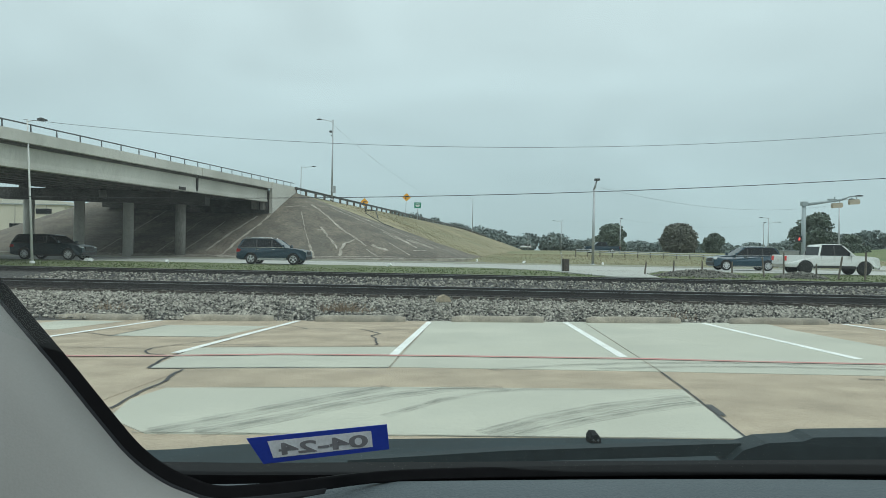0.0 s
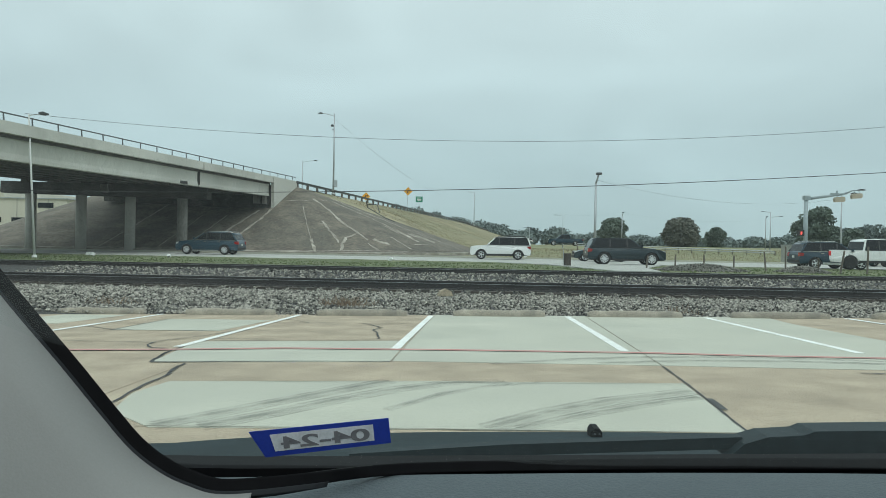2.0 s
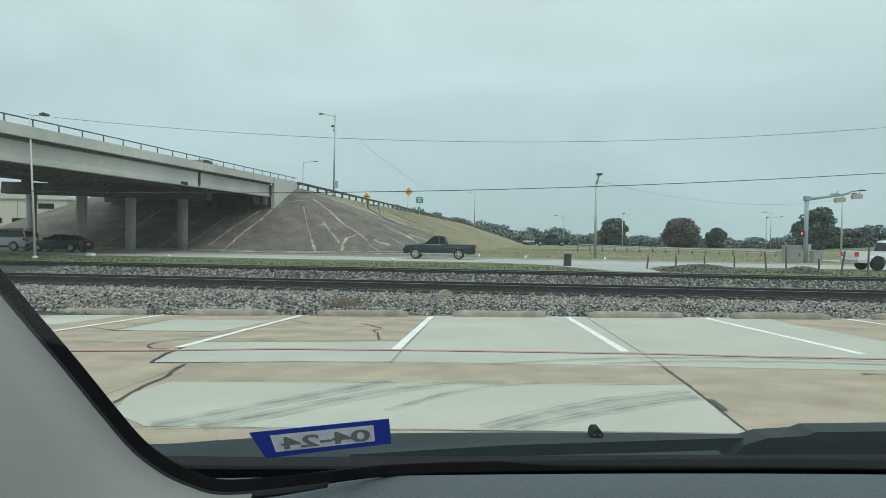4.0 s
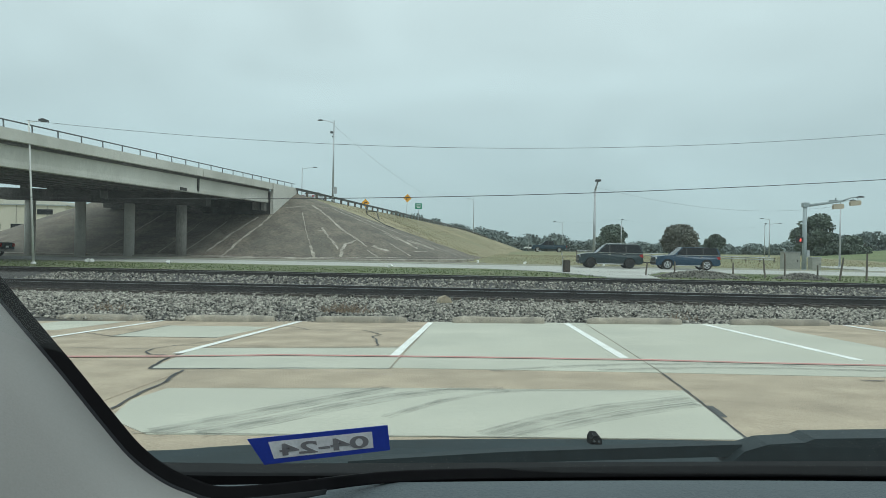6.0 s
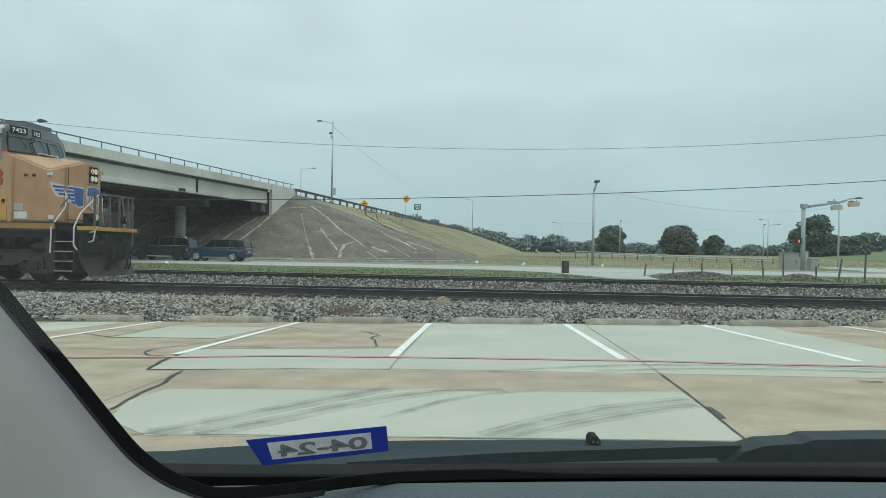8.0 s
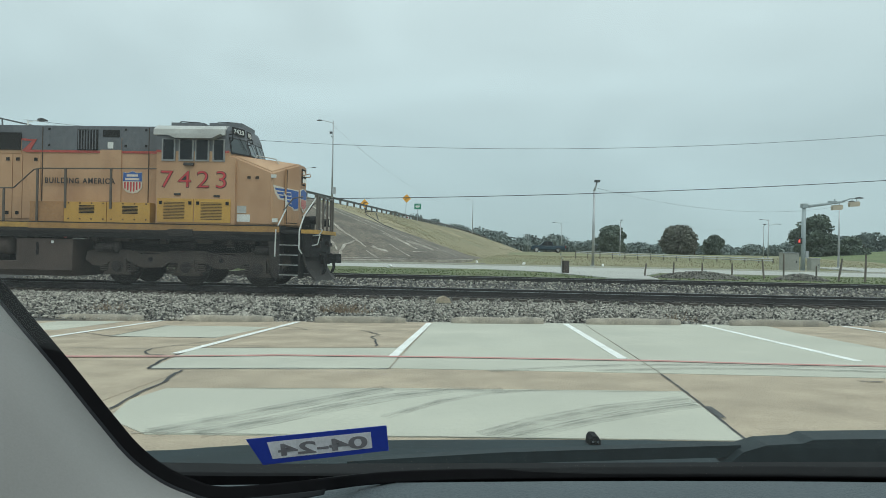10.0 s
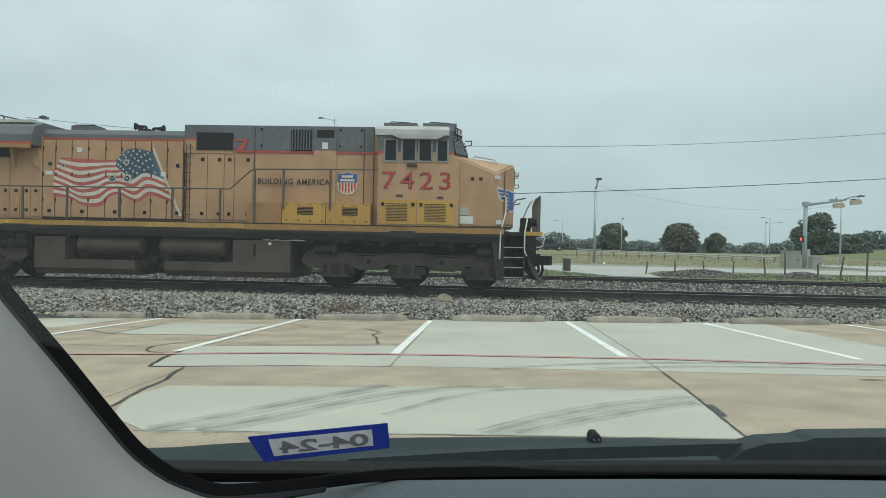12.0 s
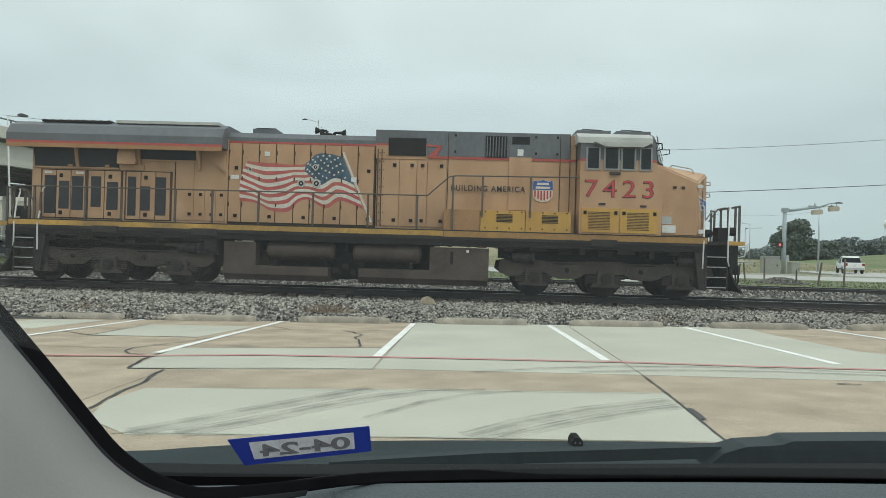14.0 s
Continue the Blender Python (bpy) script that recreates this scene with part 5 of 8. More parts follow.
    for y, z in ((-0.3, 3.62), (-0.3, 3.25), (0.3, 3.62)):
        bm = bmesh.new()
        pipe(bm, [(-0.66, y, z), (-0.52, y, z + 0.02), (-0.50, y, z - 0.08), (-0.66, y, z - 0.1)], 0.014, 6)
        part("nose_handle", bm, M_LBROWN, nose, "small grab handle")

    # louvred sub-cab doors
    for x0, x1 in ((-4.70, -3.60), (-3.56, -2.46)):
        d = lp("louvre_door", x0, x1, -1.565, -1.5, 1.93, 2.64, M_LY2, "bright yellow louvred door", 0.012, cab)
        for s in range(12):
            z = 2.02 + s * 0.045
            lp("louvre", x0 + 0.20, x1 - 0.26, -1.575, -1.555, z, z + 0.016, M_LSEAM, "", 0, d)
        for xx in (x0 + 0.06, x1 - 0.14):
            lp("latch", xx, xx + 0.09, -1.585, -1.56, 2.46, 2.56, M_LBLK, "", 0, d)
    lp("sill_plate", -4.2, -4.0, -1.56, -1.52, 2.74, 2.80, M_LINK, "", 0, cab)
    lp("sill_plate", -2.98, -2.8, -1.56, -1.52, 2.70, 2.76, M_LINK, "", 0, cab)
    lp("mirror_bracket", -3.9, -3.6, -1.62, -1.53, 3.64, 3.72, M_LINK, "", 0.01, cab)
    # lettering
    words("road_number", "7423", 0.73, M_LNUM, L, Matrix.Translation((-4.60, -1.545, 2.98)) @ SIDE, "large red road number with dark edge", -0.007, 1.3, 0.004, 1.98)
    words("road_number_edge", "7423", 0.73, M_LINK, L, Matrix.Translation((-4.625, -1.540, 2.975)) @ SIDE, "dark outline of the road number", 0.006, 1.28, 0.002, 2.03)
    words("slogan", "BUILDING AMERICA", 0.24, M_LINK, L, Matrix.Translation((-8.56, -1.004, 3.10)) @ SIDE, "black slogan lettering", 0.004, 1.2, 0.006, 2.24)
    # emblem on the side: shield in plain shapes
    sx, sz = -5.78, 3.18
    sh = pp("side_shield", [(sx - 0.30, sz + 0.30), (sx - 0.15, sz + 0.27), (sx, sz + 0.33), (sx + 0.15, sz + 0.27), (sx + 0.30, sz + 0.30), (sx + 0.31, sz + 0.0), (sx + 0.30, sz - 0.2), (sx + 0.18, sz - 0.33), (sx, sz - 0.37), (sx - 0.18, sz - 0.33), (sx - 0.30, sz - 0.2), (sx - 0.31, sz)], -0.975, -0.945, "y", M_FWHITE, "shield emblem with blue top and red bars")
    pp("shield_top", [(sx - 0.29, sz + 0.29), (sx - 0.15, sz + 0.26), (sx, sz + 0.32), (sx + 0.15, sz + 0.26), (sx + 0.29, sz + 0.29), (sx + 0.30, sz + 0.01), (sx - 0.30, sz + 0.01)], -0.982, -0.96, "y", M_SHBLUE, "blue emblem top", 0, sh)
    for z, w in ((0.19, 0.36), (0.075, 0.44)):
        lp("shield_bar", sx - w / 2, sx + w / 2, -0.987, -0.97, sz + z - 0.035, sz + z + 0.035, M_FWHITE, "white bar", 0, sh)
    for i in range(6):
        x = sx - 0.235 + i * 0.094
        lp("shield_bar", x - 0.022, x + 0.022, -0.982, -0.96, sz - 0.33 + 0.09 * abs(i - 2.5) / 2.0, sz - 0.01, M_LNUM, "red bar", 0, sh)

    # ---- flag mural: thirteen wavy bands, canton, stars and staff
    def smooth(pts, u):
        """Point on a soft line through pts, u from 0 to 1."""
        q = u * (len(pts) - 1)
        i = min(int(q), len(pts) - 2)
        t = q - i
        a, b, c, d = (Vector(pts[max(0, min(len(pts) - 1, i + k))]) for k in (-1, 0, 1, 2))
        return 0.5 * (2 * b + (c - a) * t + (2 * a - 5 * b + 4 * c - d) * t * t + (3 * b - a - 3 * c + d) * t ** 3)

    hem_top = [(-14.81, 3.84), (-14.40, 3.80), (-13.95, 3.79), (-13.5, 3.76), (-13.02, 3.80), (-12.72, 4.05), (-12.36, 4.10), (-11.88, 4.0)]
    hem_low = [(-15.03, 2.60), (-14.53, 2.56), (-14.07, 2.34), (-13.54, 2.32), (-13.22, 2.62), (-12.9, 2.70), (-12.37, 2.45), (-11.92, 2.69), (-11.22, 2.45)]

    def flag_pt(u, v):
        """u from the fly end (0) to the staff (1); v from top (0) to bottom (1)."""
        p = smooth(hem_top, u).lerp(smooth(hem_low, u), v)
        p.y += 0.10 * math.sin(math.pi * v) * math.sin(u * 13.0 + 2.2) * (1 - 0.55 * u)
        p.x -= 0.10 * math.sin(math.pi * v) * (1 - u)
        return p

    def canton_v(u):
        """The canton's lower edge sags where the cloth folds."""
        return 7 / 13 * min(1.0, 0.38 + 0.62 * (u - 0.57) / 0.17)

    for i in range(13):
        bm = bmesh.new()
        prev = None
        n = 44
        for k in range(n + 1):
            u = k / n
            if i < 7 and u > 0.80:
                break
            a, c = flag_pt(u, i / 13), flag_pt(u, (i + 1) / 13)
            cur = (bm.verts.new((a.x, -0.981, a.y)), bm.verts.new((c.x, -0.981, c.y)))
            if prev:
                bm.faces.new((prev[0], prev[1], cur[1], cur[0]))
            prev = cur
        part("flag_stripe", bm, M_FRED if i % 2 == 0 else M_FWHITE, L, "faded red painted stripe" if i % 2 == 0 else "faded white painted stripe")
    bm = bmesh.new()
    prev = None
    for k in range(21):
        u = 0.57 + 0.43 * k / 20
        a, c = flag_pt(u, -0.02), flag_pt(u, canton_v(u))
        cur = (bm.verts.new((a.x, -0.984, a.y)), bm.verts.new((c.x, -0.984, c.y)))
        if prev:
            bm.faces.new((prev[0], prev[1], cur[1], cur[0]))
        prev = cur
    canton = part("flag_canton", bm, M_FBLUE, L, "faded blue painted canton with white stars")
    bm = bmesh.new()
    for r in range(7):
        for k in range(6 if r % 2 == 0 else 5):
            u, v = 0.60 + 0.068 * k + (0.034 if r % 2 else 0), (0.4 + r) / 13.6
            if v > canton_v(u) - 0.03:
                continue
            p = flag_pt(u, v)
            vs = []
            for j in range(10):
                rr = 0.044 if j % 2 == 0 else 0.019
                vs.append(bm.verts.new((p.x + rr * math.sin(j * math.pi / 5), -0.9865, p.y + rr * math.cos(j * math.pi / 5))))
            bm.faces.new(vs)
    part("flag_stars", bm, M_FWHITE, canton, "small white stars")
    pp("flag_staff", [(-11.92, 4.17), (-11.85, 4.17), (-10.94, 2.06), (-11.01, 2.06)], -0.988, -0.978, "y", M_FWHITE, "painted white flag staff")

    # ---- fuel tank, air tanks, boxes below
    for x0, x1 in ((-15.32, -12.17), (-11.26, -7.40)):
        pp("fuel_tank", [(-1.40, 0.66), (-1.40, 0.40), (-1.28, 0.22), (1.28, 0.22), (1.40, 0.40), (1.40, 0.66)], x0, x1, "x", M_LTANK, "rusty brown fuel tank", 0.02)
    for x0, x1 in ((-15.32, -14.36), (-9.14, -7.38)):
        lp("tank_end", x0, x1, -1.42, 1.42, 0.40, 1.36, M_LTANK, "brown tank end box", 0.03)
    lp("tank_core", -14.6, -9.1, -0.85, 1.40, 0.3, 1.42, M_LBLK, "dark tank core")
    for x, z in ((-12.0, 0.5), (-11.7, 0.62), (-11.45, 0.45)):
        lp("drain_valve", x - 0.09, x + 0.09, -1.12, -0.9, z, z + 0.14, M_LU, "", 0.02)
    for x0, x1 in ((-14.08, -12.0), (-11.48, -9.40)):
        bm = bmesh.new()
        m = Matrix.Translation((x0, -1.12, 1.12)) @ pose(0, 0, 0, 0, 90, 0)
        w = x1 - x0
        lathe(bm, [(0.1, 0.0), (0.22, 0.025), (0.272, 0.09), (0.28, 0.14), (0.28, w - 0.14), (0.272, w - 0.09), (0.22, w - 0.025), (0.1, w)], m, 24)
        at = part("air_reservoir", bm, M_LTANK, L, "brown cylindrical air reservoir", True)
        for x in (x0 + 0.3, x1 - 0.3):
            lp("reservoir_strap", x - 0.05, x + 0.05, -1.41, -1.0, 0.66, 0.86, M_LBLK, "", 0.01, at)
        bm = bmesh.new()
        pipe(bm, [(x0, -1.14, 1.08), (x0 - 0.14, -1.14, 1.08), (x0 - 0.2, -1.14, 1.18), (x0 - 0.2, -1.1, 1.45)], 0.03, 8)
        part("air_pipe", bm, M_LU, at)
    for x, w in ((-14.9, 0.1), (-8.95, 0.22), (-8.55, 0.14), (-8.0, 0.1), (-7.6, 0.3)):
        lp("valve_box", x - w / 2, x + w / 2, -1.38, -1.2, 1.38, 1.54, M_LU, "", 0.02)
    lp("tank_label", -8.05, -7.97, -1.432, -1.41, 1.22, 1.30, M_LWHITE, "white square label")
    lp("sight_glass", -8.52, -8.44, -1.432, -1.41, 0.86, 1.24, M_LBLK, "slotted sight glass")
    bm = bmesh.new()
    tube(bm, (-7.62, -1.45, 1.46), (-7.62, -1.37, 1.46), 0.06, n=12)
    part("fuel_cutoff", bm, M_LNUM, L, "red emergency fuel cutoff")
    for x, z, w, h in ((-6.75, 1.30, 0.2, 0.3), (-5.9, 1.32, 0.5, 0.14), (-4.6, 1.26, 0.16, 0.34), (-3.3, 1.30, 0.5, 0.12), (-2.55, 1.18, 0.14, 0.3), (-1.9, 1.3, 0.3, 0.16), (-20.6, 1.24, 0.2, 0.3), (-19.6, 1.32, 0.5, 0.14), (-18.2, 1.2, 0.3, 0.12), (-17.3, 1.3, 0.24, 0.26), (-16.9, 1.16, 0.5, 0.1)):
        lp("hanger", x - w / 2, x + w / 2, -1.34, -1.1, z, z + h, M_LTRUCK, "", 0.02)
    for y in (-1.3,):
        bm = bmesh.new()
        pipe(bm, [(-15.4, y, 1.5), (-9.2, y, 1.5)], 0.025, 6)
        pipe(bm, [(-7.2, y, 1.48), (-6.9, y, 1.36), (-6.3, y, 1.42), (-5.4, y, 1.36), (-1.3, y, 1.40)], 0.025, 6)
        pipe(bm, [(-21.6, y, 1.1), (-20.8, y, 1.3), (-19.2, y, 1.32), (-18.6, y, 1.2), (-16.2, y, 1.25)], 0.025, 6)
        part("brake_pipe", bm, M_LU, L, "pipes along the underframe")
    lp("equipment_rack", -16.45, -15.5, -1.3, -0.9, 0.95, 1.62, M_LBLK, "dark equipment rack", 0.02)
    lp("rack_box", -16.4, -16.05, -1.36, -1.1, 1.35, 1.52, M_LU, "", 0.015)
    lp("rack_box", -15.95, -15.6, -1.36, -1.1, 1.1, 1.42, M_LU, "", 0.015)

    # ---- two three-axle trucks
    for axles, name in (((-1.67, -3.88, -6.02), "front"), ((-16.73, -18.87, -20.98), "rear")):
        c = axles[1]
        for sgn in (-1, 1):
            y0, y1 = (-1.22, -1.06) if sgn < 0 else (1.06, 1.22)
            poly = [(-3.2, 0.74), (-3.15, 1.0), (-2.75, 1.07), (-1.8, 1.05), (-1.45, 0.94), (-0.9, 0.96), (-0.5, 1.06), (0.5, 1.06), (0.9, 0.96), (1.45, 0.94), (1.8, 1.05), (2.75, 1.07), (3.15, 1.0), (3.2, 0.74), (2.95, 0.56), (2.62, 0.56), (2.45, 0.70), (1.8, 0.70), (1.62, 0.60), (1.4, 0.52), (0.8, 0.54), (0.6, 0.68), (-0.6, 0.68), (-0.8, 0.54), (-1.4, 0.52), (-1.62, 0.60), (-1.8, 0.70), (-2.45, 0.70), (-2.62, 0.56), (-2.95, 0.56)]
            tf = pp("truck_frame", [(c + a, b) for a, b in poly], y0, y1, "y", M_LTRUCK, "cast brown truck side frame", 0.03)
            lp("frame_rib", c - 2.9, c + 2.9, y0 - 0.02, y1 + 0.02, 0.985, 1.02, M_LTRUCK, "", 0.01, tf)
            for ax in axles:
                yb = (-1.32, -1.05) if sgn < 0 else (1.05, 1.32)
                jb = pp("journal_box", [(ax - 0.44, 0.30), (ax + 0.44, 0.30), (ax + 0.42, 0.38), (ax + 0.27, 0.42), (ax + 0.24, 0.80), (ax - 0.24, 0.80), (ax - 0.27, 0.42), (ax - 0.42, 0.38)], yb[0], yb[1], "y", M_LTRUCK, "journal box", 0.03, tf)
                bm = bmesh.new()
                tube(bm, (ax, sgn * 1.30, 0.56), (ax, sgn * 1.36, 0.56), 0.17, n=20)
                tube(bm, (ax, sgn * 1.35, 0.56), (ax, sgn * 1.40, 0.56), 0.12, n=16)
                part("axle_cap", bm, M_LU, tf, "round axle cap")
                for dx in (-0.42, 0.42):
                    bm = bmesh.new()
                    for k in range(4):
                        quad_box(bm, ax + dx - 0.14, ax + dx + 0.14, sgn * 1.2 - 0.1, sgn * 1.2 + 0.1, 0.42 + k * 0.06, 0.45 + k * 0.06)
                    part("pedestal_pad", bm, M_LTRUCK, tf, "stacked rubber springs")
            for dx in (-2.5, 2.42):
                bm = bmesh.new()
                tube(bm, (c + dx - 0.3, sgn * 1.24, 1.12), (c + dx + 0.24, sgn * 1.24, 1.12), 0.13, n=16)
                tube(bm, (c + dx + 0.24, sgn * 1.24, 1.12), (c + dx + 0.36, sgn * 1.24, 1.12), 0.17, n=18)
                tube(bm, (c + dx - 0.42, sgn * 1.24, 1.12), (c + dx - 0.3, sgn * 1.24, 1.12), 0.05, n=10)
                part("brake_cylinder", bm, M_LU, tf, "brake cylinder", True)
            for dx in (-1.15, 1.05):
                bm = bmesh.new()
                tube(bm, (c + dx, sgn * 1.215, 0.78), (c + dx, sgn * 1.235, 0.78), 0.075, n=14)
                part("frame_hole", bm, M_LBLK, tf, "dark hole in the frame")
        lp("truck_bolster", c - 2.9, c + 2.9, -0.6, 0.6, 0.55, 1.2, M_LBLK, "dark truck bolster")
        lp("underframe_gear", c - 3.1, c + 3.1, -0.95, 0.95, 1.08, 1.46, M_LBLK, "dark gear under the frame")
        for k in range(5):
            lp("gear_box", c - 2.6 + k * 1.2, c - 2.2 + k * 1.2, -1.12, -0.9, 1.2 + 0.05 * (k % 2), 1.42, M_LU, "", 0.02)
        for ax in axles:
            ws = thing("wheelset", pose(ax, 0, 0.535), "", "")
            ws.parent = L
            for sgn in (-1, 1):
                bm = bmesh.new()
                m = pose(0, sgn * 0.755, 0, 90 * sgn, 0, 0)
                lathe(bm, [(0.10, -0.075), (0.42, -0.05), (0.46, -0.075), (0.565, -0.07), (0.56, -0.04), (0.535, -0.03), (0.53, 0.06), (0.46, 0.07), (0.42, 0.02), (0.16, 0.03), (0.14, 0.09), (0.10, 0.09)], m, 40)
                part("wheel", bm, M_LU, ws, "worn steel wheel", True)
            bm = bmesh.new()
            tube(bm, (0, -1.05, 0), (0, 1.05, 0), 0.09, n=12)
            part("axle", bm, M_LBLK, ws)
            LOCO_WHEELS.append((ws, ax))

    # ---- front end: steps, plow, coupler, handrails
    for end, sg in ((0.0, 1), (-22.05, -1)):
        X = (lambda d: end - d) if sg > 0 else (lambda d: end + d)
        a, c = sorted((X(0.37), X(1.0)))
        pl = lp("end_platform", min(X(-0.14), X(0.97)), max(X(-0.14), X(0.97)), -1.36, 1.36, 1.66, 1.76, M_LU, "grimy end platform", 0.01)
        lp("platform_edge", min(X(-0.14), X(-0.165)), max(X(-0.14), X(-0.165)), -1.36, 1.36, 1.66, 1.78, M_SILLY, "yellow platform edge", 0, pl)
        for sd in (-1, 1):
            lp("platform_edge", min(X(-0.14), X(0.36)), max(X(-0.14), X(0.36)), sd * 1.37 - 0.012, sd * 1.37 + 0.012, 1.66, 1.78, M_SILLY, "yellow platform edge", 0, pl)
        for sd in (-1, 1):
            ya, yb = sorted((sd * 1.48, sd * 0.95))
            for i in range(4):
                z = 0.38 + i * 0.30
                stp = lp("step", a, c, ya, yb, z, z + 0.04, M_LU, "steel boarding step")
                lp("step_edge", a + 0.03, c - 0.03, sd * 1.485 - 0.008, sd * 1.485 + 0.008, z + 0.012, z + 0.034, M_LGL, "worn pale step edge", 0, stp)
            for xx in (a, c):
                lp("step_stringer", xx - 0.02, xx + 0.02, ya, yb, 0.30, 1.76, M_LU, "")
            lp("step_back", a, c, sd * 0.95 - 0.02, sd * 0.95 + 0.02, 0.4, 1.7, M_LBLK)
            # side post of the frame behind the steps
            pp("step_fender", [(X(0.95), 0.32), (X(1.18), 0.32), (X(1.36), 1.7), (X(0.97), 1.7)], sd * 1.47, sd * 1.2, "y", M_LU, "brown step fender plate", 0.01)
            bm = bmesh.new()
            pipe(bm, [(X(1.1), sd * 1.5, 0.95), (X(1.08), sd * 1.5, 1.75), (X(0.92), sd * 1.05, 2.38), (X(0.92), sd * 1.03, 2.80), (X(1.0), sd * 1.02, 2.88)], 0.022, 8)
            pipe(bm, [(X(0.3), sd * 1.42, 1.05), (X(0.37), sd * 1.5, 1.2), (X(0.37), sd * 1.5, 1.75), (X(0.28), sd * 1.3, 2.2), (X(0.08), sd * 0.8, 2.72), (X(0.02), sd * 0.72, 2.82), (X(-0.05), sd * 0.4, 2.80)], 0.022, 8)
            part("grab_rail", bm, M_LWHITE, L, "white curved grab rail")
            bm = bmesh.new()
            pipe(bm, [(X(0.9), sd * 1.35, 2.35), (X(0.62), sd * 1.3, 2.72), (X(0.35), sd * 1.2, 2.78)], 0.02, 8)
            part("gate_rail", bm, M_LRAIL, L, "dark gate rail")
        for y in (-1.15, -0.85, -0.3, 0.3, 0.85, 1.15):
            lp("end_post", X(-0.08) - 0.03, X(-0.08) + 0.03, y - 0.025, y + 0.025, 1.74, 2.86, M_LRAIL, "dark end handrail post")
        lp("end_rail", X(-0.08) - 0.02, X(-0.08) + 0.02, -1.2, 1.2, 2.80, 2.85, M_LRAIL, "end handrail")
        lp("end_panel", X(0.30) - 0.15, X(0.30) + 0.15, -0.9, -0.45, 1.76, 2.2, M_LBLK, "black end box", 0.02)
        bm = bmesh.new()
        curve = ((0.24, 1.06), (0.20, 0.82), (0.10, 0.56), (-0.05, 0.36), (-0.15, 0.24))
        for sd in (-1, 1):
            front = [(bm.verts.new((X(d), sd * 1.42, z)), bm.verts.new((X(d - 0.24), sd * 0.02, z))) for d, z in curve]
            back = [(bm.verts.new((X(d + 0.05), sd * 1.42, z)), bm.verts.new((X(d - 0.18), sd * 0.02, z))) for d, z in curve]
            for k in range(4):
                bm.faces.new((front[k][0], front[k][1], front[k + 1][1], front[k + 1][0]))
                bm.faces.new((back[k][0], back[k + 1][0], back[k + 1][1], back[k][1]))
                bm.faces.new((front[k][0], front[k + 1][0], back[k + 1][0], back[k][0]))
        part("plow", bm, M_LU, L, "grimy curved snow plow")
        lp("end_beam", min(X(0.02), X(0.3)), max(X(0.02), X(0.3)), -1.35, 1.35, 0.95, 1.66, M_LBLK, "dark end beam", 0.02)
        for k, (y, z) in enumerate(((-1.1, 1.45), (-0.8, 1.3), (-0.5, 1.5), (0.5, 1.4), (0.9, 1.35))):
            lp("hose_bracket", min(X(0.04), X(-0.12)), max(X(0.04), X(-0.12)), y - 0.07, y + 0.07, z - 0.06, z + 0.05, M_LTRUCK, "", 0.02)
        lp("coupler_pocket", min(X(0.1), X(-0.2)), max(X(0.1), X(-0.2)), -0.3, 0.3, 0.72, 1.12, M_LBLK, "")
        pp("coupler", [(X(-0.15), -0.12), (X(-0.5), -0.14), (X(-0.62), 0.02), (X(-0.5), 0.18), (X(-0.42), 0.08), (X(-0.15), 0.12)], 0.76, 1.06, "z", M_LBLK, "steel knuckle coupler", 0.02)
        for i, y in enumerate((-0.75, -0.55, 0.55, 0.75)):
            bm = bmesh.new()
            pipe(bm, [(X(-0.02), y, 1.1), (X(-0.22), y, 1.0), (X(-0.26), y, 0.6), (X(-0.18), y, 0.42)], 0.03, 8)
            part("brake_hose", bm, M_LBLK, L, "hanging black brake hose")
        for y, z in ((-0.95, 2.08), (0.95, 2.08)):
            bm = bmesh.new()
            tube(bm, (X(0.16), y, z), (X(-0.02), y, z), 0.13, n=16)
            dl = part("ditch_light", bm, M_LBLK, L, "ditch light housing")
            bm = bmesh.new()
            tube(bm, (X(-0.015), y, z), (X(-0.03), y, z), 0.105, n=16)
            part("ditch_lens", bm, M_LAMP, dl, "clear ditch light lens")
        bm = bmesh.new()
        pipe(bm, [(X(0.0), -1.3, 1.6), (X(-0.2), -1.36, 1.62), (X(-0.32), -1.4, 1.78)], 0.018, 6)
        pipe(bm, [(X(0.02), -1.3, 1.3), (X(-0.16), -1.36, 1.34), (X(-0.24), -1.4, 1.62)], 0.018, 6)
        part("uncoupling_lever", bm, M_LWHITE, L, "white uncoupling lever")
    # ---- walkway handrails
    for sd in (-1, 1):
        bm = bmesh.new()
        y = sd * 1.46
        pipe(bm, [(-21.75, y, 1.9), (-21.82, y, 2.80), (-21.6, y, 2.86), (-9.25, y, 2.89), (-8.62, y, 3.46), (-8.4, y, 3.50), (-4.72, y, 3.54)] if sd < 0 else [(-21.75, y, 1.9), (-21.82, y, 2.8), (-4.72, y, 2.9)], 0.02, 8)
        hr = part("handrail", bm, M_LRAIL, L, "dark tubular walkway handrail")
        for x in (-21.1, -19.55, -18.45, -16.82, -15.7, -14.3, -12.67, -11.02, -9.55):
            lp("stanchion", x - 0.03, x + 0.03, y - 0.02, y + 0.02, 1.75, 2.88, M_LRAIL, "dark stanchion", 0, hr)
        for x in (-8.5, -7.62, -6.2):
            lp("stanchion", x - 0.03, x + 0.03, y - 0.02, y + 0.02, 2.3 if x > -8 else 1.9, 3.50, M_LRAIL, "dark stanchion", 0, hr)
    for x in (-21.4, -21.25, -21.05):
        lp("rear_post", x - 0.03, x + 0.03, -1.25, -1.2, 1.88, 2.7, M_LRAIL, "dark rear post")
    return L


LOCO = build_loco()


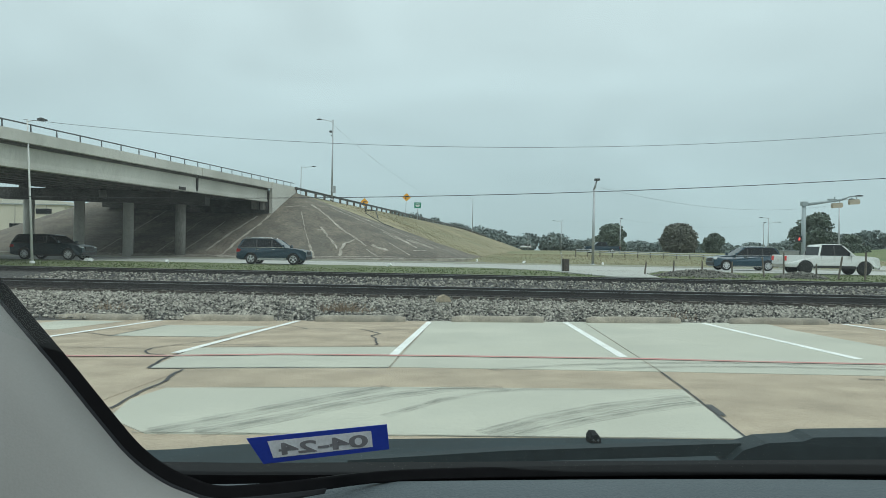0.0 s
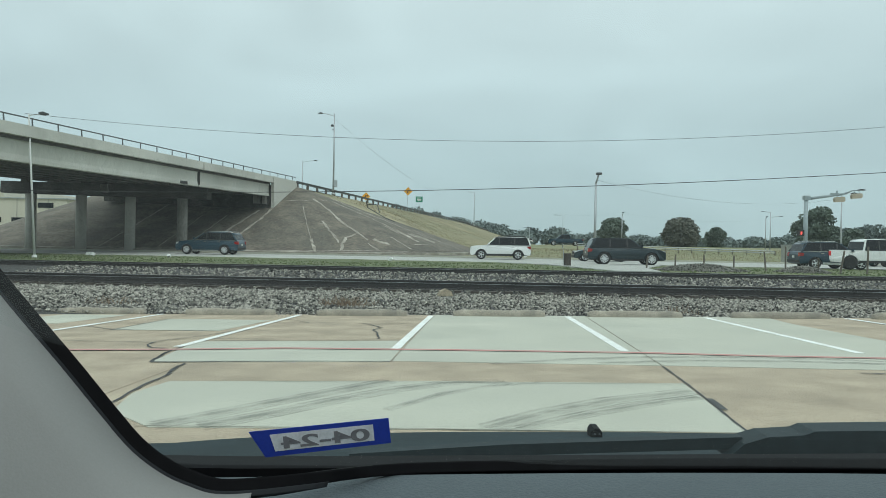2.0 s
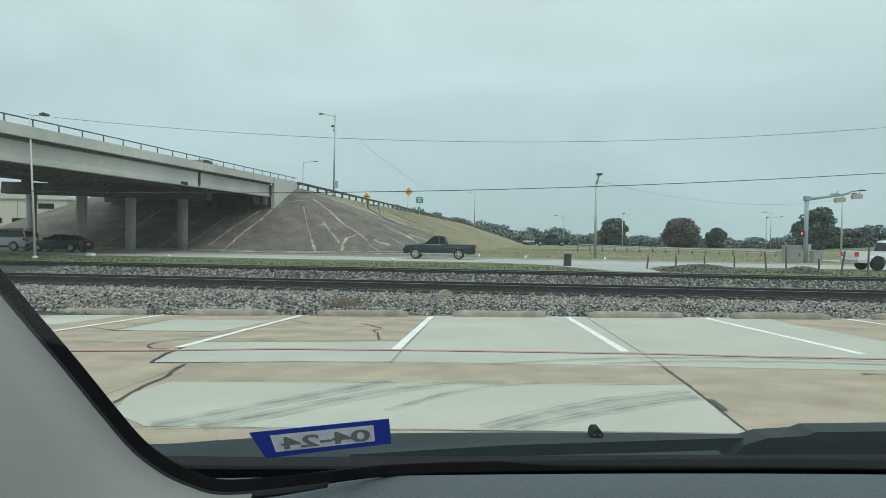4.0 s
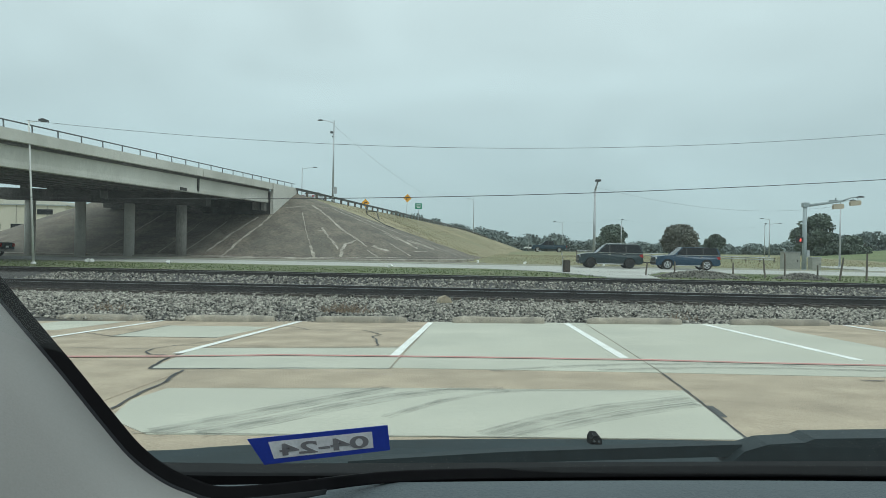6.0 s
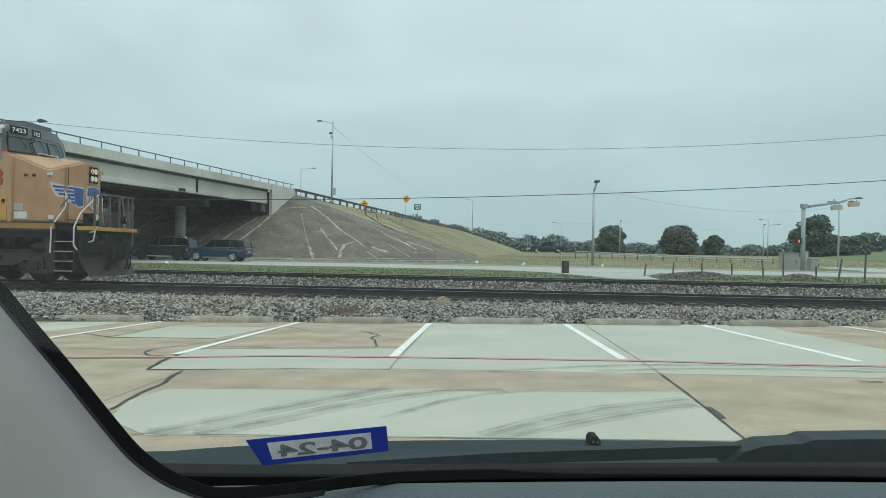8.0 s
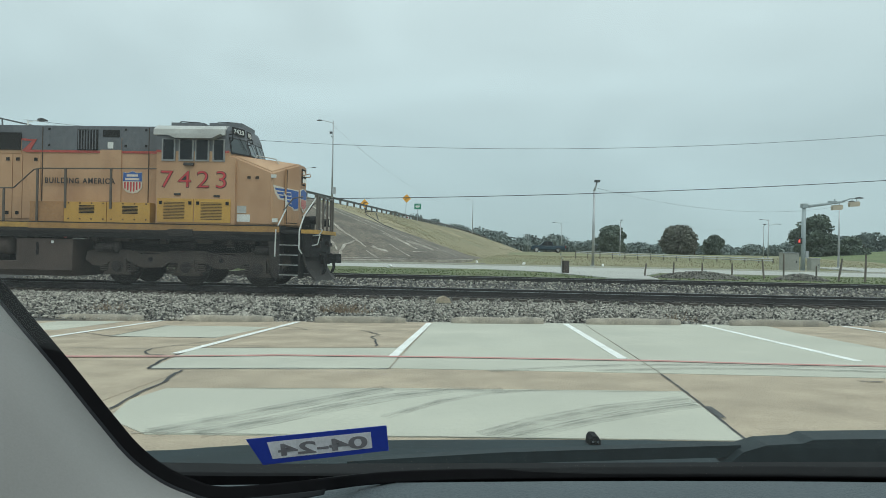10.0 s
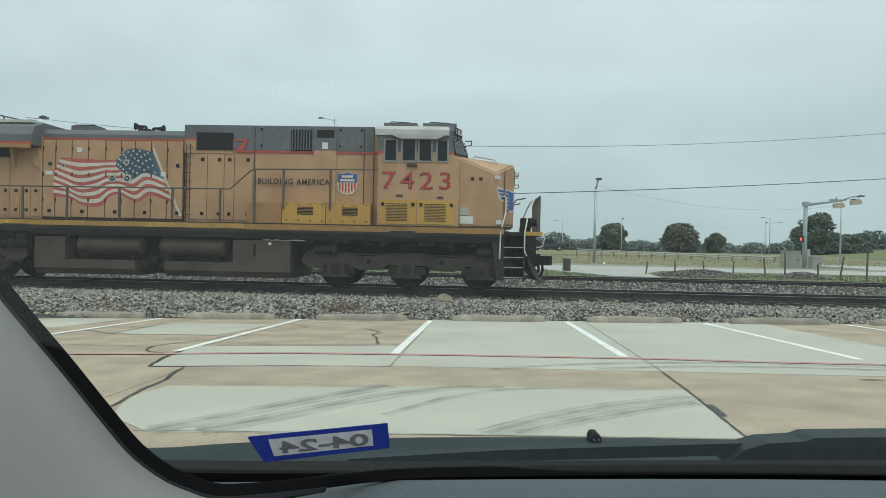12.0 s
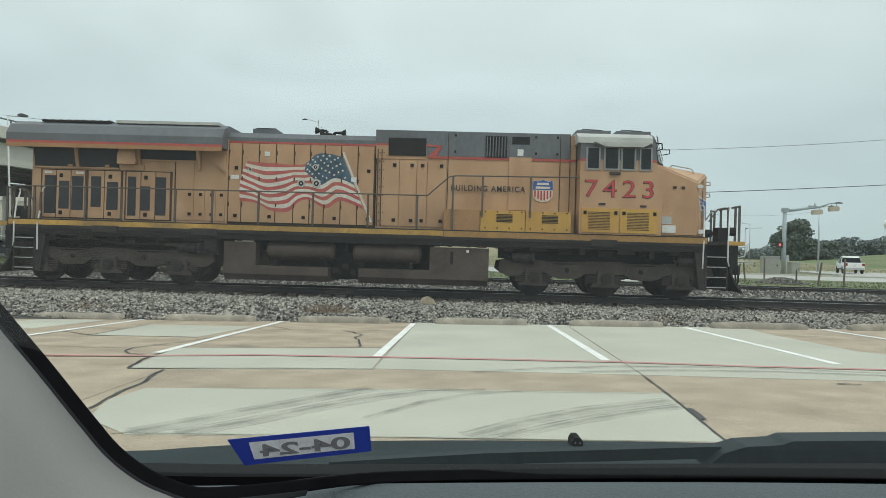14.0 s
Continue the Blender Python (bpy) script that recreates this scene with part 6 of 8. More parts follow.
# ================= poles, signs, wires =================
def lamp_pole(m, h, arms, label, r=0.1, head=0.5, kink=None, white=False):
    """Tapered steel pole with curved arms and flat lamp heads. arms: (reach, rise, drop below the top)."""
    p = thing("street_lamp", m, label, "street lamp", "street lamps")
    mt = M_LWHITE if white else M_STEEL
    bm = bmesh.new()
    if kink:
        tube(bm, (0, 0, -0.2), (0, 0, kink[1]), r, r * 0.75, n=12)
        tube(bm, (0, 0, kink[1]), (kink[0], 0, h), r * 0.75, r * 0.5, n=12)
    else:
        tube(bm, (0, 0, -0.2), (0, 0, h), r, r * 0.55, n=12)
    tube(bm, (0, 0, -0.1), (0, 0, 0.12), r * 1.9, n=12)
    part("pole", bm, mt, p, "tapered metal pole", True)
    for reach, rise, drop in arms:
        bm = bmesh.new()
        pts = [(reach * t, 0, h - drop + rise * math.sin(t * math.pi / 2)) for t in (0, 0.2, 0.4, 0.6, 0.8, 1.0)]
        pipe(bm, pts, r * 0.32, 8)
        a = part("arm", bm, mt, p, "curved lamp arm")
        bm = bmesh.new()
        sg = 1 if reach > 0 else -1
        z = h - drop + rise
        prism(bm, [(reach - 0.1 * sg, z - 0.03), (reach + head * sg, z - 0.05), (reach + head * sg, z + 0.04), (reach + head * 0.4 * sg, z + 0.12), (reach - 0.1 * sg, z + 0.07)], -0.16, 0.16, "y")
        soften(bm, 0.02, 1)
        part("lamp_head", bm, M_DARKSTEEL, a, "dark lamp head")
    if kink:
        bm = bmesh.new()
        quad_box(bm, -0.22, 0.22, -0.35, 0.2, h - 0.05, h + 0.12)
        soften(bm, 0.04, 2)
        part("lamp_head", bm, M_DARKSTEEL, p, "dark lamp head", False, pose(kink[0], 0, 0))
    return p


pl = lamp_pole(pose(-23.62, 39.25, 0.0, 0, -3.0, 0), 8.28, ((0.75, 0.06, 0.12),), "pale slender street lamp leaning by the road", 0.075, 0.32, white=True)
pm = lamp_pole(pose(-14.85, 90.3, crest_z(10)), 10.6, ((-1.6, 0.35, 0.35),), "tall grey street lamp on the embankment", 0.13, 0.55)
bm = bmesh.new()
quad_box(bm, -0.45, -0.12, -0.15, 0.15, 8.9, 9.15)
quad_box(bm, -0.12, 0.0, -0.04, 0.04, 8.95, 9.05)
quad_box(bm, -0.22, -0.12, -0.1, 0.1, 8.4, 8.6)
part("traffic_camera", bm, M_DARKSTEEL, pm, "small dark traffic camera")
bm = bmesh.new()
quad_box(bm, 0.05, 0.5, -0.2, 0.2, 0.9, 1.8)
soften(bm, 0.03, 1)
part("control_box", bm, M_STEEL, pm, "grey control box")
lamp_pole(pose(-27.5, 131, crest_z(50) - 0.1), 9.0, ((2.2, 0.35, 0.3),), "grey street lamp on the upper road", 0.13, 0.6)
lamp_pole(pose(10.2, 240, crest_z(160) - 0.2), 11.5, ((-1.5, 0.4, 0.3),), "grey street lamp far along the upper road", 0.17, 0.9)
lamp_pole(pose(13.64, 62, 0.0), 7.75, (), "grey roadside street lamp with bent top", 0.13, 0.4, kink=(0.24, 6.9))
lamp_pole(pose(29.4, 170, ground_z(29, 170)), 8.2, ((-1.7, 0.3, 0.3),), "grey street lamp in the field", 0.12, 0.6)
lamp_pole(pose(28.6, 230, ground_z(29, 200)), 6.0, ((-1.5, 0.3, 0.3),), "distant grey street lamp", 0.12, 0.6)
lamp_pole(pose(44.1, 170, ground_z(44, 170)), 8.9, (), "grey street lamp with bent top", 0.13, 0.4, kink=(0.2, 8.2))
lamp_pole(pose(81.0, 170, ground_z(60, 170)), 9.6, ((-1.6, 0.3, 0.3), (2.3, 0.4, 1.5)), "grey twin-arm street lamp", 0.14, 0.7)
lamp_pole(pose(78.9, 168, ground_z(60, 170)), 8.2, (), "grey utility pole with bent top", 0.12, 0.4, kink=(0.2, 7.8))
lamp_pole(pose(46.4, 80, 0.1), 7.8, ((1.2, 0.2, 0.2),), "slender grey street lamp behind the signal", 0.12, 0.5)


def road_sign(name, m, h, shape, label, category):
    s = thing(name, m, label, category, "signs on the embankment")
    bm = bmesh.new()
    tube(bm, (0, 0.04, -0.5), (0, 0.04, h), 0.05, n=8)
    part("post", bm, M_STEEL, s, "thin steel post")
    bm = bmesh.new()
    if shape == "diamond":
        a = 0.88
        prism(bm, [(0, h - a * 0.5), (a, h + a * 0.5), (0, h + a * 1.5), (-a, h + a * 0.5)], -0.02, 0.02, "y")
        part("sign_board", bm, M_SIGN_Y, s, "amber diamond board")
        bm = bmesh.new()
        prism(bm, [(-0.22, h + 0.1), (-0.05, h + 0.1), (-0.05, h + 0.45), (0.3, h + 0.5), (0.3, h + 0.38), (0.48, h + 0.58), (0.3, h + 0.78), (0.3, h + 0.66), (-0.22, h + 0.62)], -0.03, -0.021, "y")
        part("arrow", bm, M_SIGNBLACK, s, "black bent arrow")
    else:
        quad_box(bm, -0.75, 0.75, -0.02, 0.02, h - 0.6, h + 0.65)
        soften(bm, 0.02, 1)
        part("sign_board", bm, M_SIGN_G, s, "green rectangular board")
        for z, w in ((0.32, 0.9), (0.02, 1.0), (-0.28, 0.7)):
            bm = bmesh.new()
            quad_box(bm, -w / 2, w / 2, -0.03, -0.021, h + z - 0.07, h + z + 0.07)
            part("lettering_bar", bm, M_SIGNTEXT, s, "white lettering bar")
    return s


road_sign("curve_sign", pose(-7.9, 140, crest_z(60) - 0.3, 0, 3, 0), 3.9, "diamond", "amber diamond curve warning sign on a leaning post", "warning sign")
road_sign("curve_sign", pose(-16.3, 140, crest_z(60) - 0.3), 2.7, "diamond", "amber diamond warning sign behind the guard rail", "warning sign")
road_sign("route_sign", pose(-5.75, 150, crest_z(70) - 0.6), 3.6, "board", "small green route sign on a post", "road sign")


def wire(name, fn, x0, x1, r, label, y=38.0):
    bm = bmesh.new()
    n = 40
    pts = [Vector((x0 + (x1 - x0) * i / n, y, fn(x0 + (x1 - x0) * i / n))) for i in range(n + 1)]
    pipe(bm, pts, r, 6)
    return tagged(part(name, bm, M_WIRE), label, "cable", "overhead cables")


wire("overhead_cable", lambda x: 6.94 + 0.002 * x * x, -23.5, 75, 0.010, "thin black overhead cable sagging across the sky")
wire("overhead_cable", lambda x: 4.2 + 0.038 * x + 0.0008 * x * x, -60, 75, 0.019, "thicker black overhead cable above the road")
bm = bmesh.new()
pipe(bm, [Vector((-14.8, 90.3, 17.4)).lerp(Vector((0.5, 150, 11.2)), t) + Vector((0, 0, -4 * 1.2 * t * (1 - t))) for t in [i / 16 for i in range(17)]], 0.012, 6)
tagged(part("guy_cable", bm, M_WIRE), "thin cable running down from the lamp pole", "cable", "overhead cables")
for a, b, sag in (((13.75, 62, 7.2), (46.4, 80, 7.3), 1.3), ((44.1, 170, 9.6), (78.9, 168, 8.4), 1.2), ((29.4, 170, 8.9), (44.1, 170, 9.8), 0.6)):
    bm = bmesh.new()
    pipe(bm, [Vector(a).lerp(Vector(b), t) + Vector((0, 0, -4 * sag * t * (1 - t))) for t in [i / 20 for i in range(21)]], 0.008, 6)
    tagged(part("span_cable", bm, M_WIRE), "faint cable strung between two lamp poles", "cable", "overhead cables")


def build_guard_rail():
    g = thing("guard_rail", Matrix.Identity(4), "dark guard rail on timber posts along the upper road", "guard rail")
    prof = [(0.0, 0.0), (0.05, 0.06), (0.0, 0.13), (0.0, 0.18), (0.05, 0.25), (0.0, 0.31)]
    bm = bmesh.new()
    prev = None
    for i in range(60):
        s = -0.5 + i * 4
        c = BR_P + BR_D * s + BR_N * 0.3
        cur = [bm.verts.new((c.x + BR_N.x * (a + k), c.y + BR_N.y * (a + k), crest_z(s) + 0.42 + b)) for k in (0, -0.02) for a, b in (prof if k == 0 else prof[::-1])]
        if prev:
            for j in range(len(cur)):
                bm.faces.new((prev[j], prev[(j + 1) % len(cur)], cur[(j + 1) % len(cur)], cur[j]))
        prev = cur
    part("rail_beam", bm, M_DARKSTEEL, g, "corrugated steel beam")
    bm = bmesh.new()
    quad_box(bm, -0.12, 0.12, -0.12, 0.12, -0.5, 0.74)
    post = done(bm, "post", M_WOODPOST)
    for i in range(70):
        s = i * 3.4
        c = BR_P + BR_D * s + BR_N * 0.12
        o = new("post", post)
        o.parent = g
        o.matrix_basis = Matrix.Translation((c.x, c.y, crest_z(s))) @ pose(0, 0, 0, 0, 0, BR_YAW)
    # lower barrier across the field
    f = thing("field_barrier", Matrix.Identity(4), "low pale steel barrier across the dry field", "guard rail")
    a, b = Vector((22, 113, 1.55)), Vector((50, 103.2, 0.9))
    bm = bmesh.new()
    for z in (0.0, -0.28):
        pipe(bm, [a + Vector((0, 0, z)), a.lerp(b, 0.5) + Vector((0, 0, z - 0.05)), b + Vector((0, 0, z))], 0.065, 8)
    part("barrier_beam", bm, M_STEEL, f, "pale steel beam")
    for i in range(16):
        c = a.lerp(b, i / 15)
        bm = bmesh.new()
        quad_box(bm, c.x - 0.07, c.x + 0.07, c.y, c.y + 0.14, -0.2, c.z)
        part("post", bm, M_WOODPOST, f)
    # broken fence frame high on the paving
    k = thing("pipe_frame", Matrix.Identity(4), "bent rusty pipe frame on the slope paving", "pipe frame")
    bm = bmesh.new()
    pipe(bm, [(-9.2, 79.3, 6.0), (-9.0, 79.3, 5.2), (-6.6, 76, 3.9), (-5.5, 75, 3.5)], 0.05, 6)
    pipe(bm, [(-9.1, 79.3, 5.6), (-7.8, 78.2, 5.5), (-7.4, 77.4, 4.5)], 0.05, 6)
    part("pipe", bm, M_DARKSTEEL, k)


build_guard_rail()


# ================= traffic signal, cabinets, posts, piles =================
def build_signal():
    s = thing("traffic_signal", pose(30.62, 58, 0.03), "grey mast-arm traffic signal with tan signal heads and red hand light", "traffic signal")
    bm = bmesh.new()
    tube(bm, (0, 0, -0.1), (0, 0, 5.75), 0.19, 0.16, n=16)
    tube(bm, (0, 0, -0.1), (0, 0, 0.1), 0.32, n=16)
    part("mast", bm, M_GREYPAINT, s, "grey steel mast", True)
    bm = bmesh.new()
    quad_box(bm, -0.2, 0.26, -0.22, 0.22, 5.42, 5.78)
    soften(bm, 0.05, 2)
    part("collar", bm, M_GREYPAINT, s)
    bm = bmesh.new()
    tube(bm, (0.1, 0, 5.52), (3.2, 0, 6.0), 0.13, 0.10, n=12)
    tube(bm, (3.2, 0, 6.0), (3.9, 0, 6.28), 0.09, 0.06, n=10)
    tube(bm, (3.9, 0, 6.28), (4.45, 0, 6.33), 0.05, n=10)
    a = part("mast_arm", bm, M_GREYPAINT, s, "tapered mast arm", True)
    bm = bmesh.new()
    prism(bm, [(4.3, 6.29), (4.95, 6.31), (4.95, 6.38), (4.6, 6.43), (4.3, 6.36)], -0.15, 0.15, "y")
    part("lamp_head", bm, M_DARKSTEEL, a, "dark lamp head")
    bm = bmesh.new()
    quad_box(bm, 2.05, 2.75, -0.1, 0.1, 5.88, 6.06)
    tube(bm, (2.6, 0, 6.05), (2.6, 0, 6.25), 0.06, n=8)
    part("sensor", bm, M_GREYPAINT, a, "grey detector box")
    for x, z in ((2.8, 5.5), (4.25, 5.82)):
        bm = bmesh.new()
        prism(bm, [(-0.42, -0.2), (0.36, -0.2), (0.45, -0.1), (0.45, 0.14), (0.36, 0.22), (-0.36, 0.22), (-0.45, 0.08)], -0.14, 0.14, "y")
        soften(bm, 0.03, 2)
        h = part("signal_head", bm, mat("faded_tan_signal_paint", (0.40, 0.35, 0.265), 0.6, var=0.12), s, "faded tan signal head", False, pose(x, 0, z, 0, -4, 0))
        bm = bmesh.new()
        for dx in (-0.15, 0.25):
            tube(bm, (dx, 0, 0.18), (dx, 0, 0.42), 0.03, n=8)
        part("hanger", bm, M_GREYPAINT, h)
    bm = bmesh.new()
    quad_box(bm, -0.62, -0.18, -0.15, 0.15, 2.35, 2.85)
    soften(bm, 0.03, 1)
    ph = part("pedestrian_head", bm, M_SIGNBLACK, s, "black pedestrian signal box")
    red = mat("lit_red_hand", (1.0, 0.10, 0.07), 0.4, emit=0.8)
    bm = bmesh.new()
    prism(bm, [(-0.47, 2.48), (-0.37, 2.48), (-0.33, 2.6), (-0.36, 2.71), (-0.45, 2.73), (-0.49, 2.6)], -0.165, -0.152, "y")
    part("hand_light", bm, red, ph, "glowing red hand")
    bm = bmesh.new()
    quad_box(bm, 0.18, 0.42, -0.1, 0.1, 1.2, 1.75)
    part("button_box", bm, M_STEEL, s, "pale push-button box")


build_signal()


def cabinet(x0, x1, y, h, label):
    c = thing("signal_cabinet", pose((x0 + x1) / 2, y, 0.04), label, "cabinet", "signal cabinets")
    w = (x1 - x0) / 2
    bm = bmesh.new()
    quad_box(bm, -w, w, -0.35, 0.35, 0, h)
    soften(bm, 0.03, 1)
    part("body", bm, mat("grey_cabinet_paint", (0.30, 0.31, 0.28), 0.6, var=0.1), c)
    bm = bmesh.new()
    quad_box(bm, -w * 0.85, w * 0.85, -0.375, -0.345, 0.12, h - 0.12)
    d = part("door", bm, mat("grey_cabinet_paint", (0.30, 0.31, 0.28)), c)
    bm = bmesh.new()
    quad_box(bm, w * 0.6, w * 0.72, -0.40, -0.37, h * 0.45, h * 0.58)
    part("handle", bm, M_DARKSTEEL, d)
    bm = bmesh.new()
    quad_box(bm, -w - 0.04, w + 0.04, -0.39, 0.39, h, h + 0.06)
    part("lid", bm, M_STEEL, c)


cabinet(29.75, 31.15, 60, 1.55, "grey metal signal control cabinet beside the mast")
cabinet(32.2, 33.0, 60, 1.1, "smaller grey metal control cabinet")

for i, (x, y, h, lx, ly) in enumerate([(11.2, 37.8, 0.75, 6, 0), (13.6, 40.2, 0.8, 0, 2), (15.6, 41.0, 0.8, 0, 0), (17.6, 41.5, 0.8, -1, 0), (18.0, 38.2, 1.1, 5, 3), (20.0, 40.0, 1.4, 1, 0),
                                       (22.2, 40.5, 0.85, 28, 0), (20.95, 36.1, 1.25, 12, 0), (21.75, 35.1, 1.45, 1, 0), (24.5, 35, 1.4, 0, 0), (7.0, 40.2, 1.0, 2, 0)]):
    bm = bmesh.new()
    if i == 10:
        tube(bm, (0, 0, -0.2), (0, 0, h), 0.02, n=8)
    else:
        lathe(bm, [(0.05, -0.3), (0.05, h * 0.4), (0.045, h - 0.02), (0.03, h)], n=8)
    f = part("fence_post", bm, M_WOODPOST if i != 10 else M_STEEL)
    f.matrix_basis = pose(x, y, 0.0, ly, lx, i * 40)
    tagged(f, "old leaning grey timber fence post in the verge" if i != 10 else "thin steel marker rod in the verge", "post", "verge posts")

bm = bmesh.new()
quad_box(bm, -0.17, 0.17, -0.14, 0.14, -0.1, 0.74)
soften(bm, 0.02, 1)
bol = part("timber_bollard", bm, mat("dark_timber", (0.055, 0.045, 0.038), 0.9, var=0.25, scale=4, fine=30, stretch=(5, 5, 0.6)))
bol.matrix_basis = pose(7.25, 40.2, 0.03, 0, 0, 12)
tagged(bol, "short dark square timber bollard in the grass verge", "bollard")


def gravel_pile(cx, cy, rx, ry, h, seed, label):
    rng = random.Random(seed)
    t = thing("gravel_pile", pose(cx, cy, 0), label, "gravel pile", "gravel piles")
    bm = bmesh.new()
    rings = []
    for i in range(7):
        f = i / 6
        rings.append([bm.verts.new((math.cos(a) * rx * (1 - f) * rng.uniform(0.85, 1.12), math.sin(a) * ry * (1 - f) * rng.uniform(0.85, 1.12), h * math.sin(f * math.pi / 2) * rng.uniform(0.8, 1.05) - 0.05)) for a in [2 * math.pi * k / 22 for k in range(22)]])
    for a, b in zip(rings, rings[1:]):
        for k in range(22):
            bm.faces.new((a[k], a[(k + 1) % 22], b[(k + 1) % 22], b[k]))
    part("mound", bm, M_GRAVEL, t, "", True)
    verts, faces = [], []
    for i in range(900):
        a, f = rng.uniform(0, 2 * math.pi), math.sqrt(rng.random())
        z = h * math.sin((1 - f) * math.pi / 2) * 0.93
        r = rng.uniform(0.03, 0.075)
        k = len(verts)
        for d in ((1, 0, 0), (-1, 0, 0), (0, 1, 0), (0, -1, 0), (0, 0, 1), (0, 0, -1)):
            verts.append((math.cos(a) * rx * f + d[0] * r * rng.uniform(0.6, 1.3), math.sin(a) * ry * f + d[1] * r, z + d[2] * r * 0.8))
        faces += [(k + p, k + q, k + s) for p, q, s in ((0, 2, 4), (2, 1, 4), (1, 3, 4), (3, 0, 4), (2, 0, 5), (1, 2, 5), (3, 1, 5), (0, 3, 5))]
    me = bpy.data.meshes.new("loose_stones")
    me.from_pydata(verts, [], faces)
    me.materials.append(M_GRAVEL)
    o = new("loose_stones", me)
    o.parent = t
    tagged(o, kind="stuff")


gravel_pile(13.7, 36.4, 2.6, 1.1, 0.40, 1, "low heap of grey gravel on the verge")
gravel_pile(19.2, 36.6, 1.5, 0.9, 0.36, 2, "small dark heap of grey gravel on the verge")
# litter
for i, (x, y) in enumerate(((-23.2, 44.4), (-22.9, 44.3), (-17.6, 43.6), (-3.4, 44.0), (7.9, 66), (15, 64), (3.5, 71))):
    bm = bmesh.new()
    prism(bm, [(-0.16, 0), (0.12, -0.02), (0.18, 0.12), (0.02, 0.2), (-0.13, 0.14)], -0.06, 0.1, "y")
    b = part("litter_bag", bm, M_WHITE)
    b.matrix_basis = pose(x, y, 0.06, 0, 10 * i, 50 * i)
    tagged(b, "crumpled white litter in the grass", "litter", "litter")


# ================= trees and far woods =================
def leaf_mass(lobes, count, size, seed, inner=0.55):
    """Many small leaf clumps scattered over overlapping lobes."""
    rng = np.random.default_rng(seed)
    lb = np.array(lobes)
    vol = lb[:, 3] * lb[:, 4] * lb[:, 5]
    q = lb[rng.choice(len(lobes), count, p=vol / vol.sum())]

    def unit(a):
        return a / (np.linalg.norm(a, axis=1, keepdims=True) + 1e-6)
    d = unit(rng.normal(size=(count, 3)))
    p = q[:, :3] + d * rng.uniform(inner, 1.03, (count, 1)) * q[:, 3:]
    s = size * rng.uniform(0.5, 1.3, (count, 1))
    u = unit(rng.normal(size=(count, 3)))
    n = d + 0.7 * rng.normal(size=(count, 3))
    v = unit(np.cross(n, u))
    corners = [p + u * s * x + v * s * y + n * s * 0.15 * rng.uniform(-1, 1, (count, 1)) for x, y in ((-1, -0.4), (0.1, -1), (1, -0.1), (0.5, 0.9), (-0.6, 0.8))]
    verts = np.stack(corners, 1).reshape(-1, 3).tolist()
    faces = np.arange(count * 5).reshape(-1, 5).tolist()
    return verts, faces


def tree(m, w, h, seed, material, label, count=2600, clear=0.12, size=0.34, lumps=16, round_top=False):
    rng = random.Random(seed)
    t = thing("tree", m, label, "tree", "trees beyond the field")
    bm = bmesh.new()
    tube(bm, (0, 0, -0.5), (0.1, 0, h * 0.3), w * 0.045, w * 0.032, n=10)
    tops = []
    for i in range(7):
        a = i * 2.4 + rng.random()
        q = Vector((math.cos(a) * w * 0.28, math.sin(a) * w * 0.25, h * rng.uniform(0.5, 0.8)))
        tube(bm, (0.1, 0, h * rng.uniform(0.18, 0.3)), q, w * 0.022, w * 0.008, n=6)
        tops.append(q)
    part("trunk", bm, M_BARK, t, "dark trunk with limbs")
    lobes = []
    for i in range(lumps):
        a, f = rng.uniform(0, 2 * math.pi), rng.uniform(0.15, 1) ** 0.6
        zz = rng.uniform(0.0, 1.0)
        env = math.sqrt(max(0.05, 1 - (2 * zz - 0.75) ** 2 / 1.6)) if not round_top else math.sqrt(max(0.05, 1 - (2 * zz - 0.9) ** 2 / 1.3))
        r = w * (0.15 if not round_top else 0.2) * rng.uniform(0.7, 1.25)
        lobes.append((math.cos(a) * f * (w / 2 - r) * env, math.sin(a) * f * (w / 2 - r) * env, h * (clear + 0.06) + (h * (1 - clear) - h * 0.1) * zz, r, r, r * 0.75))
    v, f = leaf_mass(lobes, count, size, seed, 0.62)
    me = bpy.data.meshes.new("crown")
    me.from_pydata(v, [], f)
    me.materials.append(material)
    o = new("crown", me)
    o.parent = t
    tagged(o, "uneven leafy crown")
    return t


G = ground_z(60, 215)
tree(pose(75.6, 218, G - 0.2), 13.2, 8.05, 11, M_LEAF_R, "dense round bronze-green oak beyond the field", 16000, 0.04, 0.32, 70, True)
tree(pose(54.3, 220, G - 0.2), 12.5, 8.0, 12, M_LEAF, "broad dark green oak beyond the field", 10000, 0.06, 0.33, 44)
tree(pose(88.5, 222, G - 0.6), 8.8, 6.6, 13, M_LEAF, "small dark green tree beyond the field", 6500, 0.04, 0.28, 30)
tree(pose(117.5, 215, 0.4), 16.5, 13.0, 14, M_LEAF, "large loose-crowned oak behind the signal", 12000, 0.14, 0.34, 44)
tree(pose(123.5, 205, 0.2), 10, 7.0, 15, M_LEAF, "dark rounded tree behind the signal", 2600, 0.03, 0.4, 20)
tree(pose(100.5, 260, 0.6), 5, 6.0, 16, M_LEAF, "small green tree in the field", 1000, 0.2, 0.35, 10)
tree(pose(110.5, 300, 0.8), 6, 8.0, 18, M_LEAF, "slender tree in the field", 900, 0.25, 0.4, 10)


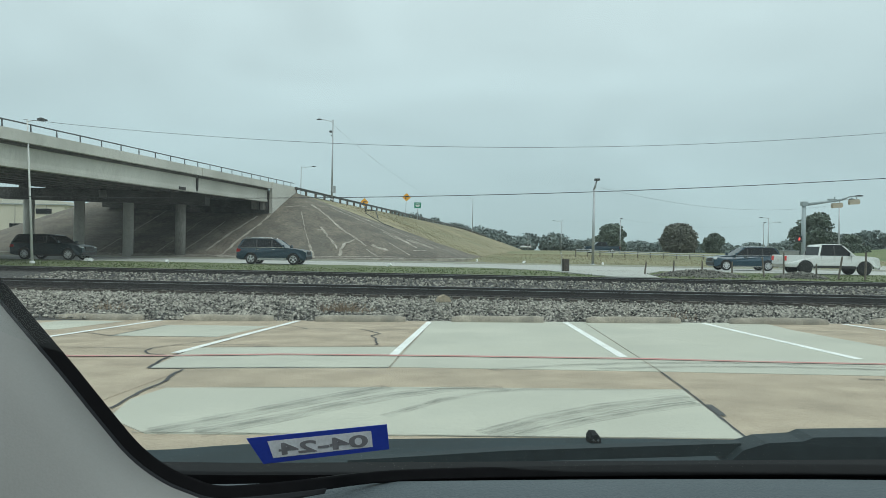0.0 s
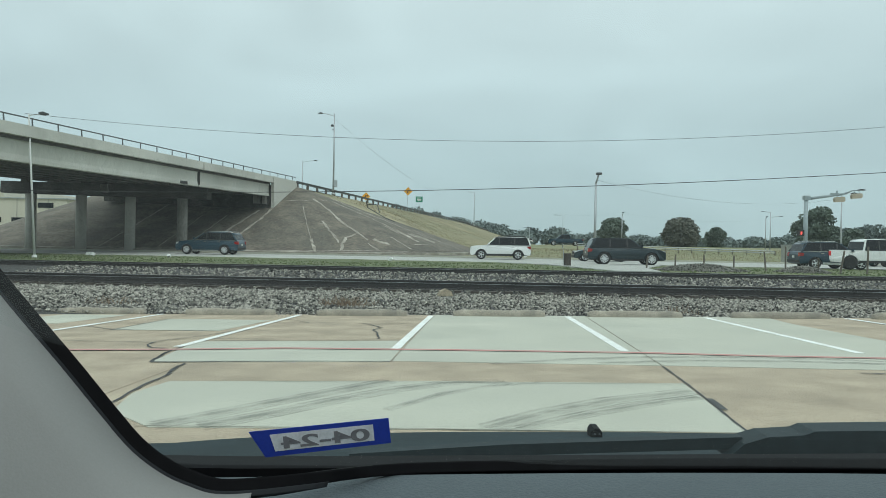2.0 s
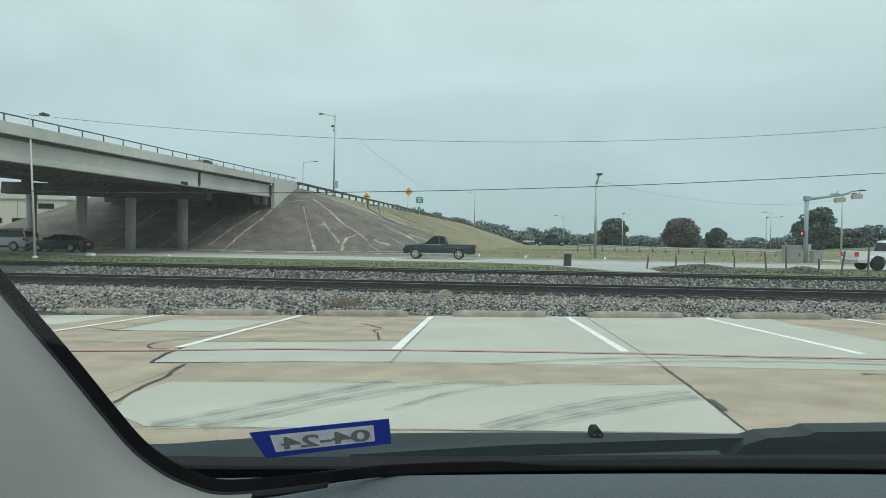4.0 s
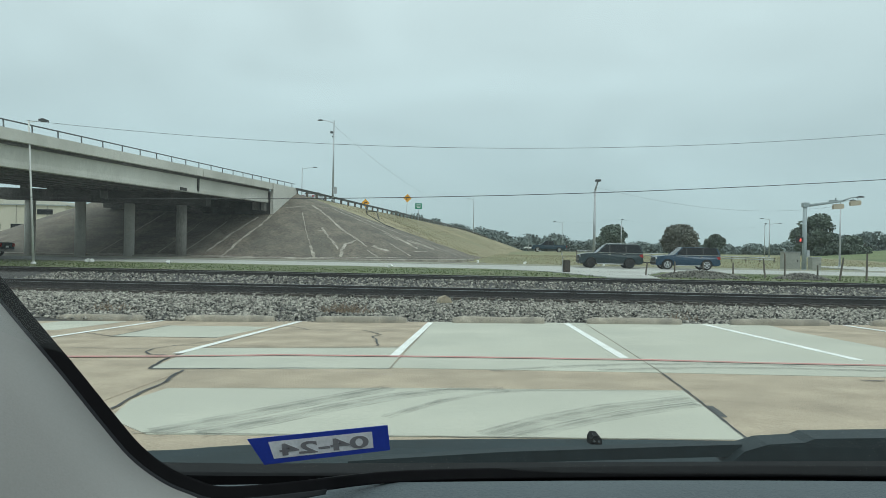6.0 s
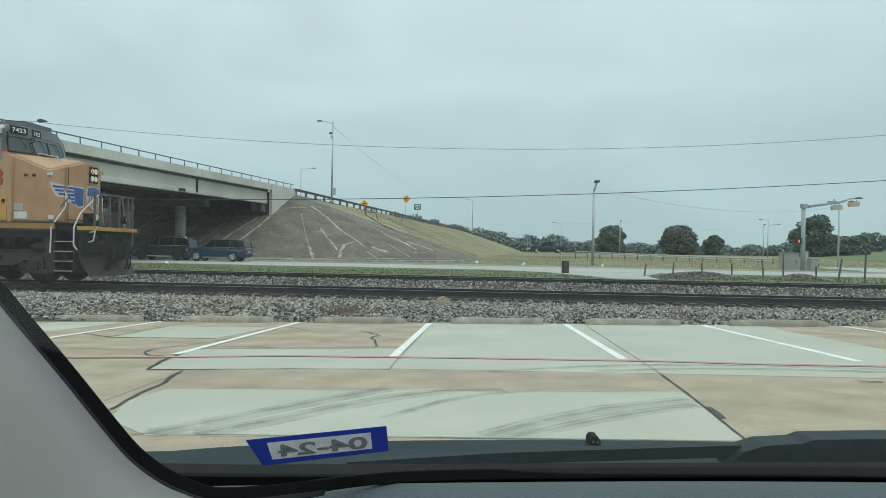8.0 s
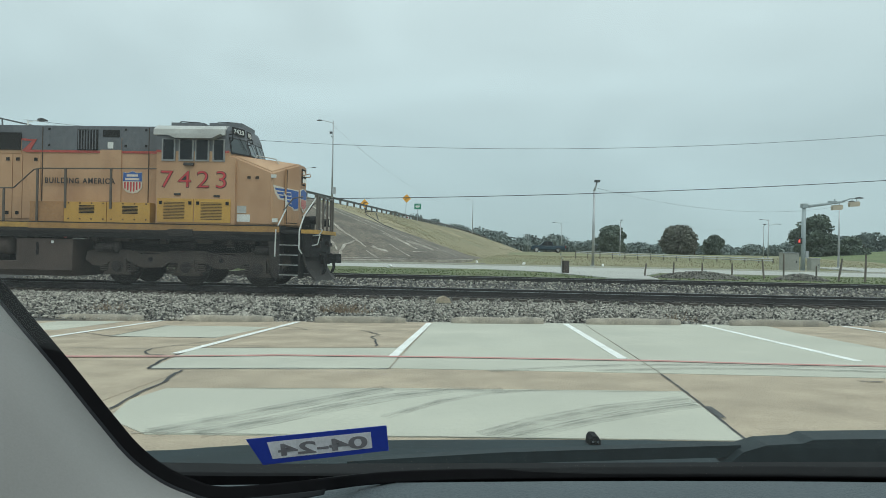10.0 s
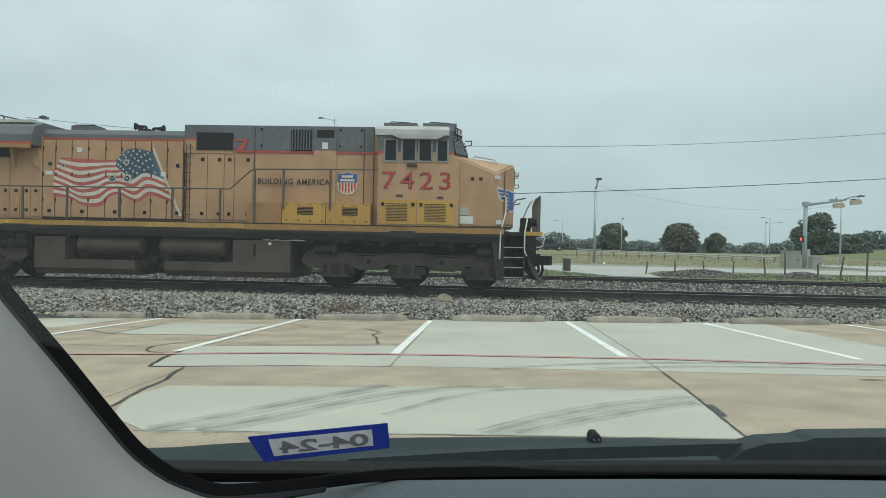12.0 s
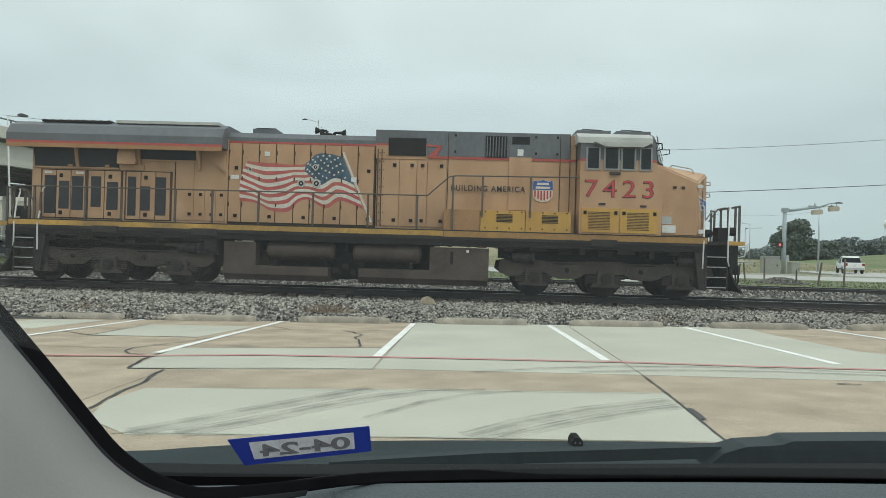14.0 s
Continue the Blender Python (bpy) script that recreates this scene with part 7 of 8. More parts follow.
def far_woods(x0, x1, y, fn, seed, n, label):
    rng = random.Random(seed)
    lobes = []
    for i in range(n):
        x = x0 + (x1 - x0) * (i + rng.random()) / n
        top = fn(x) * rng.uniform(0.78, 1.03)
        r = rng.uniform(3.0, 5.5)
        lobes.append((x, y + rng.uniform(-12, 12), max(r * 0.6, top - r * 0.8), r * 1.15, r, r * 0.8))
        lobes.append((x + rng.uniform(-3, 3), y + rng.uniform(-14, 6), max(1.5, top * 0.4), r * 1.1, r, max(2.0, top * 0.4)))
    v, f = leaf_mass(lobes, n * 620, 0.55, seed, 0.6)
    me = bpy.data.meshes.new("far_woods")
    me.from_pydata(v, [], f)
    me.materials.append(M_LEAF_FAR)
    tagged(new("far_woods", me), label, "woods", kind="stuff")


def canopy(x):
    """Height of the distant tree tops along the horizon."""
    pts = [(-40, 19.5), (-10, 17.5), (13, 13.2), (25, 11), (42, 9.3), (58, 9.6), (75, 7.0), (100, 6.0), (150, 6.2), (175, 7.5), (200, 12.5), (225, 14.5), (330, 15), (420, 15)]
    for (a, b), (c, d) in zip(pts, pts[1:]):
        if x <= c:
            return b + (d - b) * (x - a) / (c - a)
    return 12


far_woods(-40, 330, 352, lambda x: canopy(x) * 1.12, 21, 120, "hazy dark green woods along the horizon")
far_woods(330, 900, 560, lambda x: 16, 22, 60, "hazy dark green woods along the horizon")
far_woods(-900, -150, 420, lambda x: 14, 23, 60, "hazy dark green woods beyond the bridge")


# ================= building, water tower =================
def build_warehouse():
    w = thing("warehouse", pose(-100, 140, 0), "cream panelled warehouse beyond the overpass", "building")
    bm = bmesh.new()
    quad_box(bm, -34, 27.5, -9.5, 20, -0.5, 8.3)
    part("wall", bm, M_CREAM, w, "cream wall panels")
    bm = bmesh.new()
    quad_box(bm, -34, 15.5, -9.6, 20, 8.3, 10.3)
    part("upper_wall", bm, M_CREAM, w, "cream upper storey")
    bm = bmesh.new()
    quad_box(bm, -34.4, 28, -9.8, 20.4, 8.3, 8.5)
    part("roof_edge", bm, M_STEEL, w, "pale metal roof edge")
    for x in (-30, -24, -18, -12, -6, 0, 6, 12, 18, 24):
        bm = bmesh.new()
        quad_box(bm, x - 0.05, x + 0.05, -9.56, -9.48, 0, 8.3)
        part("panel_joint", bm, M_CONC_D, w)
    for x, z in ((17, 3.7), (12, 3.7), (22, 6.6)):
        bm = bmesh.new()
        quad_box(bm, x, x + 3, -9.6, -9.4, z, z + 1.0)
        part("window", bm, M_GLASSD, w, "dark strip window")


build_warehouse()


def build_water_tower():
    w = thing("water_tower", pose(287, 400, 0), "white water tower on slim legs above the woods", "water tower")
    bm = bmesh.new()
    lathe(bm, [(1.5, 20), (9, 20.8), (13, 23), (13.6, 25.5), (13, 27.6), (8, 29.8), (1, 30.8)], n=28)
    part("tank", bm, M_WHITE, w, "white steel tank", True)
    for i in range(7):
        a = i * 2 * math.pi / 7
        bm = bmesh.new()
        tube(bm, (math.cos(a) * 12, math.sin(a) * 12, 0), (math.cos(a) * 12, math.sin(a) * 12, 23), 0.4, n=8)
        part("leg", bm, M_WHITE, w, "white tubular leg")


build_water_tower()


# ================= road vehicles =================
M_TYRE = mat("tyre_rubber", (0.018, 0.018, 0.018), 0.85, var=0.2)
M_RIM = mat("alloy_rim", (0.62, 0.63, 0.64), 0.35, 0.4, var=0.1)
M_RIMDARK = mat("dark_rim_well", (0.02, 0.02, 0.022), 0.7)
M_TRIM = mat("black_plastic_trim", (0.02, 0.02, 0.021), 0.6, var=0.15)
M_CHROME = mat("chrome_trim", (0.6, 0.61, 0.62), 0.2, 0.9)
M_HEAD = mat("headlight_glass", (0.62, 0.63, 0.62), 0.15, coat=0.5)
M_TAIL = mat("red_tail_lens", (0.28, 0.015, 0.015), 0.25, coat=0.5)
M_TAILON = mat("lit_red_tail_lens", (0.75, 0.04, 0.035), 0.3)
M_PLATE = mat("plate_white", (0.6, 0.6, 0.58), 0.5)
CAR_WHEELS = {}

# outlines as (x from rear -0.5 to front 0.5, z as a share of the height)
SHAPES = {
    "suv": dict(body=[(-0.5, 0.30), (-0.5, 0.52), (-0.488, 0.63), (-0.47, 0.655), (0.0, 0.655), (0.19, 0.65), (0.36, 0.60), (0.465, 0.545), (0.495, 0.47), (0.5, 0.30), (0.485, 0.2)],
                glass=[(-0.475, 0.645), (-0.435, 0.90), (-0.40, 0.965), (-0.2, 0.985), (0.0, 0.975), (0.055, 0.94), (0.205, 0.645)], roof=(-0.455, 0.06, 0.975), pillars=((-0.475, -0.40), (-0.215, -0.215), (0.005, 0.0), (0.195, 0.05))),
    "boxy_suv": dict(body=[(-0.5, 0.28), (-0.5, 0.55), (-0.493, 0.62), (-0.485, 0.645), (0.0, 0.635), (0.215, 0.63), (0.38, 0.60), (0.475, 0.565), (0.492, 0.5), (0.5, 0.30), (0.485, 0.2)],
                     glass=[(-0.49, 0.635), (-0.462, 0.90), (-0.44, 0.965), (-0.2, 0.985), (0.06, 0.98), (0.09, 0.95), (0.222, 0.63)], roof=(-0.47, 0.095, 0.98), pillars=((-0.49, -0.45), (-0.235, -0.235), (0.02, 0.015), (0.212, 0.085))),
    "sedan": dict(body=[(-0.5, 0.34), (-0.498, 0.55), (-0.48, 0.66), (-0.44, 0.70), (-0.36, 0.705), (0.0, 0.665), (0.215, 0.655), (0.38, 0.585), (0.47, 0.50), (0.497, 0.42), (0.5, 0.28), (0.485, 0.17)],
                  glass=[(-0.385, 0.69), (-0.235, 0.93), (-0.16, 0.98), (-0.03, 1.0), (0.05, 0.97), (0.235, 0.655)], roof=(-0.225, 0.06, 0.985), pillars=((-0.385, -0.215), (-0.075, -0.075), (0.225, 0.05))),
    "pickup": dict(body=[(-0.5, 0.34), (-0.5, 0.60), (-0.495, 0.625), (-0.14, 0.625), (0.1, 0.625), (0.235, 0.625), (0.40, 0.605), (0.475, 0.575), (0.495, 0.50), (0.5, 0.32), (0.485, 0.24)],
                   glass=[(-0.145, 0.615), (-0.13, 0.90), (-0.105, 0.965), (0.0, 0.99), (0.10, 0.98), (0.125, 0.955), (0.245, 0.62)], roof=(-0.125, 0.125, 0.98), pillars=((-0.145, -0.115), (0.02, 0.02), (0.235, 0.115))),
    "old_pickup": dict(body=[(-0.5, 0.34), (-0.5, 0.60), (-0.497, 0.625), (-0.12, 0.625), (0.1, 0.62), (0.225, 0.62), (0.40, 0.59), (0.475, 0.555), (0.49, 0.50), (0.5, 0.32), (0.485, 0.24)],
                       glass=[(-0.10, 0.615), (-0.085, 0.91), (-0.06, 0.965), (0.02, 0.985), (0.07, 0.975), (0.095, 0.94), (0.22, 0.62)], roof=(-0.085, 0.095, 0.975), pillars=((-0.10, -0.07), (0.0, 0.0), (0.212, 0.085))),
}


def wheel_mesh(r, w, spokes):
    """Tyre and rim meshes, axle along y."""
    turn = pose(0, 0, 0, 90, 0, 0)
    bm = bmesh.new()
    lathe(bm, [(r * 0.62, -w / 2), (r * 0.9, -w / 2), (r * 0.985, -w * 0.38), (r, -w * 0.2), (r, w * 0.2), (r * 0.985, w * 0.38), (r * 0.9, w / 2), (r * 0.62, w / 2)], turn, 28)
    tyre = done(bm, "wheel", M_TYRE, True)
    bm = bmesh.new()
    for sd in (-1, 1):
        for i in range(spokes):
            a = 2 * math.pi * i / spokes
            m = pose(0, sd * (w / 2 - 0.01), 0, 0, math.degrees(a), 0)
            quad_box(bm, -r * 0.075, r * 0.075, -0.02, 0.025, r * 0.1, r * 0.62, m)
        lathe(bm, [(r * 0.16, -0.03), (r * 0.16, 0.03)], pose(0, sd * (w / 2 - 0.005), 0) @ turn, 12)
        n = 26
        for i in range(n):
            a0, a1 = 2 * math.pi * i / n, 2 * math.pi * (i + 1) / n
            vs = [bm.verts.new((math.cos(a) * q, sd * (w / 2 + 0.012), math.sin(a) * q)) for q, a in ((r * 0.58, a0), (r * 0.66, a0), (r * 0.66, a1), (r * 0.58, a1))]
            bm.faces.new(vs)
    rim = done(bm, "rim", M_RIM)
    bm = bmesh.new()
    for sd in (-1, 1):
        tube(bm, (0, sd * (w / 2 - 0.035), 0), (0, sd * (w / 2 - 0.02), 0), r * 0.6, n=20)
    return tyre, rim, done(bm, "rim_well", M_RIMDARK)


def car(name, style, l, h, w, paint, label, spokes=5, wr=0.36, ax=(-0.29, 0.315), chrome=False, rack=False, rim_dark=False, clad=False, tail_on=False, category="car", tint=True):
    sh = SHAPES[style]
    c = thing(name, Matrix.Identity(4), label, category, "road traffic")
    pick = "pickup" in style
    # lower body with wheel arches cut into its outline
    bottom = 0.17 * h if not pick else 0.23 * h
    poly = [(x * l, z * h) for x, z in sh["body"]]
    low = []
    for xw in (ax[1] * l, ax[0] * l):
        R = wr * 1.17
        for i in range(9):
            a = math.pi * i / 8
            z = wr + R * math.sin(a)
            low.append((xw + R * math.cos(a), max(bottom, z)))
    poly = poly + [(0.47 * l, bottom)] + low + [(-0.485 * l, bottom + 0.04)]
    bm = bmesh.new()
    prism(bm, poly, -w / 2, w / 2, "y")
    for v in bm.verts:   # tumblehome and plan taper
        zf = v.co.z / h
        if zf > 0.45:
            v.co.y *= 1 - (zf - 0.45) * 0.22
        if abs(v.co.x) > 0.42 * l:
            v.co.y *= 0.93
        if zf < 0.3:
            v.co.y *= 0.975
    soften(bm, 0.035, 2, 0.5)
    part("body", bm, paint, c)
    if pick:     # load bed well, dark inside
        bm = bmesh.new()
        quad_box(bm, -0.485 * l, sh["glass"][0][0] * l - 0.05, -w * 0.42, w * 0.42, 0.60 * h, 0.632 * h)
        part("bed", bm, M_TRIM, c, "dark load bed")
    # glasshouse
    g = [(x * l, z * h) for x, z in sh["glass"]]
    bm = bmesh.new()
    prism(bm, g, -w / 2, w / 2, "y")
    z0, z1 = g[0][1], h
    def inset(z):
        return 0.945 - 0.16 * max(0, (z - z0) / (z1 - z0))
    for v in bm.verts:
        v.co.y *= inset(v.co.z)
    part("windows", bm, M_GLASSD, c, "dark tinted glass")
    # roof skin
    bm = bmesh.new()
    top = [p for p in g if p[1] > 0.88 * h]
    pts = [(x, z + 0.012) for x, z in top] + [(x, z - 0.05) for x, z in top[::-1]]
    prism(bm, pts, -w / 2 * inset(h) - 0.012, w / 2 * inset(h) + 0.012, "y")
    soften(bm, 0.012, 1)
    part("roof", bm, paint, c, "", True)
    # pillars
    for i, (xb, xt) in enumerate(sh["pillars"]):
        wide = 0.055 if i in (0, len(sh["pillars"]) - 1) else 0.04
        for sd in (-1, 1):
            bm = bmesh.new()
            zt = 0.945 * h
            a = [(xb * l - wide, z0), (xb * l + wide, z0), (xt * l + wide, zt), (xt * l - wide, zt)]
            vs = []
            for k in (0.0, 0.016):
                for x, z in a:
                    vs.append(bm.verts.new((x, sd * (w / 2 * inset(z) + k - 0.004), z)))
            for q in ((0, 1, 2, 3), (4, 5, 6, 7), (0, 1, 5, 4), (1, 2, 6, 5), (2, 3, 7, 6), (3, 0, 4, 7)):
                bm.faces.new([vs[k] for k in q])
            part("pillar", bm, paint if i in (0, len(sh["pillars"]) - 1) else M_TRIM, c)
    # trim line under the windows
    for sd in (-1, 1):
        y = sd * (w / 2 * 0.952)
        bm = bmesh.new()
        quad_box(bm, g[0][0] + 0.08, g[-1][0] - 0.1, y - 0.012, y + 0.012, z0 - 0.012, z0 + 0.018)
        part("belt_trim", bm, M_CHROME if chrome else M_TRIM, c)
        for x in ((-0.2, 0.03) if not pick else (0.03,)):
            bm = bmesh.new()
            quad_box(bm, x * l - 0.11, x * l + 0.11, sd * w * 0.485 - 0.02, sd * w * 0.485 + 0.02, z0 - 0.14, z0 - 0.10)
            part("door_handle", bm, M_CHROME if chrome else paint, c)
        bm = bmesh.new()
        quad_box(bm, ax[0] * l + wr * 1.25, ax[1] * l - wr * 1.25, sd * w * 0.488 - 0.02, sd * w * 0.488 + 0.02, bottom - 0.02, bottom + (0.14 if clad else 0.06))
        part("sill", bm, M_TRIM if not chrome else M_CHROME, c)
        bm = bmesh.new()
        prism(bm, [(0.175 * l, z0 + 0.02), (0.175 * l + 0.12, z0 + 0.03), (0.175 * l + 0.09, z0 + 0.18), (0.175 * l - 0.02, z0 + 0.18)], sd * w * 0.5, sd * (w * 0.5 + 0.17), "y")
        soften(bm, 0.02, 1)
        part("mirror", bm, paint, c)
        for x in ((-0.21, 0.005, 0.185) if not pick else (-0.125, 0.02, 0.19)):   # door gaps
            bm = bmesh.new()
            quad_box(bm, x * l - 0.006, x * l + 0.006, sd * w * 0.49 - 0.012, sd * w * 0.49 + 0.012, bottom + 0.1, z0)
            part("door_gap", bm, M_TRIM, c)
        for xw in ax:   # arch lips
            bm = bmesh.new()
            R0, R1 = wr * 1.15, wr * 1.26
            prev = None
            for i in range(13):
                a = math.pi * i / 12
                cur = [bm.verts.new((xw * l + math.cos(a) * q, sd * (w / 2 * 0.985 + k), wr + math.sin(a) * q)) for q, k in ((R0, 0.004), (R1, 0.004))]
                if prev:
                    bm.faces.new((prev[0], prev[1], cur[1], cur[0]))
                prev = cur
            part("arch_lip", bm, M_TRIM if clad else (M_CHROME if style == "old_pickup" else paint), c)
        bm = bmesh.new()
        prism(bm, [(0.41 * l, 0.50 * h), (0.487 * l, 0.45 * h), (0.49 * l, 0.52 * h), (0.45 * l, 0.555 * h)], sd * w * 0.28, sd * w * 0.462, "y")
        part("headlight", bm, M_HEAD, c, "clear headlight")
        bm = bmesh.new()
        prism(bm, [(-0.503 * l, 0.44 * h), (-0.483 * l, 0.44 * h), (-0.483 * l, 0.59 * h), (-0.503 * l, 0.59 * h)] if pick else [(-0.503 * l, 0.46 * h), (-0.45 * l, 0.48 * h), (-0.44 * l, 0.57 * h), (-0.497 * l, 0.60 * h)], sd * w * 0.33, sd * w * 0.468, "y")
        part("tail_light", bm, M_TAILON if tail_on else M_TAIL, c, "red tail light")
        if rack:
            bm = bmesh.new()
            pipe(bm, [(top[0][0] + 0.1, sd * w * 0.36, top[0][1]), (top[0][0] + 0.3, sd * w * 0.36, h * 1.025), (top[-1][0] - 0.35, sd * w * 0.36, h * 1.02), (top[-1][0] - 0.15, sd * w * 0.36, top[-1][1])], 0.02, 6)
            part("roof_rail", bm, M_CHROME if chrome else M_TRIM, c, "roof rail")
    bm = bmesh.new()
    quad_box(bm, 0.478 * l, 0.503 * l, -w * 0.42, w * 0.42, 0.21 * h, 0.33 * h)
    soften(bm, 0.03, 1)
    part("front_bumper", bm, M_CHROME if style == "old_pickup" else M_TRIM, c, "front bumper")
    bm = bmesh.new()
    quad_box(bm, 0.482 * l, 0.501 * l, -w * 0.26, w * 0.26, 0.37 * h, 0.52 * h)
    part("grille", bm, M_TRIM, c, "dark grille")
    bm = bmesh.new()
    quad_box(bm, -0.508 * l, -0.485 * l, -w * 0.43, w * 0.43, 0.23 * h, 0.33 * h)
    soften(bm, 0.03, 1)
    part("rear_bumper", bm, M_CHROME if pick else M_TRIM, c, "rear bumper")
    bm = bmesh.new()
    quad_box(bm, -0.506 * l, -0.497 * l, -0.15, 0.15, 0.40 * h, 0.40 * h + 0.15)
    part("plate", bm, M_PLATE, c, "plain pale plate")
    bm = bmesh.new()
    quad_box(bm, -0.46 * l, 0.46 * l, -w * 0.40, w * 0.40, bottom + 0.0, 0.45 * h)
    part("underbody", bm, M_TRIM, c, "dark underbody")
    # wheels
    tyre, rim, well = wheel_mesh(wr, 0.23, spokes)
    CAR_WHEELS[c.name] = []
    for xw in ax:
        for sd in (-1, 1):
            o = new("wheel", tyre)
            o.parent = c
            o.matrix_basis = pose(xw * l, sd * (w / 2 - 0.12), wr)
            for nm, me in (("rim", rim), ("rim_well", well)):
                q = new(nm, me)
                q.parent = o
                if nm == "rim" and rim_dark:
                    q.data = well
            CAR_WHEELS[c.name].append((o, (xw * l, sd * (w / 2 - 0.12), wr)))
    return c


def paint(name, color, rough=0.3, metal=0.3):
    return mat(name, color, rough, metal * 0.5, var=0.05, scale=2, fine=60, coat=0.4)


P_BLACK = paint("black_car_paint", (0.005, 0.019, 0.026))
P_NAVY = paint("deep_navy_car_paint", (0.004, 0.028, 0.047))
P_SLATE = paint("slate_blue_car_paint", (0.012, 0.046, 0.072))
P_WHITE = mat("white_car_paint", (0.74, 0.75, 0.74), 0.3, var=0.03, coat=0.5)
P_GREEN = paint("dark_green_car_paint", (0.008, 0.022, 0.024))
P_BLUE = paint("blue_car_paint", (0.006, 0.038, 0.075))
P_GREY = paint("steel_grey_car_paint", (0.085, 0.10, 0.12), 0.3, 0.5)
P_CHARCOAL = paint("charcoal_car_paint", (0.007, 0.022, 0.027))
P_SILVER = paint("silver_car_paint", (0.42, 0.43, 0.44), 0.3, 0.6)

CARS = {
    "A": car("suv", "suv", 5.05, 1.78, 2.0, P_BLACK, "black large modern suv with dark glass and bright rims", 10, 0.40, chrome=False),
    "B": car("suv", "suv", 4.65, 1.72, 1.84, P_NAVY, "dark navy compact suv with silver roof rails", 5, 0.36, chrome=True, rack=True, clad=True),
    "C": car("suv", "suv", 5.0, 1.77, 1.95, P_SLATE, "slate blue suv with chrome sill trim", 10, 0.38, chrome=True, rack=True),
    "D": car("pickup_truck", "pickup", 5.9, 1.98, 2.05, P_WHITE, "white crew cab pickup truck with dark wheels and lit tail lamps", 6, 0.43, ax=(-0.285, 0.335), rim_dark=True, clad=True, tail_on=True, category="pickup truck"),
    "E": car("suv", "boxy_suv", 4.8, 1.82, 1.85, P_WHITE, "white older boxy suv with dark cladding", 5, 0.38, clad=True, rack=True),
    "F": car("sedan", "sedan", 4.6, 1.45, 1.8, P_CHARCOAL, "dark charcoal compact sedan with silver wheels", 5, 0.33),
    "G": car("pickup_truck", "old_pickup", 5.75, 1.85, 1.95, P_GREEN, "dark green older extended cab pickup truck with chrome arches", 5, 0.40, ax=(-0.27, 0.325), chrome=True, category="pickup truck"),
    "J": car("suv", "boxy_suv", 5.05, 1.93, 2.0, P_CHARCOAL, "dark charcoal older large suv towing another", 5, 0.40, rim_dark=True, chrome=True, rack=True),
    "K": car("suv", "boxy_suv", 5.0, 1.80, 1.9, P_BLUE, "dark blue older suv being towed", 5, 0.39, chrome=True),
    "L": car("sedan", "sedan", 4.9, 1.47, 1.85, P_GREY, "steel grey sedan with bright wheels", 10, 0.34, chrome=True),
    "M": car("pickup_truck", "pickup", 5.9, 1.95, 2.05, P_WHITE, "white pickup truck turning into the side street", 6, 0.42, ax=(-0.285, 0.335), rim_dark=True, clad=True, category="pickup truck"),
    "H": car("sedan", "sedan", 4.8, 1.45, 1.85, P_SILVER, "silver sedan crossing the overpass", 5, 0.34),
    "V": car("suv", "suv", 4.9, 1.75, 1.9, P_WHITE, "distant white van on the upper road", 5, 0.36),
    "W": car("pickup_truck", "pickup", 5.8, 1.9, 2.0, P_NAVY, "distant dark pickup truck beyond the field barrier", 6, 0.40, ax=(-0.285, 0.335), category="pickup truck"),
    "S": car("sedan", "sedan", 4.7, 1.45, 1.85, P_GREY, "grey sedan seen behind the locomotive's steps", 5, 0.34),
}
bm = bmesh.new()
tube(bm, (-2.5, 0, 0.5), (-3.4, 0, 0.5), 0.05, n=8)
part("tow_bar", bm, M_TRIM, CARS["J"], "black tow bar")


# ================= the parked car round the camera =================
M_DASH = mat("charcoal_dashboard_plastic", (0.084, 0.102, 0.112), 0.7, var=0.08, scale=6, fine=300, bump=0.25, spec=0.25)
M_TRIMGREY = mat("grey_pillar_fabric", (0.25, 0.248, 0.24), 0.85, var=0.03, scale=8, fine=500, bump=0.06)
M_SEAL = mat("black_rubber_seal", (0.006, 0.006, 0.007), 0.75, var=0.2, spec=0.08)
M_HOOD = mat("dark_cowl_plastic", (0.014, 0.026, 0.031), 0.7, var=0.25, scale=6, fine=60, spec=0.12)
M_WIPER = mat("wiper_plastic", (0.014, 0.024, 0.028), 0.6, var=0.2, spec=0.18)
M_ROOFLIN = mat("pale_headliner", (0.45, 0.44, 0.42), 0.9, var=0.05)


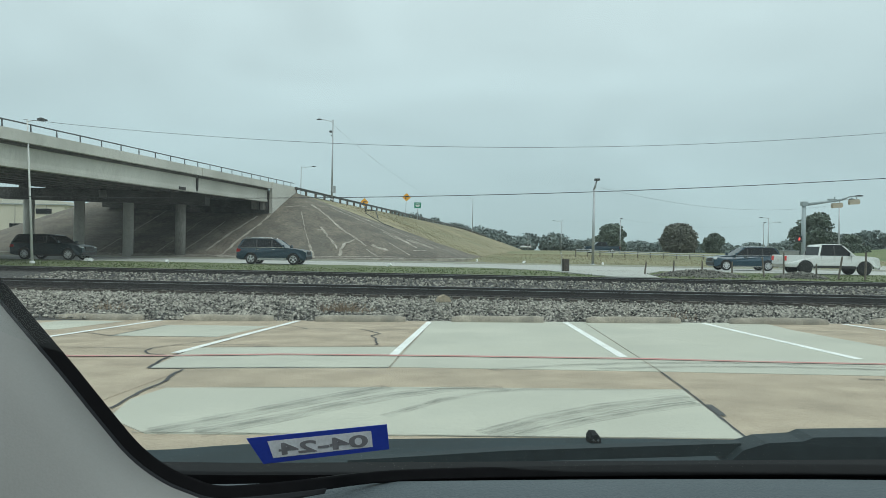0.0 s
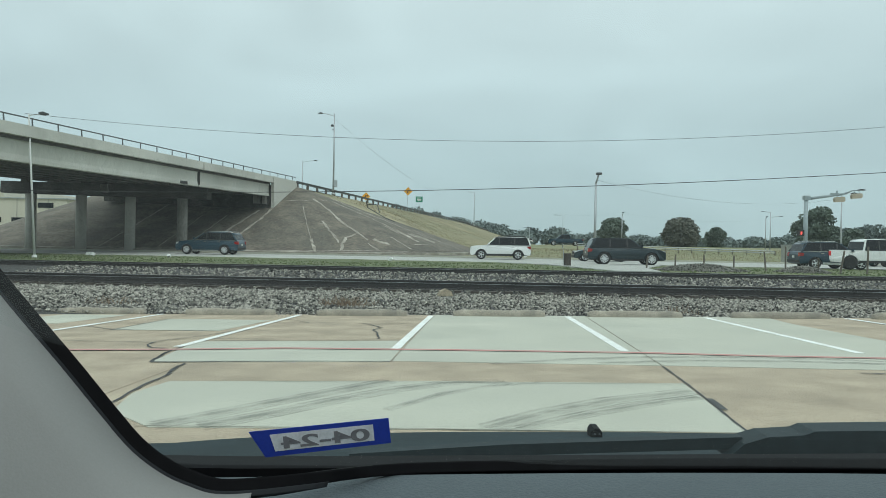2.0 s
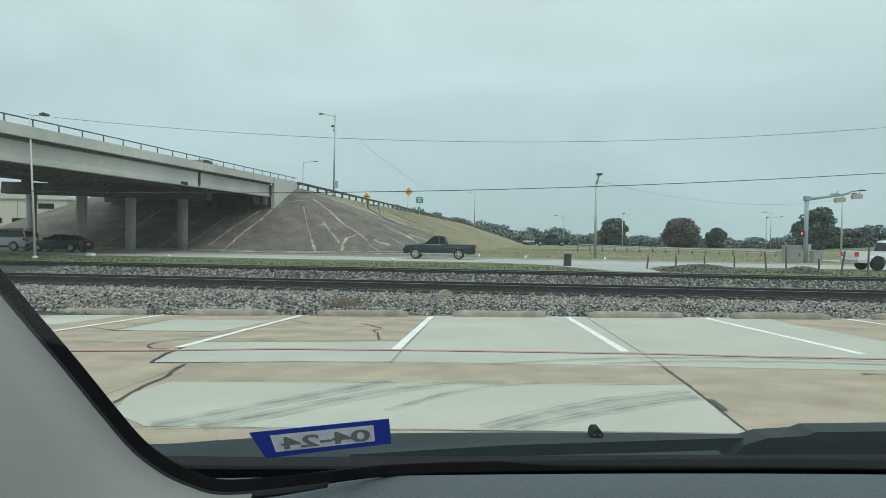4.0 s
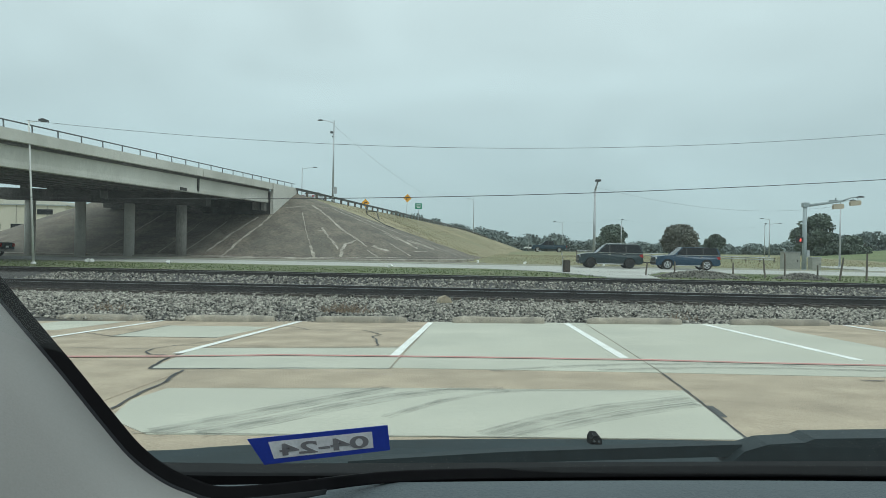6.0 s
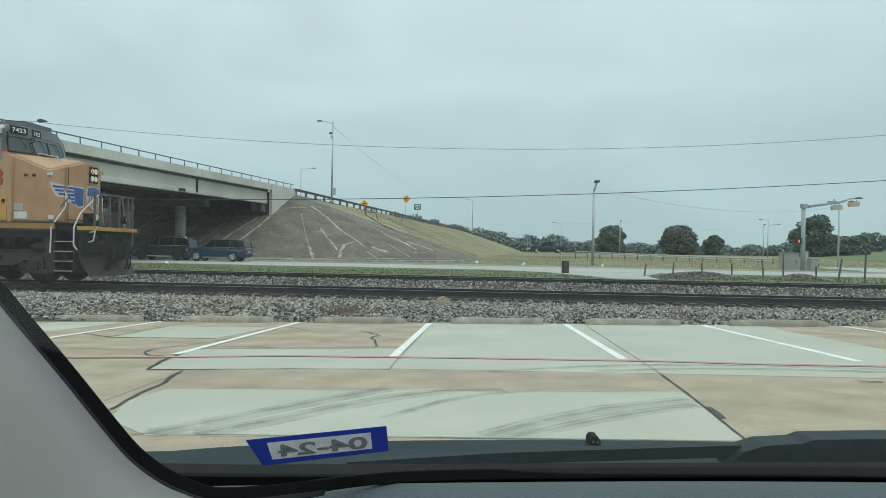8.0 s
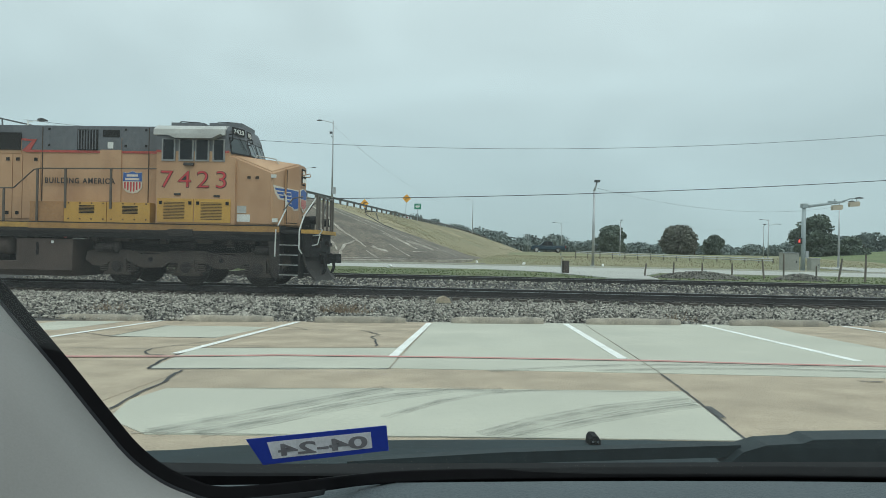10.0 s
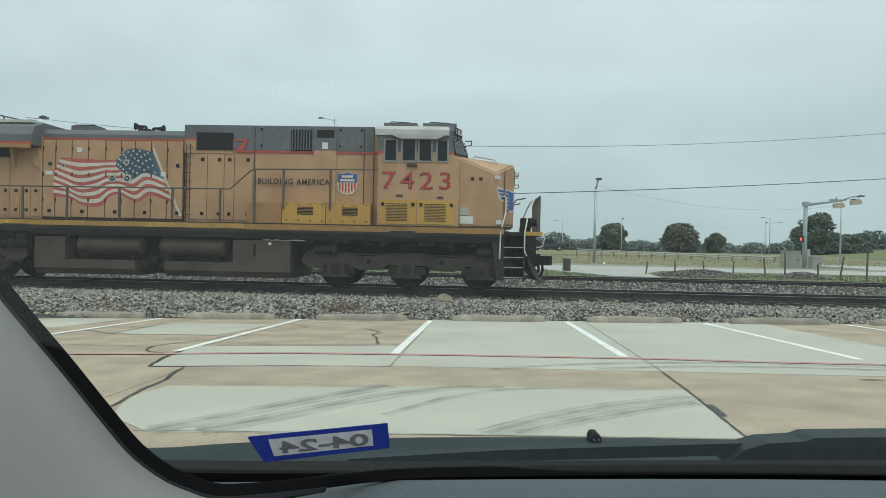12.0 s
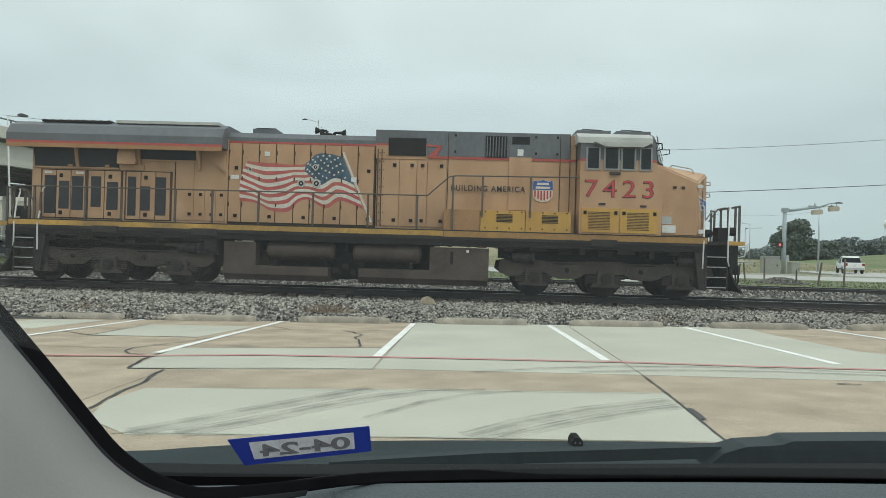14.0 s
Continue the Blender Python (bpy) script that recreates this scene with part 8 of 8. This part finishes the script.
def build_own_car():
    c = thing("parked_car", Matrix.Identity(4), "interior of a parked car with grey pillar trim and charcoal dashboard", "car")
    # windscreen edge: runs down the pillar and round into the dashboard
    edge = [(-0.50, 0.56, 1.32), (-0.434, 0.62, 1.243), (-0.402, 0.62, 1.207), (-0.371, 0.62, 1.171), (-0.334, 0.62, 1.129), (-0.297, 0.62, 1.085), (-0.271, 0.62, 1.056), (-0.245, 0.62, 1.037), (-0.222, 0.62, 1.027), (-0.199, 0.62, 1.021), (-0.163, 0.63, 1.020), (-0.12, 0.66, 1.016), (-0.05, 0.74, 0.999), (0.1, 0.80, 0.986), (0.4, 0.80, 0.994), (0.95, 0.80, 1.0)]
    ctrl = [Vector(p) for p in edge]
    edge = []
    for i in range(len(ctrl) - 1):      # smooth the line through its bends
        p0, p1, p2, p3 = ctrl[max(0, i - 1)], ctrl[i], ctrl[i + 1], ctrl[min(len(ctrl) - 1, i + 2)]
        for k in range(5):
            t = k / 5
            edge.append(0.5 * ((2 * p1) + (p2 - p0) * t + (2 * p0 - 5 * p1 + 4 * p2 - p3) * t * t + (3 * p1 - p0 - 3 * p2 + p3) * t ** 3))
    edge.append(ctrl[-1])

    def band(name, k0, k1, n, depth, material, label, until=9.0):
        """Curved skin that starts k0 and ends k1 metres inside the edge, bulging towards the driver."""
        rows = []
        for i, p in enumerate(edge):
            if p.x > until:
                break
            t = (edge[min(i + 1, len(edge) - 1)] - edge[max(i - 1, 0)]).normalized()
            side = Vector((0, 1, 0)).cross(t).normalized()
            if side.x + side.z > 0:
                side = -side
            row = []
            for j in range(n + 1):
                f = j / n
                k = k0 + (k1 - k0) * f
                row.append(p + side * k + Vector((0, -depth(k), 0)))
            rows.append(row)
        bm = bmesh.new()
        vs = [[bm.verts.new(q) for q in r] for r in rows]
        for a, b in zip(vs, vs[1:]):
            for j in range(n):
                bm.faces.new((a[j], a[j + 1], b[j + 1], b[j]))
        o = part(name, bm, material, c, label, True)
        so = o.modifiers.new("thickness", "SOLIDIFY")
        so.thickness, so.offset = 0.006, 0
        return o
    band("windscreen_seal", 0.0, 0.0108, 6, lambda k: 0.6 * k, M_SEAL, "black rubber windscreen seal")
    # added dark strip paints the shading where the trim curves to the seal
    band("trim_lip", 0.0098, 0.0142, 4, lambda k: 0.006 + 0.9 * max(0.0, k - 0.0098), mat("trim_edge_shade", (0.024, 0.026, 0.029), 0.8, var=0.05, spec=0.12), "dark strip painted for the shaded turn of the pillar trim", -0.10)
    band("pillar_trim", 0.0126, 0.32, 18, lambda k: 0.0095 + 1.3 * max(0.0, k - 0.0126) ** 0.75 * 0.8, M_TRIMGREY, "light grey fabric pillar trim", -0.17)
    # dashboard top: slightly crowned slab with a rounded far edge
    bm = bmesh.new()
    rows = []
    for i in range(15):
        x = -0.42 + 1.3 * i / 14
        zt = 0.984 + 0.020 * math.sin(max(0, min(1, (x + 0.3) / 0.9)) * math.pi / 2)
        rows.append([bm.verts.new((x, y, zt + dz)) for y, dz in ((0.20, -0.06), (0.45, -0.006), (0.60, 0.0), (0.70, -0.001), (0.735, -0.004), (0.755, -0.012), (0.765, -0.03), (0.765, -0.12))])
    for a, b in zip(rows, rows[1:]):
        for j in range(7):
            bm.faces.new((a[j], a[j + 1], b[j + 1], b[j]))
    part("dashboard", bm, M_DASH, c, "charcoal soft-touch dashboard top", True)
    # black band at the foot of the glass
    bm = bmesh.new()
    rows = []
    for i in range(15):
        x = -0.48 + 1.7 * i / 14
        z = 0.962 + 0.021 * min(1, max(0, (x + 0.25) / 0.9))
        rows.append([bm.verts.new((x, 0.80, z - 0.25)), bm.verts.new((x, 0.80, z + 0.008)), bm.verts.new((x, 0.84, z + 0.010)), bm.verts.new((x, 0.86, z - 0.25))])
    for a, b in zip(rows, rows[1:]):
        for j in range(3):
            bm.faces.new((a[j], a[j + 1], b[j + 1], b[j]))
    part("frit_band", bm, M_SEAL, c, "black band at the foot of the windscreen")
    # cowl and hood falling away
    bm = bmesh.new()
    rows = []
    for i in range(25):
        x = -0.95 + 2.2 * i / 24
        zc = 0.785 + 0.05 * (1 - math.exp(-max(0, x + 0.62) / 0.42))
        rows.append([bm.verts.new((x, y, zc + dz)) for y, dz in ((0.88, 0.10), (1.0, 0.088), (1.2, 0.052), (1.4, 0.012), (1.5, 0.0), (1.6, -0.03), (1.75, -0.09), (1.95, -0.22), (2.1, -0.35), (2.15, -0.5))])
    for a, b in zip(rows, rows[1:]):
        for j in range(9):
            bm.faces.new((a[j], a[j + 1], b[j + 1], b[j]))
    part("hood", bm, M_HOOD, c, "dark hood seen over the cowl", True)
    # washer nozzle
    bm = bmesh.new()
    prism(bm, [(-0.012, -0.006), (0.012, -0.006), (0.0115, 0.011), (0.006, 0.019), (-0.006, 0.019), (-0.0115, 0.011)], -0.02, 0.02, "y")
    nz = part("washer_nozzle", bm, M_SEAL, c, "small black washer nozzle", False, pose(0.327, 1.45, 0.837))
    bm = bmesh.new()
    for x in (-0.005, 0.005):
        tube(bm, (x, -0.0205, 0.008), (x, -0.022, 0.008), 0.0022, n=8)
    part("jet", bm, M_CHROME, nz, "tiny jets")
    # wiper: blade, arm and cover
    bm = bmesh.new()
    prism(bm, [(-0.14, 0.905), (0.46, 0.934), (0.46, 0.952), (0.1, 0.934), (-0.14, 0.915)], 1.04, 1.06, "y")
    wp = part("wiper_blade", bm, M_WIPER, c, "black wiper blade")
    bm = bmesh.new()
    prism(bm, [(0.43, 0.925), (0.95, 0.94), (0.95, 0.978), (0.69, 0.972), (0.56, 0.968), (0.545, 0.962), (0.49, 0.958), (0.455, 0.947)], 1.02, 1.07, "y")
    soften(bm, 0.005, 2)
    part("wiper_arm", bm, M_WIPER, wp, "dark wiper arm")
    # unseen roof lining, sides and seat side, added so the light inside is right
    bm = bmesh.new()
    quad_box(bm, -0.9, 0.9, -1.6, 0.05, 1.62, 1.66)
    part("headliner", bm, M_ROOFLIN, c, "pale unseen roof lining, added to shade the cabin")
    bm = bmesh.new()
    quad_box(bm, -0.9, 0.9, -1.64, -1.6, 0.3, 1.64)
    part("rear_bulkhead", bm, M_DASH, c, "dark unseen rear of the cabin, added to block light")
    for x in (-0.9, 0.9):
        bm = bmesh.new()
        quad_box(bm, x - 0.03, x + 0.03, -1.6, 0.6, 0.3, 1.0)
        part("door_panel", bm, M_DASH, c, "dark unseen door panel, added to block light")
    bm = bmesh.new()
    quad_box(bm, -0.9, 0.9, -1.6, 0.8, 0.25, 0.3)
    part("cabin_floor", bm, M_DASH, c, "dark unseen cabin floor, added to block light")
    # windscreen pane
    glass = bpy.data.materials.new("windscreen_glass")
    glass.use_nodes = True
    n, l = glass.node_tree.nodes, glass.node_tree.links
    n.clear()
    o, mx, tr, gl = n.new("ShaderNodeOutputMaterial"), n.new("ShaderNodeMixShader"), n.new("ShaderNodeBsdfTransparent"), n.new("ShaderNodeBsdfGlossy")
    tr.inputs[0].default_value = (0.95, 0.985, 0.975, 1)
    gl.inputs["Roughness"].default_value = 0.05
    mx.inputs[0].default_value = 0.04
    l.new(tr.outputs[0], mx.inputs[1])
    l.new(gl.outputs[0], mx.inputs[2])
    dust, film = n.new("ShaderNodeBsdfTranslucent"), n.new("ShaderNodeMixShader")   # thin film of dust on the glass
    dust.inputs[0].default_value = (0.8, 0.85, 0.84, 1)
    film.inputs[0].default_value = 0.022
    l.new(mx.outputs[0], film.inputs[1])
    l.new(dust.outputs[0], film.inputs[2])
    l.new(film.outputs[0], o.inputs[0])
    bm = bmesh.new()
    v = [bm.verts.new(p) for p in ((-0.80, 0.88, 0.91), (1.0, 0.88, 0.91), (0.8, 0.06, 1.63), (-0.62, 0.06, 1.63))]
    bm.faces.new(v)
    wsx = part("windscreen", bm, glass, c, "clear windscreen glass")
    wsx.visible_shadow = False
    return c


build_own_car()


def build_sticker():
    """Seen from behind, so its figures read backwards."""
    m = Matrix.Translation((-0.1155, 0.655, 1.0505)) @ pose(0, 0, 0, 0, -6.8, 0)
    s = thing("registration_sticker", m, "blue-edged registration sticker stuck inside the windscreen, seen reversed", "sticker")
    bm = bmesh.new()
    prism(bm, [(-0.069, 0.0125), (0.0665, 0.0125), (0.0665, -0.0115), (-0.055, -0.0135)], -0.0006, 0.0006, "y")
    part("backing", bm, mat("blue_sticker_print", (0.012, 0.035, 0.30), 0.5, var=0.08, scale=60, fine=400), s, "deep blue border")
    bm = bmesh.new()
    prism(bm, [(-0.049, 0.008), (0.051, 0.008), (0.051, -0.0075), (-0.045, -0.0085)], -0.0010, -0.0007, "y")
    part("panel", bm, mat("grey_white_sticker_film", (0.55, 0.57, 0.60), 0.5, var=0.1, scale=80, fine=400), s, "greyish white panel")
    words("date_figure", "04-24", 0.0155, mat("dark_sticker_ink", (0.16, 0.16, 0.175), 0.6), s, Matrix(((-1, 0, 0, 0.047), (0, 0, 1, -0.0012), (0, 1, 0, -0.006), (0, 0, 0, 1))), "dark reversed date figures", 0.0004, 1.0, 0.0002, 0.086)


build_sticker()


# ================= what moves =================
def track_pose(s):
    return Matrix.Translation(along(s, YT1)) @ pose(0, 0, 0, 0, 0, YAW)


def loco_s(t):
    """Place of the locomotive's front along the near track; it slows gently."""
    keys = [(0.0, -40.2), (4.0, -25.35), (7.5, -12.59), (8.0, -10.81), (10.5, -2.17), (11.0, -0.49), (11.5, 1.17), (12.0, 2.81), (12.5, 4.40), (13.0, 6.03), (13.5, 7.68), (14.0, 9.27)]
    for (a, b), (c, d) in zip(keys, keys[1:]):
        if t <= c:
            return b + (d - b) * (t - a) / (c - a)
    return keys[-1][1]


def lane_pose(col, y0, slope, heading, z=0.02):
    """Pose on a lane seen in the direction col (x over y)."""
    x = col * y0 / (1 - slope * col)
    y = y0 + slope * x
    return Matrix.Translation((x, y, z)) @ pose(0, 0, 0, 0, 0, math.degrees(math.atan(slope)) + (0 if heading > 0 else 180))


# bearing (x over y) at 0 s and its rate, lane, heading, start and end of the time in view
TRAFFIC = {
    "A": (-0.5700, 0.4165, 46.0, 1, 0.0, 3.4), "B": (-0.2460, 0.4055, 45.2, 1, 0.0, 2.8), "C": (0.4405, -0.3915, 53.0, -1, 0.0, 3.4),
    "E": (0.8095, -0.3640, 55.0, -1, 0.0, 4.6), "F": (1.0250, -0.3970, 54.6, -1, 0.0, 4.6), "G": (1.3565, -0.3410, 54.6, -1, 0.0, 6.4),
    "J": (2.1890, -0.3245, 56.0, -1, 3.6, 8.9), "K": (2.3930, -0.3400, 55.6, -1, 3.6, 9.2), "L": (4.7850, -0.4060, 52.5, -1, 9.6, 13.0)}


def spin(name, t0, t1):
    """Wheels turn while the car is under way."""
    n = int((t1 - t0) * 15)
    for o, p in CAR_WHEELS[CARS[name].name]:
        rows = [(0.0, pose(*p))] if t0 > 0 else []
        rows += [(t0 + i / 15, pose(*p, 0, 76 * i, 0)) for i in range(n + 1)]
        if t1 < 14:
            rows.append((14.0, pose(*p, 0, 76 * n + 30, 0)))
        walk(o, rows)


def motions():
    walk(LOCO, [(t, track_pose(loco_s(t))) for t in (0.0, 2.0, 4.0, 6.0, 7.5, 8.0, 9.2, 10.5, 11.0, 11.5, 12.0, 12.5, 13.0, 13.5, 14.0)])
    times = [i * 0.2 for i in range(71)]
    for ws, ax in LOCO_WHEELS:
        walk(ws, [(t, pose(ax, 0, 0.535, 0, math.degrees((loco_s(t) - loco_s(0)) / 0.535), 0)) for t in times])
    for k, (c0, rate, y0, head, t0, t1) in TRAFFIC.items():
        slope = -0.045 if head > 0 else -0.06
        rows = []
        for i in range(29):
            t = i * 0.5
            col = max(-2.2, min(2.2, c0 + rate * t))
            rows.append((t, lane_pose(col, y0, slope, head)))
        walk(CARS[k], rows)
        spin(k, t0, t1)
    # white pickup rolls up to the signal, waits, and leaves
    walk(CARS["D"], [(t, lane_pose((p - 784) / 1207, 45.2, -0.045, 1)) for t, p in ((0.0, 1460), (0.5, 1488), (1.0, 1509), (1.5, 1523), (2.0, 1534), (2.5, 1541), (3.0, 1545), (3.4, 1547), (4.2, 1600), (5.3, 1780), (7.0, 2300), (14.0, 2600))])
    # another white pickup swings into the side street
    walk(CARS["M"], [(0.0, pose(140, 46, 0.03, 0, 0, 177)), (10.5, pose(90, 49, 0.03, 0, 0, 177)), (12.2, pose(62, 51, 0.03, 0, 0, 170)), (12.6, pose(51, 53, 0.04, 0, 0, 150)), (13.0, pose(43.2, 58.8, 0.05, 0, 0, 92)), (13.4, pose(43.5, 66.3, 0.07, 0, 0, 70)), (13.7, pose(45.5, 71.0, 0.07, 0, 0, 67)), (14.0, pose(47.4, 75.5, 0.07, 0, 0, 67))])
    hz = lambda s: 7.64 + GRADE * min(s, 0)
    walk(CARS["H"], [(t, Matrix.Translation(br(s, -3.5, hz(s) if s < 0 else crest_z(s) + 0.04)) @ pose(0, 0, 0, 0, 0, BR_YAW)) for t, s in ((0.0, -75.7), (2.6, -36.7), (3.0, -30.7), (3.2, -27.7), (5.5, 8.0), (14.0, 140.0))])
    walk(CARS["V"], [(0.0, pose(36.3, 300, 2.2, 0, 0, 170)), (5.0, pose(37.2, 300, 2.2, 0, 0, 170)), (11.0, pose(41.5, 299, 2.1, 0, 0, 170)), (14.0, pose(44.0, 298.5, 2.1, 0, 0, 170))])
    walk(CARS["W"], [(0.0, pose(26.5, 114, 1.0, 0, 0, 175)), (3.0, pose(18.6, 115, 1.2, 0, 0, 175)), (6.0, pose(17.7, 115, 1.2, 0, 0, 175)), (14.0, pose(17.6, 115, 1.2, 0, 0, 175))])
    walk(CARS["S"], [(0.0, lane_pose(-1.9, 46.0, -0.045, 1)), (12.0, lane_pose(-1.9, 46.0, -0.045, 1)), (14.0, lane_pose(-0.645, 46.0, -0.045, 1))])


motions()
